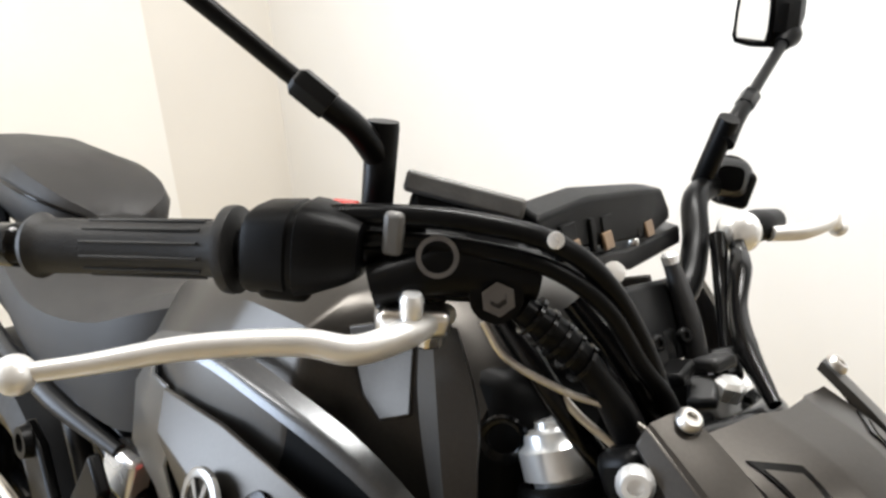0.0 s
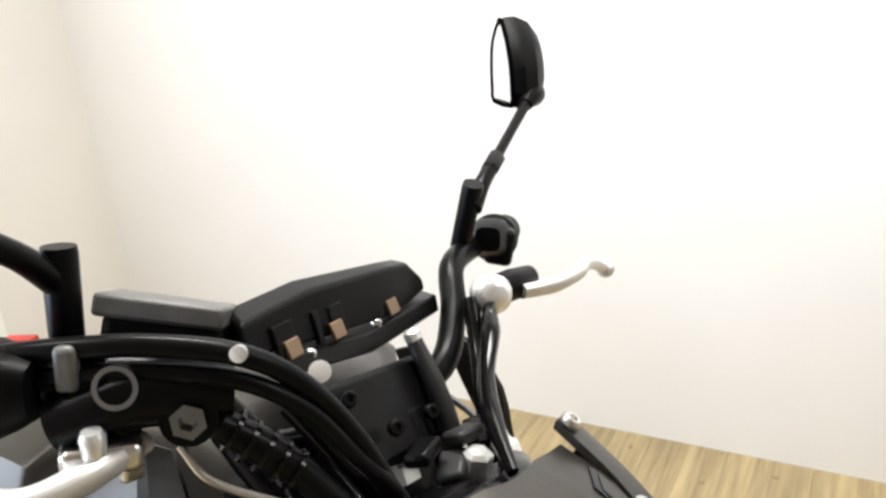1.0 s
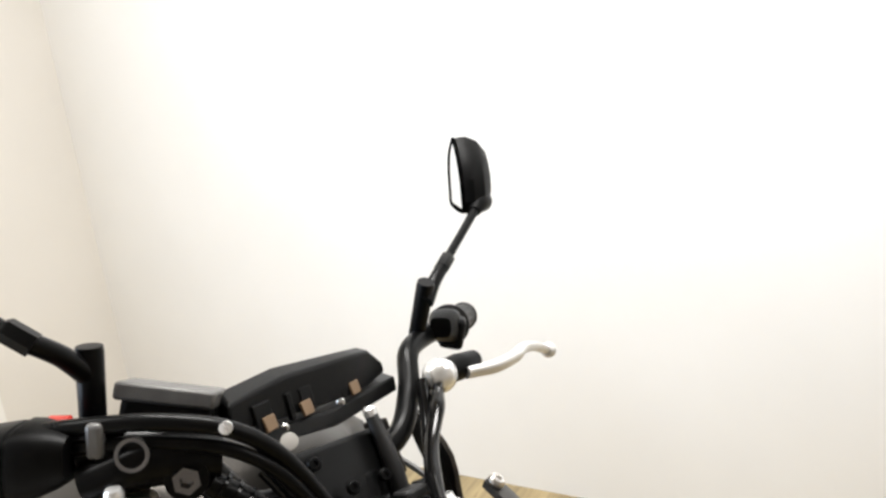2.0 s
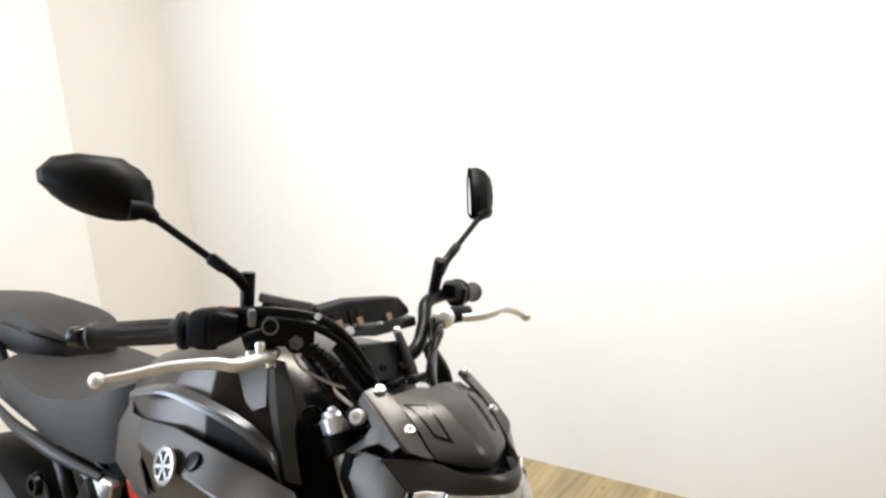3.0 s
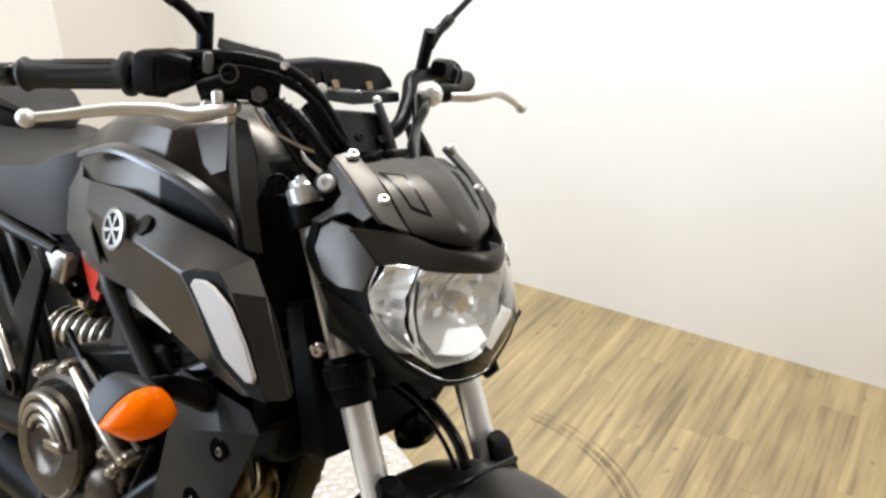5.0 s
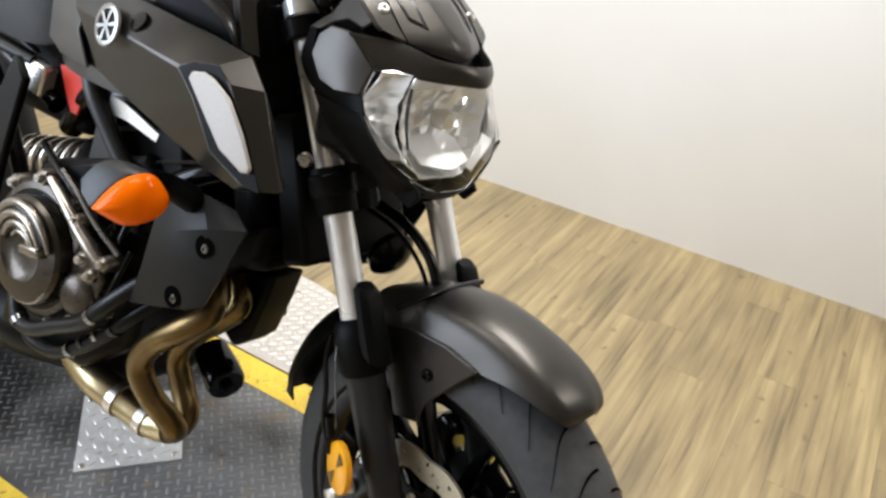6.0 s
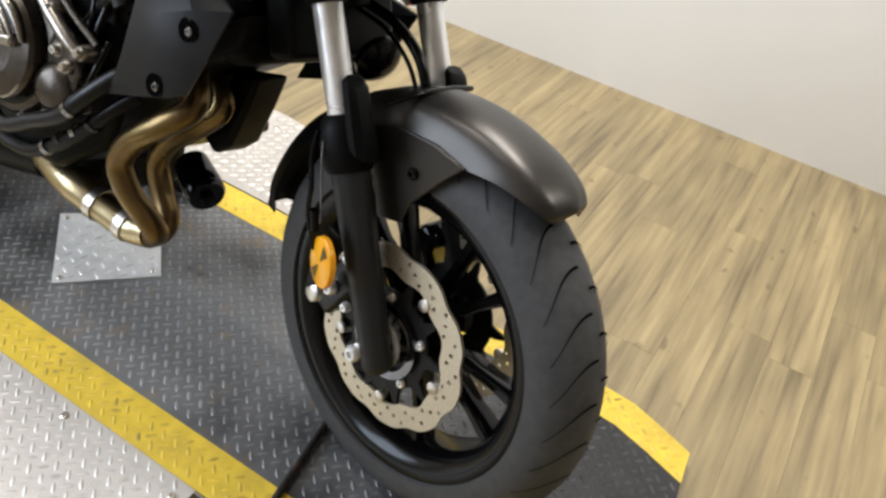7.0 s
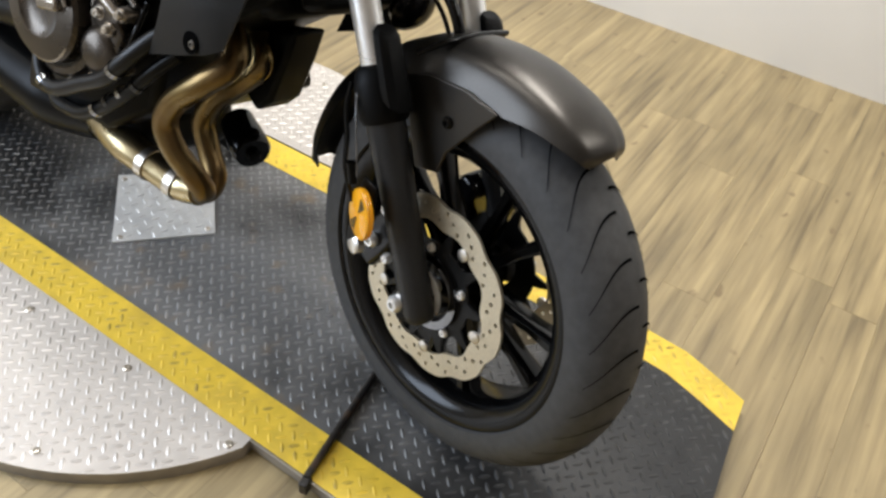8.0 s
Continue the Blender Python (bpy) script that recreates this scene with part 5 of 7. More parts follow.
for side in (-1, 1):
    F("vent_frame", draped([(-0.223, side * 0.0595), (-0.204, side * 0.0375), (-0.150, side * 0.0370), (-0.168, side * 0.0525)], 0.0014, 0.002), GLOSS_BLACK, "black rhombic vent frame", cowl)
    F("vent_panel", draped([(-0.214, side * 0.0565), (-0.201, side * 0.0415), (-0.157, side * 0.0410), (-0.170, side * 0.0515)], 0.0020, 0.002), MATTE_GREY, "", cowl)
cowl_bm.free()
for side in (-1, 1):
    S = lambda x, y, z: Vector((x, YC + side * y, z))
    F("cowl_strip", shell([
        [S(-0.256, 0.0680, 1.000), S(-0.255, 0.0695, 1.0055), S(-0.258, 0.082, 1.0045), S(-0.261, 0.093, 1.0005), S(-0.262, 0.096, 0.997)],
        [S(-0.207, 0.0670, 0.977), S(-0.206, 0.0685, 0.9825), S(-0.211, 0.081, 0.9815), S(-0.214, 0.093, 0.9775), S(-0.215, 0.096, 0.974)],
        [S(-0.170, 0.0665, 0.948), S(-0.169, 0.0680, 0.9535), S(-0.176, 0.080, 0.9555), S(-0.180, 0.092, 0.9560), S(-0.181, 0.095, 0.953)],
        [S(-0.154, 0.0645, 0.936), S(-0.153, 0.0660, 0.9415), S(-0.161, 0.078, 0.9445), S(-0.170, 0.089, 0.9485), S(-0.173, 0.092, 0.946)]], 0.003, 0, 4), MATTE_GREY, "", cowl, smooth=26)
    for p in ((-0.249, 0.077, 1.0035), (-0.191, 0.074, 0.9665)):
        F("cowl_bolt", bolt(tuple(S(*p)), (0.50, side * 0.2, 0.84), 0.0075, 0.005), ALUMINIUM, "bright button-head bolt", cowl)
    F("cowl_side", facets({"a": S(-0.262, 0.0955, 1.000), "b": S(-0.215, 0.0955, 0.976), "c": S(-0.181, 0.0945, 0.954), "d": S(-0.263, 0.101, 0.988), "e": S(-0.231, 0.103, 0.966),
                           "g": S(-0.238, 0.108, 0.950), "h": S(-0.266, 0.117, 0.926), "i": S(-0.242, 0.120, 0.931), "j": S(-0.228, 0.114, 0.941), "k": S(-0.213, 0.104, 0.9485), "l": S(-0.190, 0.101, 0.944)},
                          ("abed", "bclk", "bkje", "ejg", "gjih"), 0.004), MATTE_GREY, "", cowl, smooth=30, bevel=0.0018)
    far = 0.012 * (side > 0)
    F("brow_side", facets({"p": S(-0.195, 0.1135, 0.939), "q": S(-0.162, 0.0985, 0.9055), "r": S(-0.157, 0.1175, 0.877), "s": S(-0.192, 0.1250 - far, 0.871), "t": S(-0.221, 0.1265 - far, 0.876), "u": S(-0.247, 0.1225, 0.900),
                           "v": S(-0.245, 0.1170, 0.924), "w": S(-0.226, 0.1165, 0.938), "m": S(-0.205, 0.1195, 0.906)},
                          ("pqm", "qrm", "rsm", "stm", "tum", "uvm", "vwm", "wpm"), 0.004), MATTE_GREY, "matte grey cheek beside the headlamp", cowl, smooth=60, bevel=0.003, segments=3)
    F("lamp_shroud", shell([
        [S(-0.246, 0.1195, 0.930), S(-0.248, 0.1195, 0.900), S(-0.222, 0.1215 - 0.014 * (side > 0), 0.874), S(-0.192, 0.1205 - 0.014 * (side > 0), 0.870), S(-0.158, 0.1150, 0.876)],
        [S(-0.268, 0.112, 0.926), S(-0.278, 0.112 - 0.02 * (side > 0), 0.884), S(-0.240, 0.112 - 0.03 * (side > 0), 0.855), S(-0.190, 0.116 - 0.024 * (side > 0), 0.855), S(-0.146, 0.1165 - 0.012 * (side > 0), 0.856)]], 0.004, 14, 3), BLACK_PLASTIC, "black rear edge of the cheek", cowl, smooth=30)
    F("shroud_lower", shell([
        [S(-0.240, 0.112 - 0.03 * (side > 0), 0.857), S(-0.190, 0.116 - 0.024 * (side > 0), 0.857), S(-0.145, 0.1170 - 0.012 * (side > 0), 0.857)],
        [S(-0.222, 0.108 - 0.03 * (side > 0), 0.835), S(-0.185, 0.112 - 0.028 * (side > 0), 0.838), S(-0.122, 0.1130 - 0.018 * (side > 0), 0.834)],
        [S(-0.200, 0.096 - 0.016 * (side > 0), 0.808), S(-0.165, 0.096 - 0.016 * (side > 0), 0.805), S(-0.110, 0.092 - 0.010 * (side > 0), 0.808)],
        [S(-0.165, 0.060, 0.766), S(-0.135, 0.056, 0.766), S(-0.104, 0.050, 0.779)]], 0.004, 12, 4), BLACK_PLASTIC, "black lower lamp shroud", cowl, smooth=30)
F("brow", shell([sym(r) for r in (
    [(-0.195, -0.112, 0.934), (-0.157, -0.068, 0.932), (-0.124, -0.048, 0.925), (-0.104, -0.026, 0.924), (-0.096, 0.0, 0.924)],
    [(-0.195, -0.1135, 0.9385), (-0.155, -0.070, 0.938), (-0.120, -0.049, 0.931), (-0.100, -0.027, 0.930), (-0.092, 0.0, 0.930)],
    [(-0.180, -0.1065, 0.924), (-0.145, -0.073, 0.924), (-0.114, -0.050, 0.921), (-0.092, -0.025, 0.921), (-0.084, 0.0, 0.921)],
    [(-0.163, -0.0985, 0.9075), (-0.138, -0.075, 0.908), (-0.112, -0.050, 0.909), (-0.089, -0.021, 0.911), (-0.081, 0.0, 0.911)],
    [(-0.164, -0.0975, 0.904), (-0.139, -0.074, 0.904), (-0.113, -0.049, 0.905), (-0.090, -0.020, 0.907), (-0.083, 0.0, 0.907)])], 0.004, 33, 3), MATTE_GREY, "", cowl, smooth=34)
F("lamp_surround", shell([sym(r) for r in (
    [(-0.122, -0.108, 0.826), (-0.104, -0.054, 0.783), (-0.098, -0.030, 0.775), (-0.094, 0.0, 0.774)],
    [(-0.140, -0.090, 0.806), (-0.120, -0.050, 0.772), (-0.112, -0.028, 0.765), (-0.108, 0.0, 0.764)],
    [(-0.170, -0.070, 0.785), (-0.150, -0.046, 0.766), (-0.142, -0.025, 0.760), (-0.139, 0.0, 0.760)])], 0.004, 26, 4), BLACK_PLASTIC, "black lower lamp surround", cowl)
for side in (-1, 1):
    F("surround_hook", slab([(-0.150, 0.778), (-0.104, 0.782), (-0.094, 0.770), (-0.108, 0.752), (-0.140, 0.760)], YC + side * 0.050 - 0.004, YC + side * 0.050 + 0.004), BLACK_PLASTIC, "", cowl, bevel=0.002)
lamp = F("headlamp", shell([sym(r) for r in (
    [(-0.161, -0.101, 0.905), (-0.138, -0.077, 0.906), (-0.112, -0.052, 0.907), (-0.092, -0.022, 0.909), (-0.086, 0.0, 0.909)],
    [(-0.158, -0.114, 0.876), (-0.135, -0.095, 0.869), (-0.108, -0.066, 0.861), (-0.087, -0.032, 0.857), (-0.080, 0.0, 0.856)],
    [(-0.143, -0.115, 0.851), (-0.124, -0.096, 0.841), (-0.104, -0.068, 0.833), (-0.088, -0.034, 0.829), (-0.081, 0.0, 0.828)],
    [(-0.118, -0.101, 0.820), (-0.108, -0.080, 0.812), (-0.098, -0.056, 0.806), (-0.089, -0.028, 0.803), (-0.085, 0.0, 0.802)],
    [(-0.102, -0.052, 0.785), (-0.097, -0.040, 0.780), (-0.093, -0.028, 0.777), (-0.091, -0.014, 0.776), (-0.090, 0.0, 0.776)])], 0.0025, 30, 6), LENS_CLEAR, "clear headlamp lens over bright reflectors")
lamp.visible_shadow = False


def lens_half(z):
    """Half the lens's width at a height."""
    pts = ((0.780, 0.046), (0.817, 0.092), (0.841, 0.106), (0.875, 0.107), (0.91, 0.094))
    for (z0, w0), (z1, w1) in zip(pts, pts[1:]):
        if z <= z1:
            return w0 + (w1 - w0) * max(0.0, (z - z0) / (z1 - z0))
    return pts[-1][1]


def reflector_bowl(u0, u1, z0, z1, depth, seed, cols, rows):
    """A bright faceted bowl between two fractions of the lens's width."""
    rng = random.Random(seed)
    bm = bmesh.new()
    g = []
    for j in range(rows + 1):
        line = []
        for i in range(cols + 1):
            u, v = i / cols * 2 - 1, j / rows * 2 - 1
            z = (z0 + z1) / 2 + v * (z1 - z0) / 2
            y = YC + ((u0 + u1) / 2 + u * (u1 - u0) / 2) * lens_half(z)
            edge = max(abs(u), abs(v))
            front = -0.096 - 5.0 * (y - YC) ** 2 - 1.0 * (z - 0.85) ** 2
            x = front - depth * (1 - edge ** 2.2) - 0.007 - rng.random() * 0.010 * (edge < 0.99)
            line.append(bm.verts.new((x, y + rng.uniform(-1, 1) * 0.0015, z + rng.uniform(-1, 1) * 0.0015)))
        g.append(line)
    for j in range(rows):
        for i in range(cols):
            bm.faces.new((g[j][i], g[j][i + 1], g[j + 1][i + 1], g[j + 1][i]))
    bmesh.ops.recalc_face_normals(bm, faces=bm.faces[:])
    bmesh.ops.solidify(bm, geom=bm.faces[:], thickness=0.0015)
    return bm


F("reflector_bowl", reflector_bowl(-0.68, 0.68, 0.788, 0.906, 0.048, 3, 17, 12), LAMP_CHROME, "faceted chrome reflector", lamp, smooth=0)
for s in (-1, 1):
    F("reflector_bowl", reflector_bowl(min(s * 0.72, s), max(s * 0.72, s), 0.806, 0.908, 0.012, 5 + s, 3, 12), LAMP_CHROME, "faceted chrome reflector", lamp, smooth=0)
# added pale strips: imitate the bright wall showing through the lens edge
for side in (-1, 1):
    S = lambda x, y, z: Vector((x, YC + side * y, z))
    F("lens_edge_band", shell([
        [S(-0.164, 0.0960, 0.902), S(-0.161, 0.1080, 0.876), S(-0.147, 0.1080, 0.853), S(-0.124, 0.0920, 0.826), S(-0.107, 0.046, 0.792)],
        [S(-0.176, 0.0930, 0.901), S(-0.173, 0.1050, 0.8755), S(-0.159, 0.1050, 0.853), S(-0.136, 0.0890, 0.8275), S(-0.119, 0.0445, 0.795)]], 0.0015, 20, 3), LAMP_CHROME, "added bright strip for wall light in the lens edge", lamp, smooth=40)
F("bulb_shade", lathe([(0, 0.0), (0, 0.012), (0.014, 0.014), (0.022, 0.010), (0.023, 0)], (-0.146, YC + 0.004, 0.852), (1, 0, 0), 20), ALUMINIUM, "bright bulb shade", lamp)
F("lamp_divider", shell([[(-0.122, YC - 0.072, 0.894), (-0.128, YC - 0.070, 0.894)], [(-0.120, YC - 0.073, 0.860), (-0.126, YC - 0.071, 0.860)], [(-0.116, YC - 0.066, 0.824), (-0.122, YC - 0.063, 0.824)]], 0.0015, 3, 6), GREY_PLASTIC, "", lamp)
F("lamp_shelf", shell([[(-0.160, YC - 0.045, 0.832), (-0.160, YC, 0.834), (-0.160, YC + 0.045, 0.832)], [(-0.112, YC - 0.042, 0.806), (-0.102, YC, 0.800), (-0.112, YC + 0.042, 0.806)]], 0.002, 10, 3), LAMP_CHROME, "smooth bright lamp floor", lamp)
F("lamp_back", box((0.10, 0.19, 0.12), (-0.215, YC, 0.838)), SATIN_BLACK, "black lamp shell", lamp, bevel=0.02, segments=3)
# ---------------------------------------------------------------- body: tank and panels
TANK = []
for x, zt, w1, z1, w2, z2, w3, z3, zb in (
        (-0.750, 0.955, 0.075, 0.950, 0.120, 0.930, 0.140, 0.895, 0.80),
        (-0.725, 0.985, 0.095, 0.978, 0.145, 0.955, 0.168, 0.910, 0.79),
        (-0.680, 1.005, 0.108, 0.996, 0.160, 0.972, 0.188, 0.920, 0.78),
        (-0.620, 1.022, 0.118, 1.013, 0.176, 0.988, 0.202, 0.932, 0.78),
        (-0.550, 1.031, 0.124, 1.023, 0.184, 0.999, 0.204, 0.942, 0.78),
        (-0.492, 1.035, 0.124, 1.027, 0.187, 1.003, 0.200, 0.945, 0.78),
        (-0.474, 1.035, 0.122, 1.026, 0.182, 1.000, 0.194, 0.944, 0.78),
        (-0.452, 1.033, 0.114, 1.020, 0.148, 0.982, 0.172, 0.932, 0.79),
        (-0.425, 1.025, 0.098, 1.010, 0.134, 0.965, 0.162, 0.915, 0.79),
        (-0.385, 1.000, 0.075, 0.990, 0.115, 0.950, 0.140, 0.900, 0.80)):
    half = [(0.0, zt), (w1 * 0.55, zt - 0.002), (w1, z1), ((w1 + w2) / 2, (z1 + z2) / 2 + 0.006), (w2, z2), (w3, z3), (w3 * 0.96, zb)]
    TANK.append([Vector((x, -w, z)) for w, z in reversed(half)] + [Vector((x, w, z)) for w, z in half[1:]])
tank_cols = [smooth_path([s[i] for s in TANK], 4) for i in range(len(TANK[0]))]
tank = B("fuel_tank", loft([[c[j] for c in tank_cols] for j in range(len(tank_cols[0]))]), MATTE_GREY, "matte dark grey fuel tank", smooth=38)
B("filler_cap", lathe([(0, 0.0), (0, 0.042), (0.006, 0.044), (0.010, 0.040), (0.011, 0.0)], (-0.60, 0, 1.018), (-0.15, 0, 1), 36), SATIN_BLACK, "black filler cap", tank)

for side in (-1, 1):
    def S(*p):
        return [Vector((x, side * y, z)) for x, y, z in p]
    # angular tank facet with its folded edge
    B("tank_facet", facets({"a": S((-0.462, 0.168, 1.008))[0], "b": S((-0.418, 0.150, 1.026))[0], "c": S((-0.398, 0.164, 0.968))[0], "d": S((-0.418, 0.172, 0.958))[0], "e": S((-0.440, 0.168, 0.966))[0]}, ("abe", "bcde"), 0.004), MATTE_GREY, "", tank, smooth=20, bevel=0.002)
    B("tank_cheek", shell([
        S((-0.404, 0.160, 1.034), (-0.390, 0.166, 1.036), (-0.374, 0.160, 1.034)),
        S((-0.388, 0.172, 0.992), (-0.366, 0.178, 0.994), (-0.343, 0.168, 0.995)),
        S((-0.362, 0.180, 0.945), (-0.345, 0.184, 0.945), (-0.330, 0.172, 0.945)),
        S((-0.332, 0.184, 0.895), (-0.322, 0.186, 0.892), (-0.308, 0.174, 0.890))], 0.005, 0, 3), MATTE_GREY, "matte grey tank cheek", tank, smooth=28)
    trim = B("tank_trim", shell([
        S((-0.646, 0.202, 0.948), (-0.557, 0.208, 0.973), (-0.479, 0.205, 0.971), (-0.399, 0.196, 0.955), (-0.349, 0.185, 0.927), (-0.336, 0.173, 0.893)),
        S((-0.640, 0.218, 0.944), (-0.555, 0.224, 0.968), (-0.478, 0.220, 0.966), (-0.398, 0.208, 0.950), (-0.346, 0.194, 0.922), (-0.334, 0.180, 0.890)),
        S((-0.636, 0.221, 0.938), (-0.552, 0.227, 0.961), (-0.476, 0.224, 0.958), (-0.396, 0.212, 0.942), (-0.344, 0.198, 0.915), (-0.333, 0.184, 0.885))], 0.004, 26, 4), TRIM_GREY, "satin grey curved tank trim", smooth=30)
    B("air_duct", shell([
        S((-0.620, 0.196, 0.936), (-0.540, 0.200, 0.956), (-0.468, 0.196, 0.953), (-0.390, 0.184, 0.936), (-0.335, 0.168, 0.902)),
        S((-0.610, 0.196, 0.895), (-0.535, 0.200, 0.905), (-0.460, 0.194, 0.895), (-0.380, 0.180, 0.878), (-0.310, 0.165, 0.850))], 0.003, 20, 3), BLACK_PLASTIC, "black duct under the tank trim")
    B("knee_panel", facets({k: Vector((x, side * y, z)) for k, (x, y, z) in {
        "a": (-0.683, 0.188, 0.922), "b": (-0.716, 0.188, 0.876), "c": (-0.722, 0.186, 0.815), "d": (-0.690, 0.186, 0.797), "e": (-0.655, 0.204, 0.908), "f": (-0.640, 0.206, 0.878), "g": (-0.612, 0.212, 0.845), "h": (-0.590, 0.208, 0.800),
        "i": (-0.668, 0.203, 0.870), "j": (-0.655, 0.200, 0.830), "k": (-0.628, 0.206, 0.908), "l": (-0.604, 0.213, 0.865)}.items()},
        ("abie", "bcji", "cdj", "jdhg", "ijgf", "eifk", "kfl", "fgl"), 0.004), TRIM_GREY, "satin grey knee panel", smooth=30, bevel=0.002)
    # side panel: an upper face, a lower face below the ridge and a face ahead of the silver insert
    P = {k: Vector((x, side * y, z)) for k, (x, y, z) in {
        "A": (-0.626, 0.209, 0.909), "B": (-0.530, 0.215, 0.920), "C": (-0.430, 0.211, 0.910), "D": (-0.350, 0.206, 0.902), "E": (-0.288, 0.203, 0.893), "F": (-0.246, 0.214, 0.863), "G": (-0.203, 0.207, 0.757),
        "H": (-0.246, 0.196, 0.830), "I": (-0.208, 0.196, 0.762), "a": (-0.612, 0.220, 0.877), "b": (-0.495, 0.237, 0.871), "c": (-0.420, 0.241, 0.865), "d": (-0.364, 0.2415, 0.860), "e": (-0.335, 0.2425, 0.872), "f": (-0.304, 0.239, 0.8765),
        "g": (-0.330, 0.243, 0.832), "h": (-0.294, 0.240, 0.780), "i": (-0.240, 0.236, 0.757), "j": (-0.216, 0.233, 0.757), "k": (-0.280, 0.240, 0.862), "l": (-0.246, 0.236, 0.815), "m": (-0.226, 0.233, 0.775),
        "n": (-0.592, 0.211, 0.840), "o": (-0.574, 0.204, 0.802), "q": (-0.480, 0.214, 0.783), "r": (-0.400, 0.219, 0.767), "s": (-0.320, 0.222, 0.750), "t": (-0.262, 0.222, 0.742)}.items()}
    panel = B("side_panel", facets(P, ("ABba", "BCcb", "CDdc", "DEfed", "EFkf", "FGjmlk", "FHIG", "abn", "bcqon", "cdgrq", "ghsr", "hits", "ijGt"), 0.005), MATTE_GREY, "matte grey side panel with a silver insert", smooth=24, bevel=0.0028, segments=3)
    def Q(*p):
        return {"abcdefghij"[k]: Vector((x, side * y, z)) for k, (x, y, z) in enumerate(p)}
    # the dark frame fills the opening; the insert stands in it
    B("insert_frame", facets(Q((-0.366, 0.238, 0.859), (-0.335, 0.239, 0.873), (-0.303, 0.236, 0.877), (-0.279, 0.236, 0.862), (-0.245, 0.232, 0.815), (-0.224, 0.229, 0.772), (-0.214, 0.229, 0.756), (-0.240, 0.232, 0.756), (-0.295, 0.236, 0.780), (-0.331, 0.2385, 0.832)),
                             ("abcj", "cdej", "efij", "fghi"), 0.003), BLACK_PLASTIC, "", panel, smooth=30)
    B("silver_insert", facets(Q((-0.341, 0.2405, 0.853), (-0.334, 0.2425, 0.862), (-0.316, 0.2425, 0.866), (-0.300, 0.2415, 0.863), (-0.271, 0.2405, 0.848), (-0.246, 0.2375, 0.815), (-0.228, 0.2340, 0.781), (-0.229, 0.2345, 0.774), (-0.240, 0.2355, 0.772), (-0.276, 0.2385, 0.788)),
                              ("abcdej", "efij", "fghi"), 0.005), SILVER_MESH, "pale silver mesh insert", panel, smooth=40, bevel=0.002)
    B("panel_dimple", lathe([(0, 0.0), (0, 0.014), (0.002, 0.013), (0.003, 0)], (-0.462, side * 0.229, 0.890), (-0.1, side * 0.9, 0.5), 24), GLOSS_BLACK, "", panel)
    # lower radiator shroud
    shroud = B("radiator_shroud", shell([
        S((-0.462, 0.160, 0.688), (-0.426, 0.176, 0.696), (-0.359, 0.184, 0.702), (-0.298, 0.180, 0.699)),
        S((-0.436, 0.190, 0.626), (-0.381, 0.202, 0.643), (-0.316, 0.204, 0.670), (-0.258, 0.196, 0.688)),
        S((-0.444, 0.194, 0.561), (-0.370, 0.203, 0.593), (-0.316, 0.204, 0.617), (-0.283, 0.196, 0.626)),
        S((-0.463, 0.192, 0.501), (-0.387, 0.200, 0.529), (-0.335, 0.202, 0.549), (-0.310, 0.196, 0.563))], 0.004, 0, 1), SHROUD_GREY, "dark grey radiator shroud with black bolts", smooth=20)
    for x, z in ((-0.318, 0.645), (-0.362, 0.556)):
        # flat black disc: the recess's shade as colour, nothing is sunk in
        B("shroud_bolt", lathe([(0, 0.0), (0, 0.0145), (0.0010, 0.0150), (0.0012, 0.0)], (x, side * 0.2035, z), (0, side, 0.05), 24), DULL_BLACK, "flat black disc for the shade in a bolt recess", shroud)
        B("shroud_bolt_head", bolt((x + 0.004, side * 0.2040, z - 0.001), (0, side, 0.05), 0.0060, 0.003), DARK_CHROME, "dark steel bolt", shroud)
    # turn signal: an almond lens facing forward and outward, its housing behind
    almond = S((-0.379, 0.323, 0.687), (-0.370, 0.314, 0.708), (-0.359, 0.302, 0.727), (-0.345, 0.288, 0.738), (-0.335, 0.277, 0.738), (-0.325, 0.267, 0.724), (-0.321, 0.263, 0.710), (-0.325, 0.267, 0.695), (-0.335, 0.277, 0.681), (-0.352, 0.295, 0.672), (-0.365, 0.308, 0.677))
    almond = smooth_path(almond + almond[:1], 4)[:-1]
    mid = sum(almond, Vector()) / len(almond)
    facing = Vector((0.72, side * 0.69, 0)).normalized()
    back = Vector((-0.90, side * 0.10, 0.25)).normalized()
    def almond_ring(scale, off, way):
        return [mid + (p - mid) * scale + way * off for p in almond]
    signal = B("turn_signal", loft([almond_ring(0.25, 0.062, back), almond_ring(0.60, 0.052, back), almond_ring(0.88, 0.028, back), almond_ring(1.0, 0.004, back), almond_ring(1.01, 0.0, back)]), GREY_PLASTIC, "dark turn signal with an orange lens", smooth=50)
    B("signal_lens", loft([almond_ring(1.0, 0.0005, facing), almond_ring(0.93, 0.008, facing), almond_ring(0.74, 0.015, facing), almond_ring(0.45, 0.020, facing), almond_ring(0.12, 0.022, facing)]), LENS_ORANGE, "orange signal lens", signal, smooth=60)
    B("signal_stem", tube([tuple(mid + back * 0.02), tuple(mid + back * 0.03 + Vector((0.0, -side * 0.05, 0.002))), (-0.365, side * 0.190, 0.690)], [0.016, 0.014, 0.018], 14, 4), BLACK_PLASTIC, "", signal)


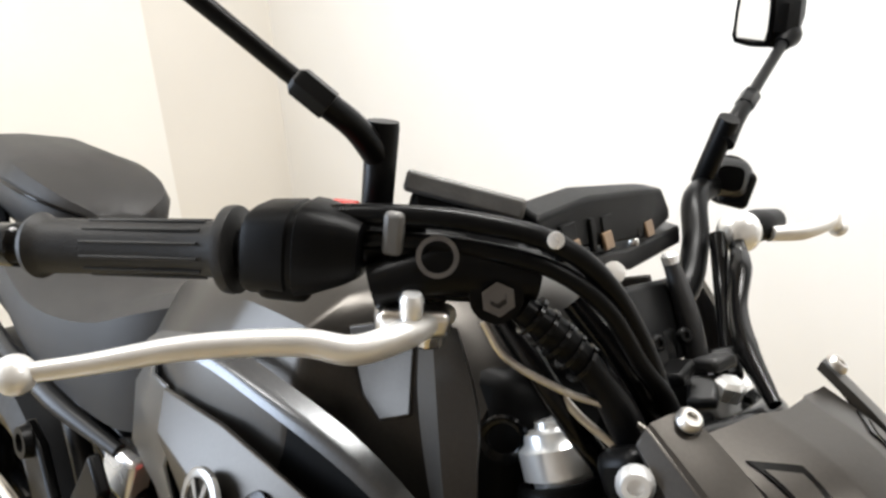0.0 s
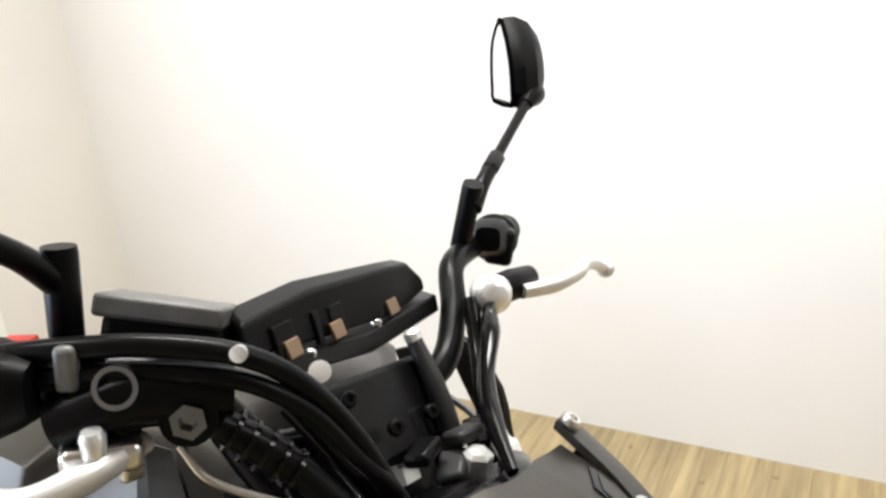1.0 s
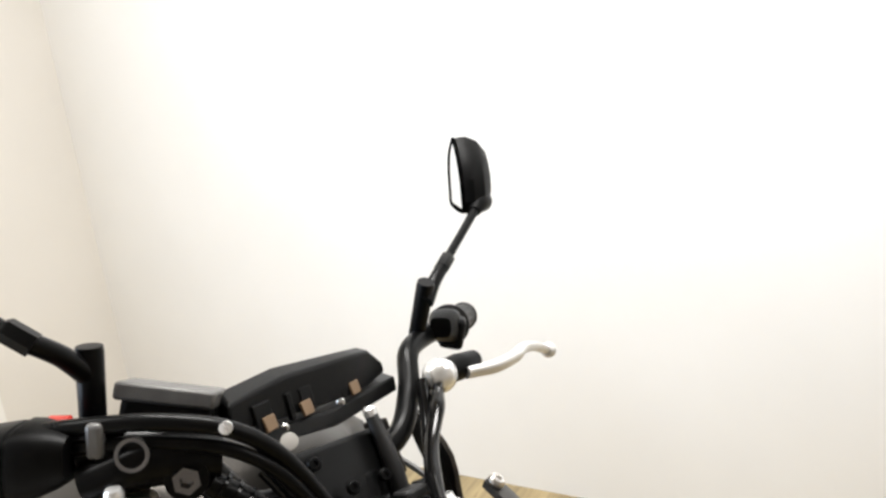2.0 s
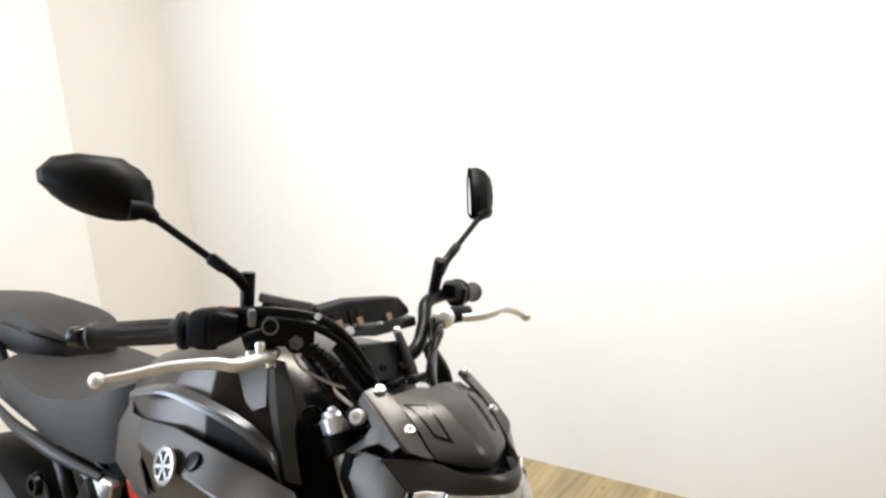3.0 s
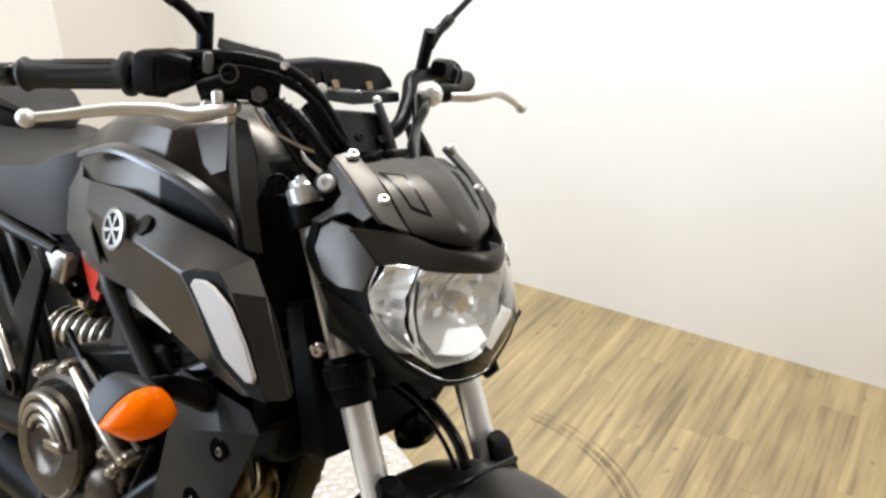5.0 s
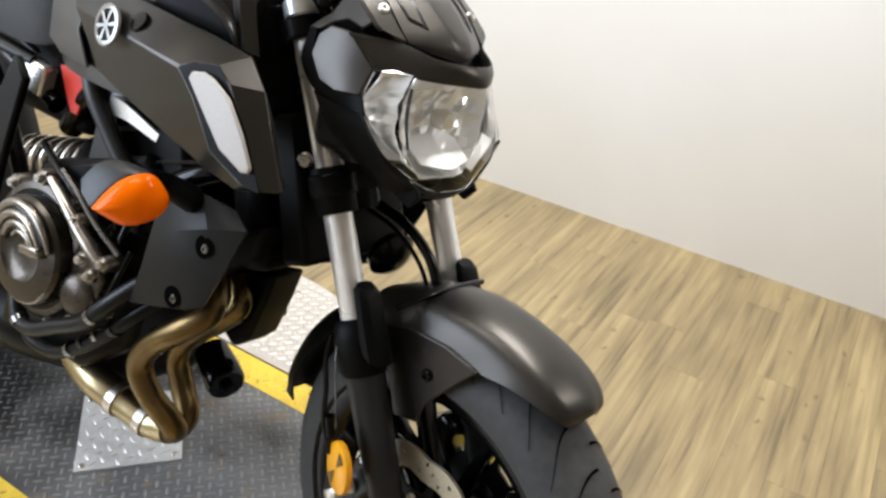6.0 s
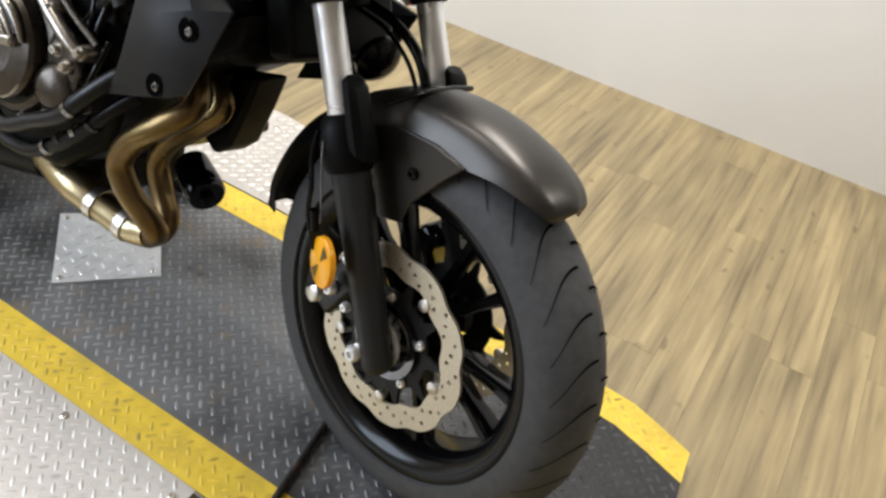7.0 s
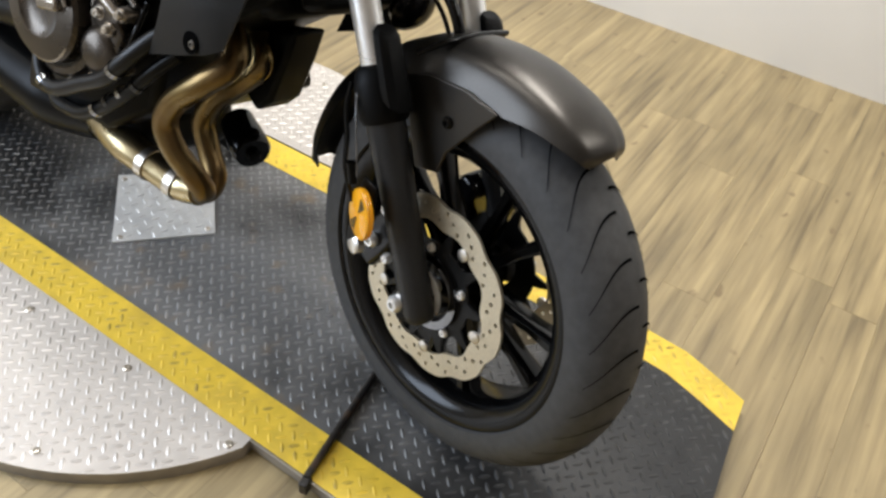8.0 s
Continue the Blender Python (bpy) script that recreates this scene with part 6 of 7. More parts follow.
def emblem(side):
    c, ax = Vector((-0.506, side * 0.2390, 0.874)), Vector((-0.10, side * 0.99, 0.14)).normalized()
    badge = B("round_badge", lathe([(0, 0.0), (0, 0.0270), (0.0035, 0.0270), (0.0045, 0.0255), (0.0045, 0.0205), (0.002, 0.0195), (0.002, 0.0)], c, ax, 40), BADGE_SILVER, "plain round silver badge")
    B("badge_field", lathe([(0, 0.0), (0, 0.0198), (0.0007, 0.0198), (0.0007, 0.0)], c + ax * 0.0022, ax, 32), GLOSS_BLACK, "", badge)
    u = ax.orthogonal().normalized()
    v = ax.cross(u)
    for k in range(3):
        a = radians(90 + 60 * k)
        d = u * math.cos(a) + v * math.sin(a)
        w = ax.cross(d)
        bm = bmesh.new()
        add_loft(bm, [[c + d * s * 0.0196 + w * t * ww + ax * h for t, h in ((-1, 0.003), (1, 0.003), (1, 0.0046), (-1, 0.0046))] for s, ww in ((-1, 0.0028), (-0.2, 0.0015), (0.2, 0.0015), (1, 0.0028))])
        B("badge_bar", bm, BADGE_SILVER, "", badge)


emblem(-1)
emblem(1)

# inner black structure between tank and fork
B("head_cover", loft([
    [(-0.440, -0.120, 0.80), (-0.440, -0.105, 0.985), (-0.440, 0.105, 0.985), (-0.440, 0.120, 0.80)],
    [(-0.370, -0.125, 0.79), (-0.375, -0.100, 0.990), (-0.375, 0.100, 0.990), (-0.370, 0.125, 0.79)],
    [(-0.325, -0.085, 0.79), (-0.350, -0.060, 0.960), (-0.350, 0.060, 0.960), (-0.325, 0.085, 0.79)]]), BLACK_PLASTIC, "black headstock cover", bevel=0.01)
B("cover_hole", lathe([(0, 0.010), (0.002, 0.012), (0.003, 0.016), (0, 0.017)], (-0.362, -0.112, 0.955), (0.5, -0.85, 0), 24, True), GLOSS_BLACK)
B("head_pipe", tube([(-0.25, 0, 0.70), (-0.40, 0, 0.99)], 0.034, 24, 1), SATIN_BLACK, "black frame head pipe")
for side in (-1, 1):
    B("frame_spar", tube([(-0.33, side * 0.05, 0.84), (-0.45, side * 0.12, 0.80), (-0.58, side * 0.145, 0.765), (-0.68, side * 0.13, 0.74), (-0.78, side * 0.10, 0.66)], 0.020, 16), GLOSS_BLACK, "black tubular frame spar")
    B("frame_down_tube", tube([(-0.30, side * 0.05, 0.76), (-0.42, side * 0.13, 0.70), (-0.52, side * 0.145, 0.62), (-0.60, side * 0.15, 0.50)], 0.018, 16), GLOSS_BLACK, "black frame tube")
    B("frame_brace", tube([(-0.645, side * 0.165, 0.79), (-0.622, side * 0.168, 0.755), (-0.580, side * 0.165, 0.705), (-0.530, side * 0.160, 0.652), (-0.50, side * 0.155, 0.61)], [0.015, 0.016, 0.0135, 0.0125, 0.0125], 16), GREY_PLASTIC, "satin grey frame brace")
    B("frame_plate", slab([(-0.664, 0.575), (-0.640, 0.712), (-0.612, 0.736), (-0.560, 0.672), (-0.520, 0.632), (-0.520, 0.575)], side * 0.148 - 0.004, side * 0.148 + 0.004), GREY_PLASTIC, "dark grey frame side plate", bevel=0.004)
    B("tank_bracket", shell([
        [Vector((-0.628, side * 0.160, 0.760)), Vector((-0.560, side * 0.168, 0.762)), Vector((-0.486, side * 0.160, 0.738))],
        [Vector((-0.600, side * 0.160, 0.735)), Vector((-0.550, side * 0.166, 0.738)), Vector((-0.492, side * 0.160, 0.726))]], 0.004, 10, 2), ALUMINIUM, "bare metal tank bracket")

# radiator
rad = B("radiator", box((0.045, 0.22, 0.20), (-0.282, 0, 0.725), (0, -20, 0)), BLACK_PLASTIC, "black radiator behind the front wheel", bevel=0.008)
bm = bmesh.new()
for k in range(20):
    add_box(bm, (0.004, 0.20, 0.0022), (-0.259 + 0.0036 * (k - 10), 0, 0.725 + 0.0090 * (k - 10)), (0, -20, 0))
tagged(B("radiator_fin", bm, GLOSS_BLACK, "", rad, smooth=0), kind="stuff")
B("fan_shroud", box((0.06, 0.24, 0.17), (-0.345, 0, 0.675), (0, -20, 0)), BLACK_PLASTIC, "", rad, bevel=0.02, segments=3)
B("lower_apron", loft([
    [(-0.452, -0.150, 0.570), (-0.285, -0.140, 0.675), (-0.285, 0.100, 0.675), (-0.452, 0.110, 0.570)],
    [(-0.448, -0.140, 0.522), (-0.305, -0.125, 0.622), (-0.305, 0.085, 0.622), (-0.448, 0.090, 0.522)]]), BLACK_PLASTIC, "black radiator apron", bevel=0.006)
B("apron_tail", slab([(-0.452, 0.53), (-0.360, 0.556), (-0.372, 0.500), (-0.392, 0.430), (-0.420, 0.402), (-0.450, 0.42)], -0.02, 0.05), BLACK_PLASTIC, "black bracket below the radiator", bevel=0.008)
B("frame_bolt", bolt((-0.262, -0.112, 0.775), (0.4, -0.9, 0), 0.010, 0.006), STEEL)
B("horn", lathe([(0, 0.0), (0, 0.035), (0.012, 0.038), (0.02, 0.03), (0.03, 0.012), (0.03, 0)], (-0.225, 0.06, 0.640), (0.9, -0.2, -0.3), 28), GLOSS_BLACK, "black horn")

# ---------------------------------------------------------------- engine
engine = B("engine", loft([
    [(-0.54, -0.12, 0.37), (-0.48, -0.130, 0.62), (-0.48, 0.10, 0.62), (-0.54, 0.10, 0.37)],
    [(-0.60, -0.165, 0.315), (-0.52, -0.150, 0.70), (-0.52, 0.150, 0.70), (-0.60, 0.165, 0.315)],
    [(-0.80, -0.180, 0.31), (-0.74, -0.165, 0.62), (-0.74, 0.165, 0.62), (-0.80, 0.180, 0.31)],
    [(-0.88, -0.12, 0.36), (-0.84, -0.13, 0.54), (-0.84, 0.13, 0.54), (-0.88, 0.12, 0.36)]]), SATIN_BLACK, "black parallel twin engine block", bevel=0.012)
cov = Vector((-0.688, -0.176, 0.492))
CAX = (0.05, -1, 0.06)
cover = B("clutch_cover", lathe([(0, 0.112), (0.016, 0.110), (0.022, 0.104), (0.024, 0.094), (0.010, 0.092), (0.010, 0.086), (0.040, 0.085), (0.046, 0.080), (0.048, 0.070), (0.050, 0.048), (0.046, 0.044), (0.041, 0.030), (0.040, 0.0)], cov, CAX, 64), ENGINE_GREY, "bronze grey clutch cover", engine, smooth=32)
# solid black ring in the groove, painting the shade of the gap
B("cover_gap_shade", lathe([(0.008, 0.0865), (0.008, 0.0935), (0.0225, 0.0932), (0.0225, 0.0868)], cov, CAX, 56, True), GLOSS_BLACK, "black ring for the shade in the gap round the cover", engine)
# stepped curved ribs that fan over the upper half
for a0, a1, r, h, w in ((18, 176, 0.076, 0.047, 0.0070), (20, 170, 0.060, 0.051, 0.0065), (24, 164, 0.045, 0.050, 0.0060), (34, 150, 0.031, 0.046, 0.0050), (200, 330, 0.080, 0.044, 0.0040)):
    pts = [tuple(cov + Vector((r * math.cos(radians(a0 + (a1 - a0) * k / 12)), -h, r * math.sin(radians(a0 + (a1 - a0) * k / 12))))) for k in range(13)]
    B("cover_rib", tube(pts, [w * (0.45 + 0.55 * math.sin(math.pi * k / 12) ** 0.5) for k in range(13)], 12, 2), ENGINE_RIB, "bright stepped cover rib", engine)
# black tubes between the ribs stand in for the shade there
for k in range(3):
    a0, r = 28, 0.0685 - 0.0155 * k
    pts = [tuple(cov + Vector((r * math.cos(radians(a0 + 140 * j / 12)), -0.0495, r * math.sin(radians(a0 + 140 * j / 12))))) for j in range(13)]
    B("rib_shade", tube(pts, 0.0022, 8, 2), GLOSS_BLACK, "", engine)
for k in range(9):
    a = radians(40 * k + 14)
    p = cov + Vector((0.114 * math.cos(a), -0.004, 0.114 * math.sin(a)))
    boss = B("bolt_boss", lathe([(-0.010, 0.014), (0.012, 0.0130), (0.015, 0.0115), (0.015, 0.0)], tuple(p), CAX, 20), ENGINE_RIB, "", engine)
    B("cover_bolt", bolt(tuple(p + Vector((0, -0.015, 0))), CAX, 0.0078, 0.008), STEEL, "", boss)
# finger tab across the middle and the bright flange beside the cover
B("cap_tab", box((0.050, 0.016, 0.017), (-0.652, -0.226, 0.508), (0, -12, 0)), ENGINE_RIB, "raised bright tab", engine, bevel=0.004)
B("cover_flange", tube([(-0.672, -0.192, 0.612), (-0.628, -0.196, 0.592), (-0.585, -0.198, 0.566), (-0.550, -0.198, 0.546), (-0.520, -0.196, 0.530)], [0.008, 0.010, 0.011, 0.011, 0.008], 14, 4), ENGINE_RIB, "bright cast flange", engine)
B("side_rib", tube([(-0.655, -0.186, 0.632), (-0.610, -0.188, 0.612), (-0.560, -0.188, 0.580), (-0.505, -0.184, 0.552)], 0.0050, 10, 4), ENGINE_GREY, "", engine)
B("water_pump", lathe([(0, 0.040), (0.018, 0.039), (0.028, 0.032), (0.033, 0.022), (0.034, 0.0)], (-0.574, -0.176, 0.462), (0.2, -1, 0.05), 36), ENGINE_GREY, "bronze grey pump cover", engine)
B("crank_cover", slab([(-0.585, 0.560), (-0.545, 0.535), (-0.522, 0.500), (-0.540, 0.455), (-0.585, 0.425), (-0.63, 0.41), (-0.61, 0.50)], -0.194, -0.16), ENGINE_GREY, "", engine, bevel=0.008, segments=3)
for p in ((-0.592, 0.574), (-0.519, 0.536), (-0.532, 0.452), (-0.585, 0.415), (-0.547, 0.506)):
    boss = B("bolt_boss", lathe([(-0.02, 0.013), (0.006, 0.0120), (0.009, 0.010), (0.009, 0.0)], (p[0], -0.192, p[1]), (0, -1, 0), 18), ENGINE_RIB, "", engine)
    B("cover_bolt", bolt((p[0], -0.201, p[1]), (0, -1, 0), 0.0070, 0.007), STEEL, "", boss)
B("cylinder", box((0.17, 0.26, 0.20), (-0.53, 0, 0.635), (0, -18, 0)), SATIN_BLACK, "black finned cylinder block", engine, bevel=0.01)
bm = bmesh.new()
for k in range(7):
    add_box(bm, (0.185, 0.275, 0.005), (-0.55 + 0.007 * k, 0, 0.565 + 0.021 * k), (0, -18, 0))
tagged(B("cylinder_fin", bm, GLOSS_BLACK, "", engine, smooth=0), kind="stuff")
B("exhaust_port", lathe([(0, 0.014), (0.004, 0.020), (0.010, 0.022), (0.010, 0.016), (-0.02, 0.012), (-0.02, 0)], (-0.556, -0.160, 0.532), (0.35, -0.93, 0), 26), BLACK_PLASTIC, "black hose stub", engine)
# coolant pipes
B("coolant_pipe", tube([(-0.75, -0.17, 0.435), (-0.727, -0.198, 0.398), (-0.697, -0.208, 0.368), (-0.655, -0.210, 0.372), (-0.600, -0.208, 0.402), (-0.542, -0.206, 0.434), (-0.510, -0.204, 0.467), (-0.482, -0.194, 0.500), (-0.452, -0.174, 0.533), (-0.40, -0.14, 0.565)], 0.0125, 18), RUBBER_HOSE, "black rubber coolant hose")
for p, d in (((-0.697, -0.208, 0.368), (0.8, 0, -0.4)), ((-0.520, -0.2048, 0.456), (0.68, 0, 0.70))):
    B("hose_clamp", lathe([(-0.005, 0.0128), (-0.005, 0.0142), (0.005, 0.0142), (0.005, 0.0128)], p, d, 24, True), DARK_CHROME)
B("coolant_pipe", tube([(-0.78, -0.14, 0.325), (-0.721, -0.178, 0.324), (-0.670, -0.185, 0.326), (-0.616, -0.186, 0.343), (-0.537, -0.184, 0.400), (-0.476, -0.178, 0.464), (-0.44, -0.16, 0.505)], 0.0105, 16), SATIN_BLACK, "black lower coolant hose")
for k in range(4):
    p = Vector((-0.590, -0.186, 0.361)).lerp(Vector((-0.500, -0.181, 0.438)), k / 3)
    B("hose_fitting", lathe([(-0.005, 0.0108), (-0.005, 0.0128), (0.005, 0.0128), (0.005, 0.0108)], p, (0.7, 0, 0.7), 18, True), GLOSS_BLACK if k % 2 else DARK_CHROME)
B("crankcase", box((0.24, 0.22, 0.10), (-0.72, 0.0, 0.285)), SATIN_BLACK, "black engine sump", engine, bevel=0.03, segments=4)
filt = B("oil_filter", lathe([(-0.05, 0.0), (-0.05, 0.030), (0.0, 0.034), (0.028, 0.034), (0.034, 0.030), (0.034, 0.0)], (-0.485, 0.030, 0.310), (0.85, -0.3, -0.25), 32), GLOSS_BLACK, "black oil filter")
B("filter_plug", lathe([(0.034, 0.0), (0.034, 0.011), (0.044, 0.011), (0.046, 0.0)], (-0.485, 0.030, 0.310), (0.85, -0.3, -0.25), 6), SATIN_BLACK, "", filt)
B("oil_cooler", box((0.05, 0.08, 0.09), (-0.49, 0.10, 0.44), (0, -25, 0)), SATIN_BLACK, "black oil cooler", bevel=0.012, segments=3)

# exhaust
B("exhaust_header", tube([(-0.42, -0.095, 0.57), (-0.368, -0.125, 0.520), (-0.392, -0.148, 0.482), (-0.445, -0.155, 0.432), (-0.470, -0.152, 0.385), (-0.452, -0.145, 0.345), (-0.425, -0.128, 0.310), (-0.425, -0.105, 0.275), (-0.475, -0.085, 0.245)], 0.0195, 22), HEADER, "heat-tinted gold exhaust header pipe")
B("exhaust_header", tube([(-0.420, -0.030, 0.530), (-0.398, -0.042, 0.495), (-0.415, -0.050, 0.465), (-0.470, -0.060, 0.410), (-0.490, -0.062, 0.360), (-0.470, -0.062, 0.315), (-0.444, -0.068, 0.282), (-0.455, -0.075, 0.250), (-0.50, -0.078, 0.235)], 0.0195, 22), HEADER, "heat-tinted gold exhaust header pipe")
B("exhaust_collector", tube([(-0.445, -0.095, 0.262), (-0.490, -0.095, 0.250), (-0.545, -0.105, 0.258), (-0.610, -0.115, 0.272), (-0.680, -0.105, 0.27), (-0.78, -0.06, 0.25)], [0.024, 0.026, 0.026, 0.030, 0.026, 0.03], 24), HEADER_PALE, "gold exhaust collector pipe")
for p in ((-0.500, -0.096, 0.251), (-0.560, -0.108, 0.261)):
    B("pipe_band", lathe([(-0.008, 0.0265), (-0.008, 0.0295), (0.008, 0.0295), (0.008, 0.0265)], p, (1, 0.1, -0.1), 28, True), STEEL)
B("silencer", tube([(-0.78, -0.04, 0.24), (-0.90, -0.06, 0.24), (-1.05, -0.10, 0.28)], [0.05, 0.07, 0.06], 24), SATIN_BLACK, "black underslung silencer")

# ---------------------------------------------------------------- seat, tail and rear end
SEAT = []
for x, zt, w, zs, zb in ((-0.690, 0.972, 0.060, 0.955, 0.90), (-0.720, 0.962, 0.120, 0.940, 0.83), (-0.775, 0.940, 0.160, 0.915, 0.79), (-0.860, 0.908, 0.176, 0.880, 0.785), (-0.980, 0.885, 0.182, 0.860, 0.795), (-1.090, 0.884, 0.172, 0.862, 0.81), (-1.230, 0.893, 0.150, 0.872, 0.83)):
    half = [(0.0, zt), (w * 0.5, zt - 0.002), (w * 0.82, (zt * 2 + zs) / 3), (w, zs), (w * 1.03, (zs + zb) / 2), (w * 0.99, zb)]
    SEAT.append([Vector((x, -y, z)) for y, z in reversed(half)] + [Vector((x, y, z)) for y, z in half[1:]])
cols = [smooth_path([s[i] for s in SEAT], 4) for i in range(len(SEAT[0]))]
B("rider_seat", loft([[c[j] for c in cols] for j in range(len(cols[0]))]), SEAT_VINYL, "black vinyl rider seat", smooth=50)
SEAT = []
for x, zt, w, zs, zb in ((-1.165, 0.918, 0.050, 0.914, 0.888), (-1.190, 0.940, 0.084, 0.925, 0.880), (-1.240, 0.960, 0.104, 0.932, 0.874), (-1.330, 0.977, 0.110, 0.936, 0.874), (-1.430, 0.981, 0.102, 0.930, 0.880), (-1.530, 0.978, 0.105, 0.932, 0.895), (-1.640, 0.962, 0.075, 0.935, 0.91)):
    half = [(0.0, zt), (w * 0.6, zt - 0.004), (w * 0.88, (zt + zs) / 2 + 0.008), (w, zs), (w * 0.98, (zs + zb) / 2), (w * 0.80, zb)]
    SEAT.append([Vector((x, -y, z)) for y, z in reversed(half)] + [Vector((x, y, z)) for y, z in half[1:]])
cols = [smooth_path([s[i] for s in SEAT], 4) for i in range(len(SEAT[0]))]
pillion = B("pillion_seat", loft([[c[j] for c in cols] for j in range(len(cols[0]))]), SEAT_VINYL, "black vinyl pillion seat with a piped seam", smooth=50)
B("seam", tube([(-1.62, -0.082, 0.936), (-1.53, -0.107, 0.934), (-1.43, -0.104, 0.932), (-1.33, -0.111, 0.938), (-1.24, -0.105, 0.934), (-1.192, -0.085, 0.927), (-1.165, -0.050, 0.916)], 0.0028, 8), GLOSS_BLACK, "", pillion)
for side in (-1, 1):
    B("seat_edge", tube([(-1.20, side * 0.172, 0.805), (-1.08, side * 0.184, 0.789), (-0.98, side * 0.186, 0.782), (-0.90, side * 0.180, 0.772), (-0.80, side * 0.160, 0.758)], [0.006, 0.010, 0.012, 0.012, 0.008], 10), GREY_PLASTIC, "dark grey moulding below the seat")
    B("tail_panel", slab([(-0.80, 0.77), (-0.92, 0.775), (-1.10, 0.79), (-1.40, 0.84), (-1.52, 0.885), (-1.40, 0.88), (-1.15, 0.83), (-0.90, 0.80)], side * 0.150 - 0.008, side * 0.150 + 0.008), GREY_PLASTIC, "dark grey tail panel", bevel=0.004)
    B("subframe_tube", tube([(-0.76, side * 0.14, 0.70), (-0.95, side * 0.14, 0.76), (-1.20, side * 0.13, 0.83), (-1.42, side * 0.09, 0.90)], 0.0145, 14), GLOSS_BLACK, "black rear subframe tube")
    B("subframe_stay", tube([(-0.80, side * 0.15, 0.52), (-0.90, side * 0.145, 0.66), (-1.02, side * 0.14, 0.78)], 0.013, 14), GREY_PLASTIC, "grey subframe stay")
    peg = B("footpeg_plate", slab([(-0.79, 0.77), (-0.76, 0.74), (-0.80, 0.62), (-0.83, 0.50), (-0.88, 0.50), (-0.90, 0.60), (-0.97, 0.70), (-0.96, 0.735), (-0.92, 0.72), (-0.86, 0.65)], side * 0.190 - 0.007, side * 0.190 + 0.007), SATIN_BLACK, "black cast footpeg bracket", bevel=0.004)
    for p in ((-0.945, 0.715), (-0.885, 0.585), (-0.84, 0.525)):
        B("bracket_boss", lathe([(0, 0.010), (0.010, 0.011), (0.010, 0.018), (0, 0.020)], (p[0], side * 0.197, p[1]), (0, side, 0), 22, True), SATIN_BLACK, "", peg)
    B("footpeg", tube([(-0.875, side * 0.195, 0.57), (-0.885, side * 0.29, 0.575)], [0.011, 0.013], 14, 1), ALUMINIUM, "bare metal footpeg", peg)
    B("swingarm", tube([(-0.80, side * 0.11, 0.42), (-1.0, side * 0.12, 0.38), (-1.25, side * 0.125, 0.335), (-1.40, side * 0.125, 0.31)], [0.035, 0.032, 0.028, 0.03], 16, 4), SATIN_BLACK, "black rear swingarm")
B("heel_lever", tube([(-1.10, -0.205, 0.62), (-0.98, -0.215, 0.65), (-0.89, -0.212, 0.63), (-0.82, -0.21, 0.56)], 0.007, 12), STEEL, "bright rear brake pedal link")
B("battery_box", box((0.30, 0.24, 0.16), (-0.86, 0, 0.74)), BLACK_PLASTIC, "black battery box under the seat", bevel=0.02, segments=3)
B("side_clip", bolt((-0.690, -0.170, 0.805), (-0.2, -1, 0), 0.010, 0.006), POLISHED)
B("tank_mount", box((0.05, 0.03, 0.05), (-0.80, -0.15, 0.735), (0, 10, 8)), POLISHED, "bright bracket under the seat", bevel=0.006)
B("red_tag", slab([(-0.760, 0.765), (-0.708, 0.772), (-0.690, 0.740), (-0.705, 0.700), (-0.722, 0.700), (-0.738, 0.725)], -0.142, -0.136), RED, "red plastic tag beside the tank", bevel=0.002)
# rear shock
shock = B("rear_shock", tube([(-0.66, -0.02, 0.62), (-1.06, -0.01, 0.515)], 0.020, 20, 1), SATIN_BLACK, "black rear shock body")
coil = []
for k in range(141):
    f = k / 140
    o = Vector((-0.80, -0.02, 0.585)).lerp(Vector((-1.04, -0.01, 0.522)), f)
    a = 2 * math.pi * 7 * f
    coil.append(o + Vector((0.26, 0, 0.97)) * 0.040 * math.cos(a) + Vector((0, 1, 0)) * 0.040 * math.sin(a))
B("shock_spring", tube([tuple(p) for p in coil], 0.0078, 10, 1), STEEL, "bright coil spring", shock)
B("spring_cup", lathe([(0, 0.020), (0, 0.050), (0.010, 0.052), (0.05, 0.045), (0.07, 0.022)], (-0.805, -0.02, 0.583), (0.97, 0, 0.25), 28), BLACK_PLASTIC, "", shock)
for p, q in (((-0.60, -0.16, 0.60), (-0.72, -0.165, 0.62)), ((-0.52, -0.165, 0.60), (-0.56, -0.175, 0.46)), ((-0.50, -0.17, 0.56), (-0.545, -0.178, 0.44))):
    B("control_cable", tube([p, tuple(Vector(p).lerp(Vector(q), 0.5) + Vector((0.01, -0.01, 0.0))), q], 0.0045, 10), GLOSS_BLACK, "thin control cable")
B("wiring_loom", tube([(-0.60, -0.13, 0.66), (-0.55, -0.16, 0.60), (-0.56, -0.17, 0.555), (-0.63, -0.18, 0.60), (-0.75, -0.16, 0.64)], 0.006, 10), GLOSS_BLACK, "black wiring beside the engine")
# rear wheel
RW = (-1.405, 0.0, 0.312)
rwheel = B("rear_wheel", lathe([(-0.074, 0.190), (-0.078, 0.216), (-0.070, 0.218), (-0.06, 0.196), (0.06, 0.196), (0.070, 0.218), (0.078, 0.216), (0.074, 0.190), (0.05, 0.178), (-0.05, 0.178)], RW, Yv, 72, True), GLOSS_BLACK, "gloss black cast rear wheel")
prof = [(-0.074, 0.216)] + [(0.090 * math.sin(radians(a)), 0.232 + 0.082 * math.cos(radians(a))) for a in range(-90, 91, 10)] + [(0.074, 0.216)]
B("tyre", lathe(prof, RW, Yv, 96), RUBBER, "wide black rear tyre", rwheel)
bm = bmesh.new()
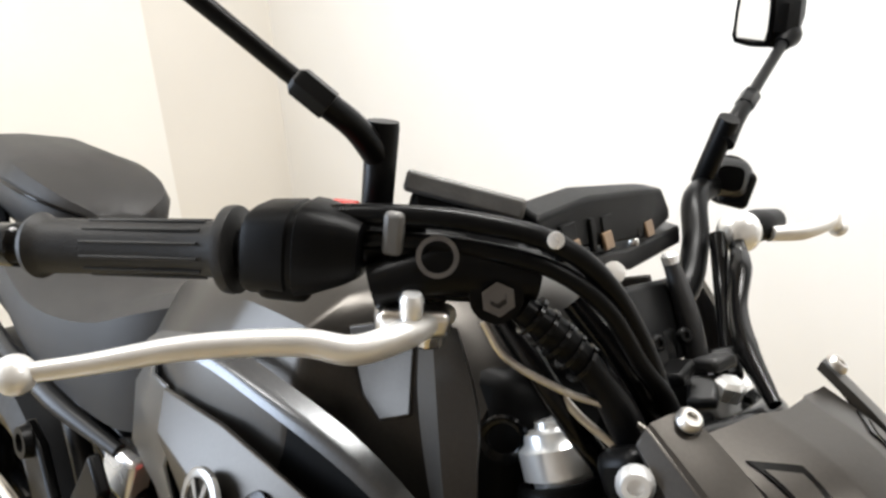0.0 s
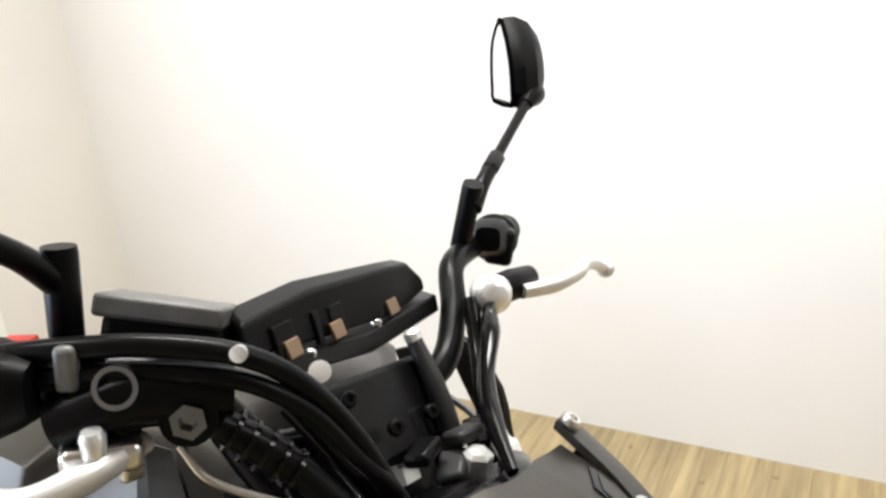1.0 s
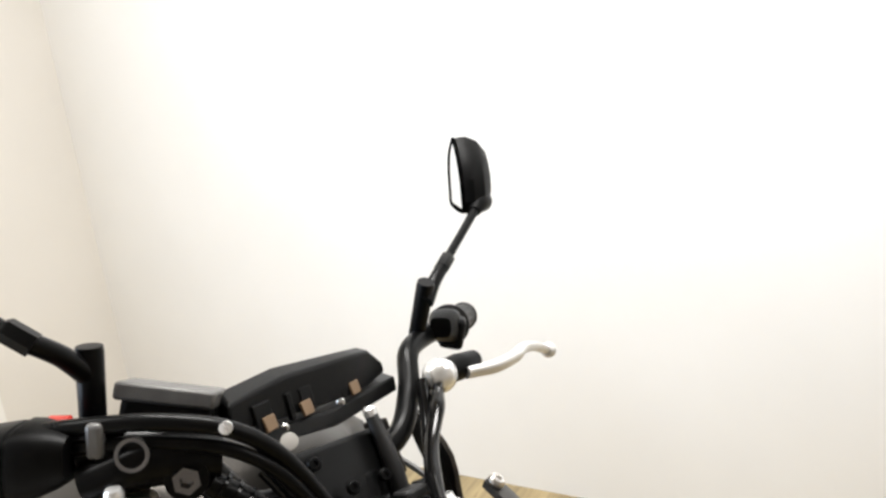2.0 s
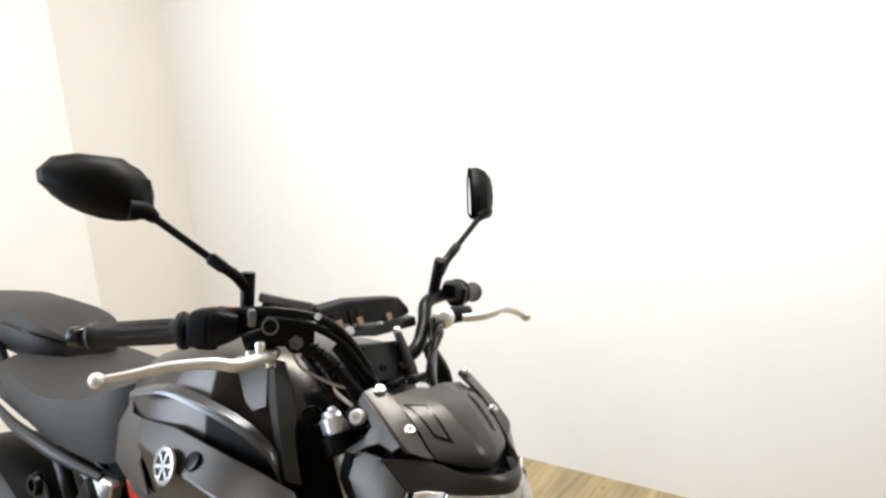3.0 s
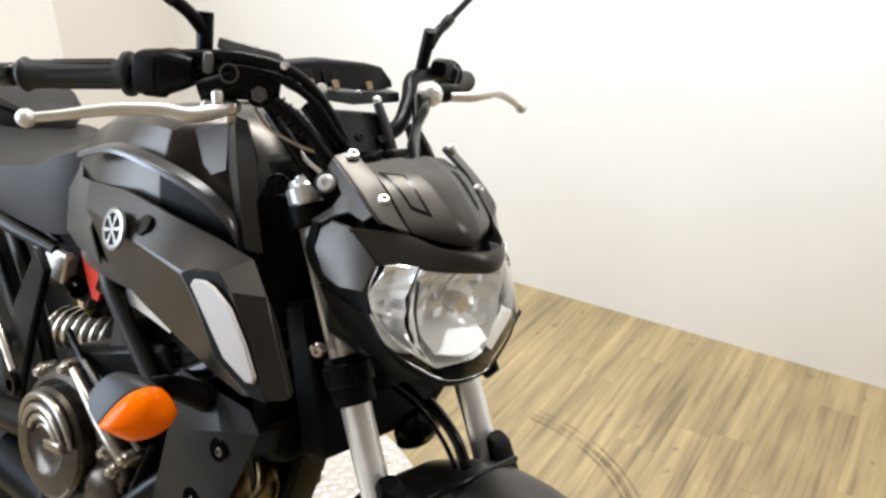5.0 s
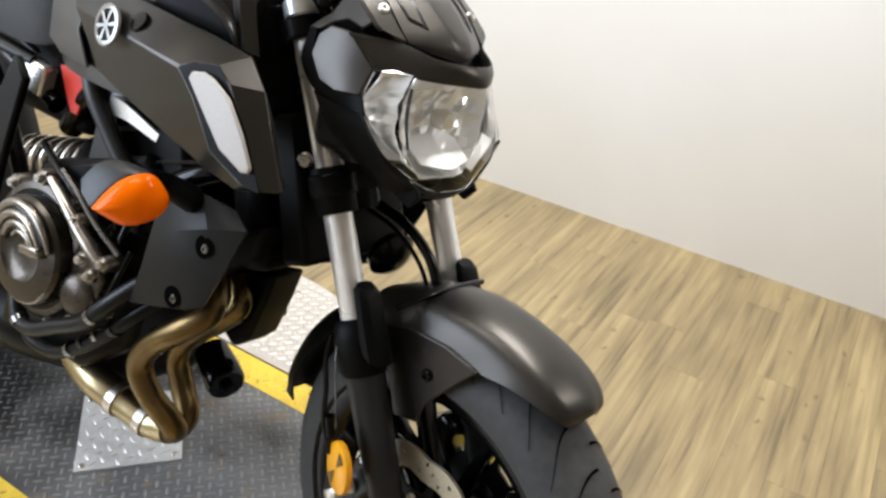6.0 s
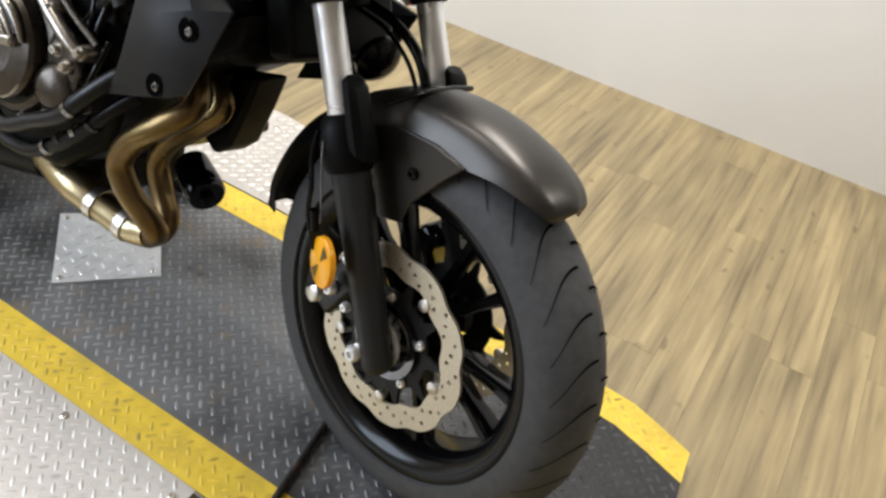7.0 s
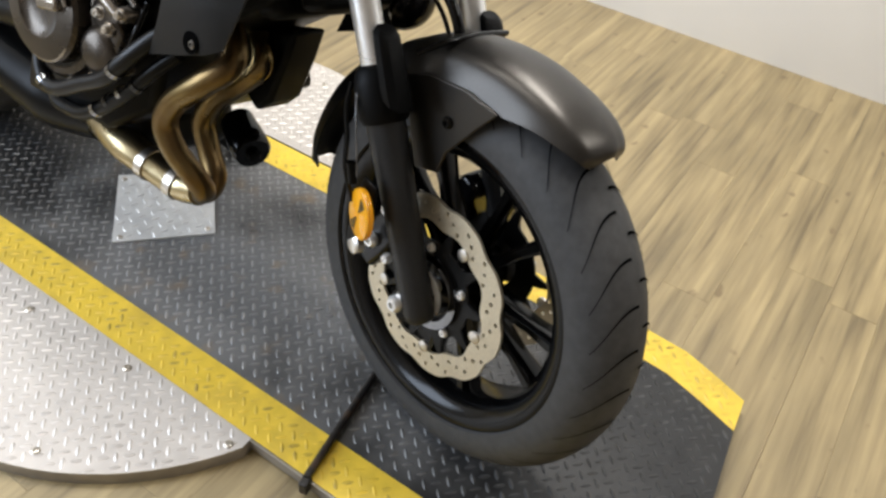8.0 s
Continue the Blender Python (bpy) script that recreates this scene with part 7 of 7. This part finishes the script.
add_lathe(bm, [(-0.08, 0), (-0.08, 0.04), (0.08, 0.04), (0.08, 0)], RW, Yv, 32)
for k in range(10):
    a = radians(36 * k)
    add_tube(bm, [(RW[0] + 0.03 * math.cos(a), 0, RW[2] + 0.03 * math.sin(a)), (RW[0] + 0.185 * math.cos(a), 0, RW[2] + 0.185 * math.sin(a))], [0.016, 0.012], 10, 1)
B("spokes", bm, GLOSS_BLACK, "", rwheel)
hug = []
for a, half in ((35, 0.08), (60, 0.095), (85, 0.098), (110, 0.095), (130, 0.08)):
    c, s = math.cos(radians(a)), math.sin(radians(a))
    hug.append([Vector((RW[0] + c * r, y * half, RW[2] + s * r)) for y, r in ((-1, 0.315), (-0.6, 0.338), (0, 0.345), (0.6, 0.338), (1, 0.315))])
B("rear_hugger", shell(hug, 0.003, 14, 4), BLACK_PLASTIC, "black rear wheel hugger")
B("side_stand", tube([(-0.78, 0.12, 0.30), (-0.80, 0.22, 0.16), (-0.81, 0.300, 0.092)], [0.014, 0.013, 0.016], 14, 3), SATIN_BLACK, "black side stand")
# ---------------------------------------------------------------- floor planks, last of all
def planks():
    rng = random.Random(7)
    width, length = 0.102, 0.92
    near, rest = {}, bmesh.new()
    cols = int((X1 - X0) / width) + 1
    for c in range(cols):
        x = X0 + (c + 0.5) * width
        y = Y0 - rng.random() * length
        while y < Y1:
            y0, y1 = max(y, Y0), min(y + length, Y1)
            if y1 - y0 > 0.002:
                size = (width - 0.0003, y1 - y0 - 0.0003, 0.006)
                if -1.7 < x < 2.6 and y1 > -1.6:
                    key = round(y1 - y0, 4)
                    if key not in near:
                        bm = bmesh.new()
                        add_box(bm, size)
                        top = [e for e in bm.edges if all(v.co.z > 0 for v in e.verts)]
                        bmesh.ops.bevel(bm, geom=top, offset=0.0003, segments=1, affect="EDGES")
                        me = bpy.data.meshes.new("plank")
                        bm.to_mesh(me)
                        bm.free()
                        me.materials.append(WOOD)
                        near[key] = me
                    ob = new("plank", near[key])
                    ob.location = (x, (y0 + y1) / 2, FLOOR_Z - 0.003)
                    ob.parent = floor
                else:
                    add_box(rest, size, (x, (y0 + y1) / 2, FLOOR_Z - 0.003))
            y += length
    part("far_planks", rest, WOOD, floor, kind="stuff", smooth=0)


planks()
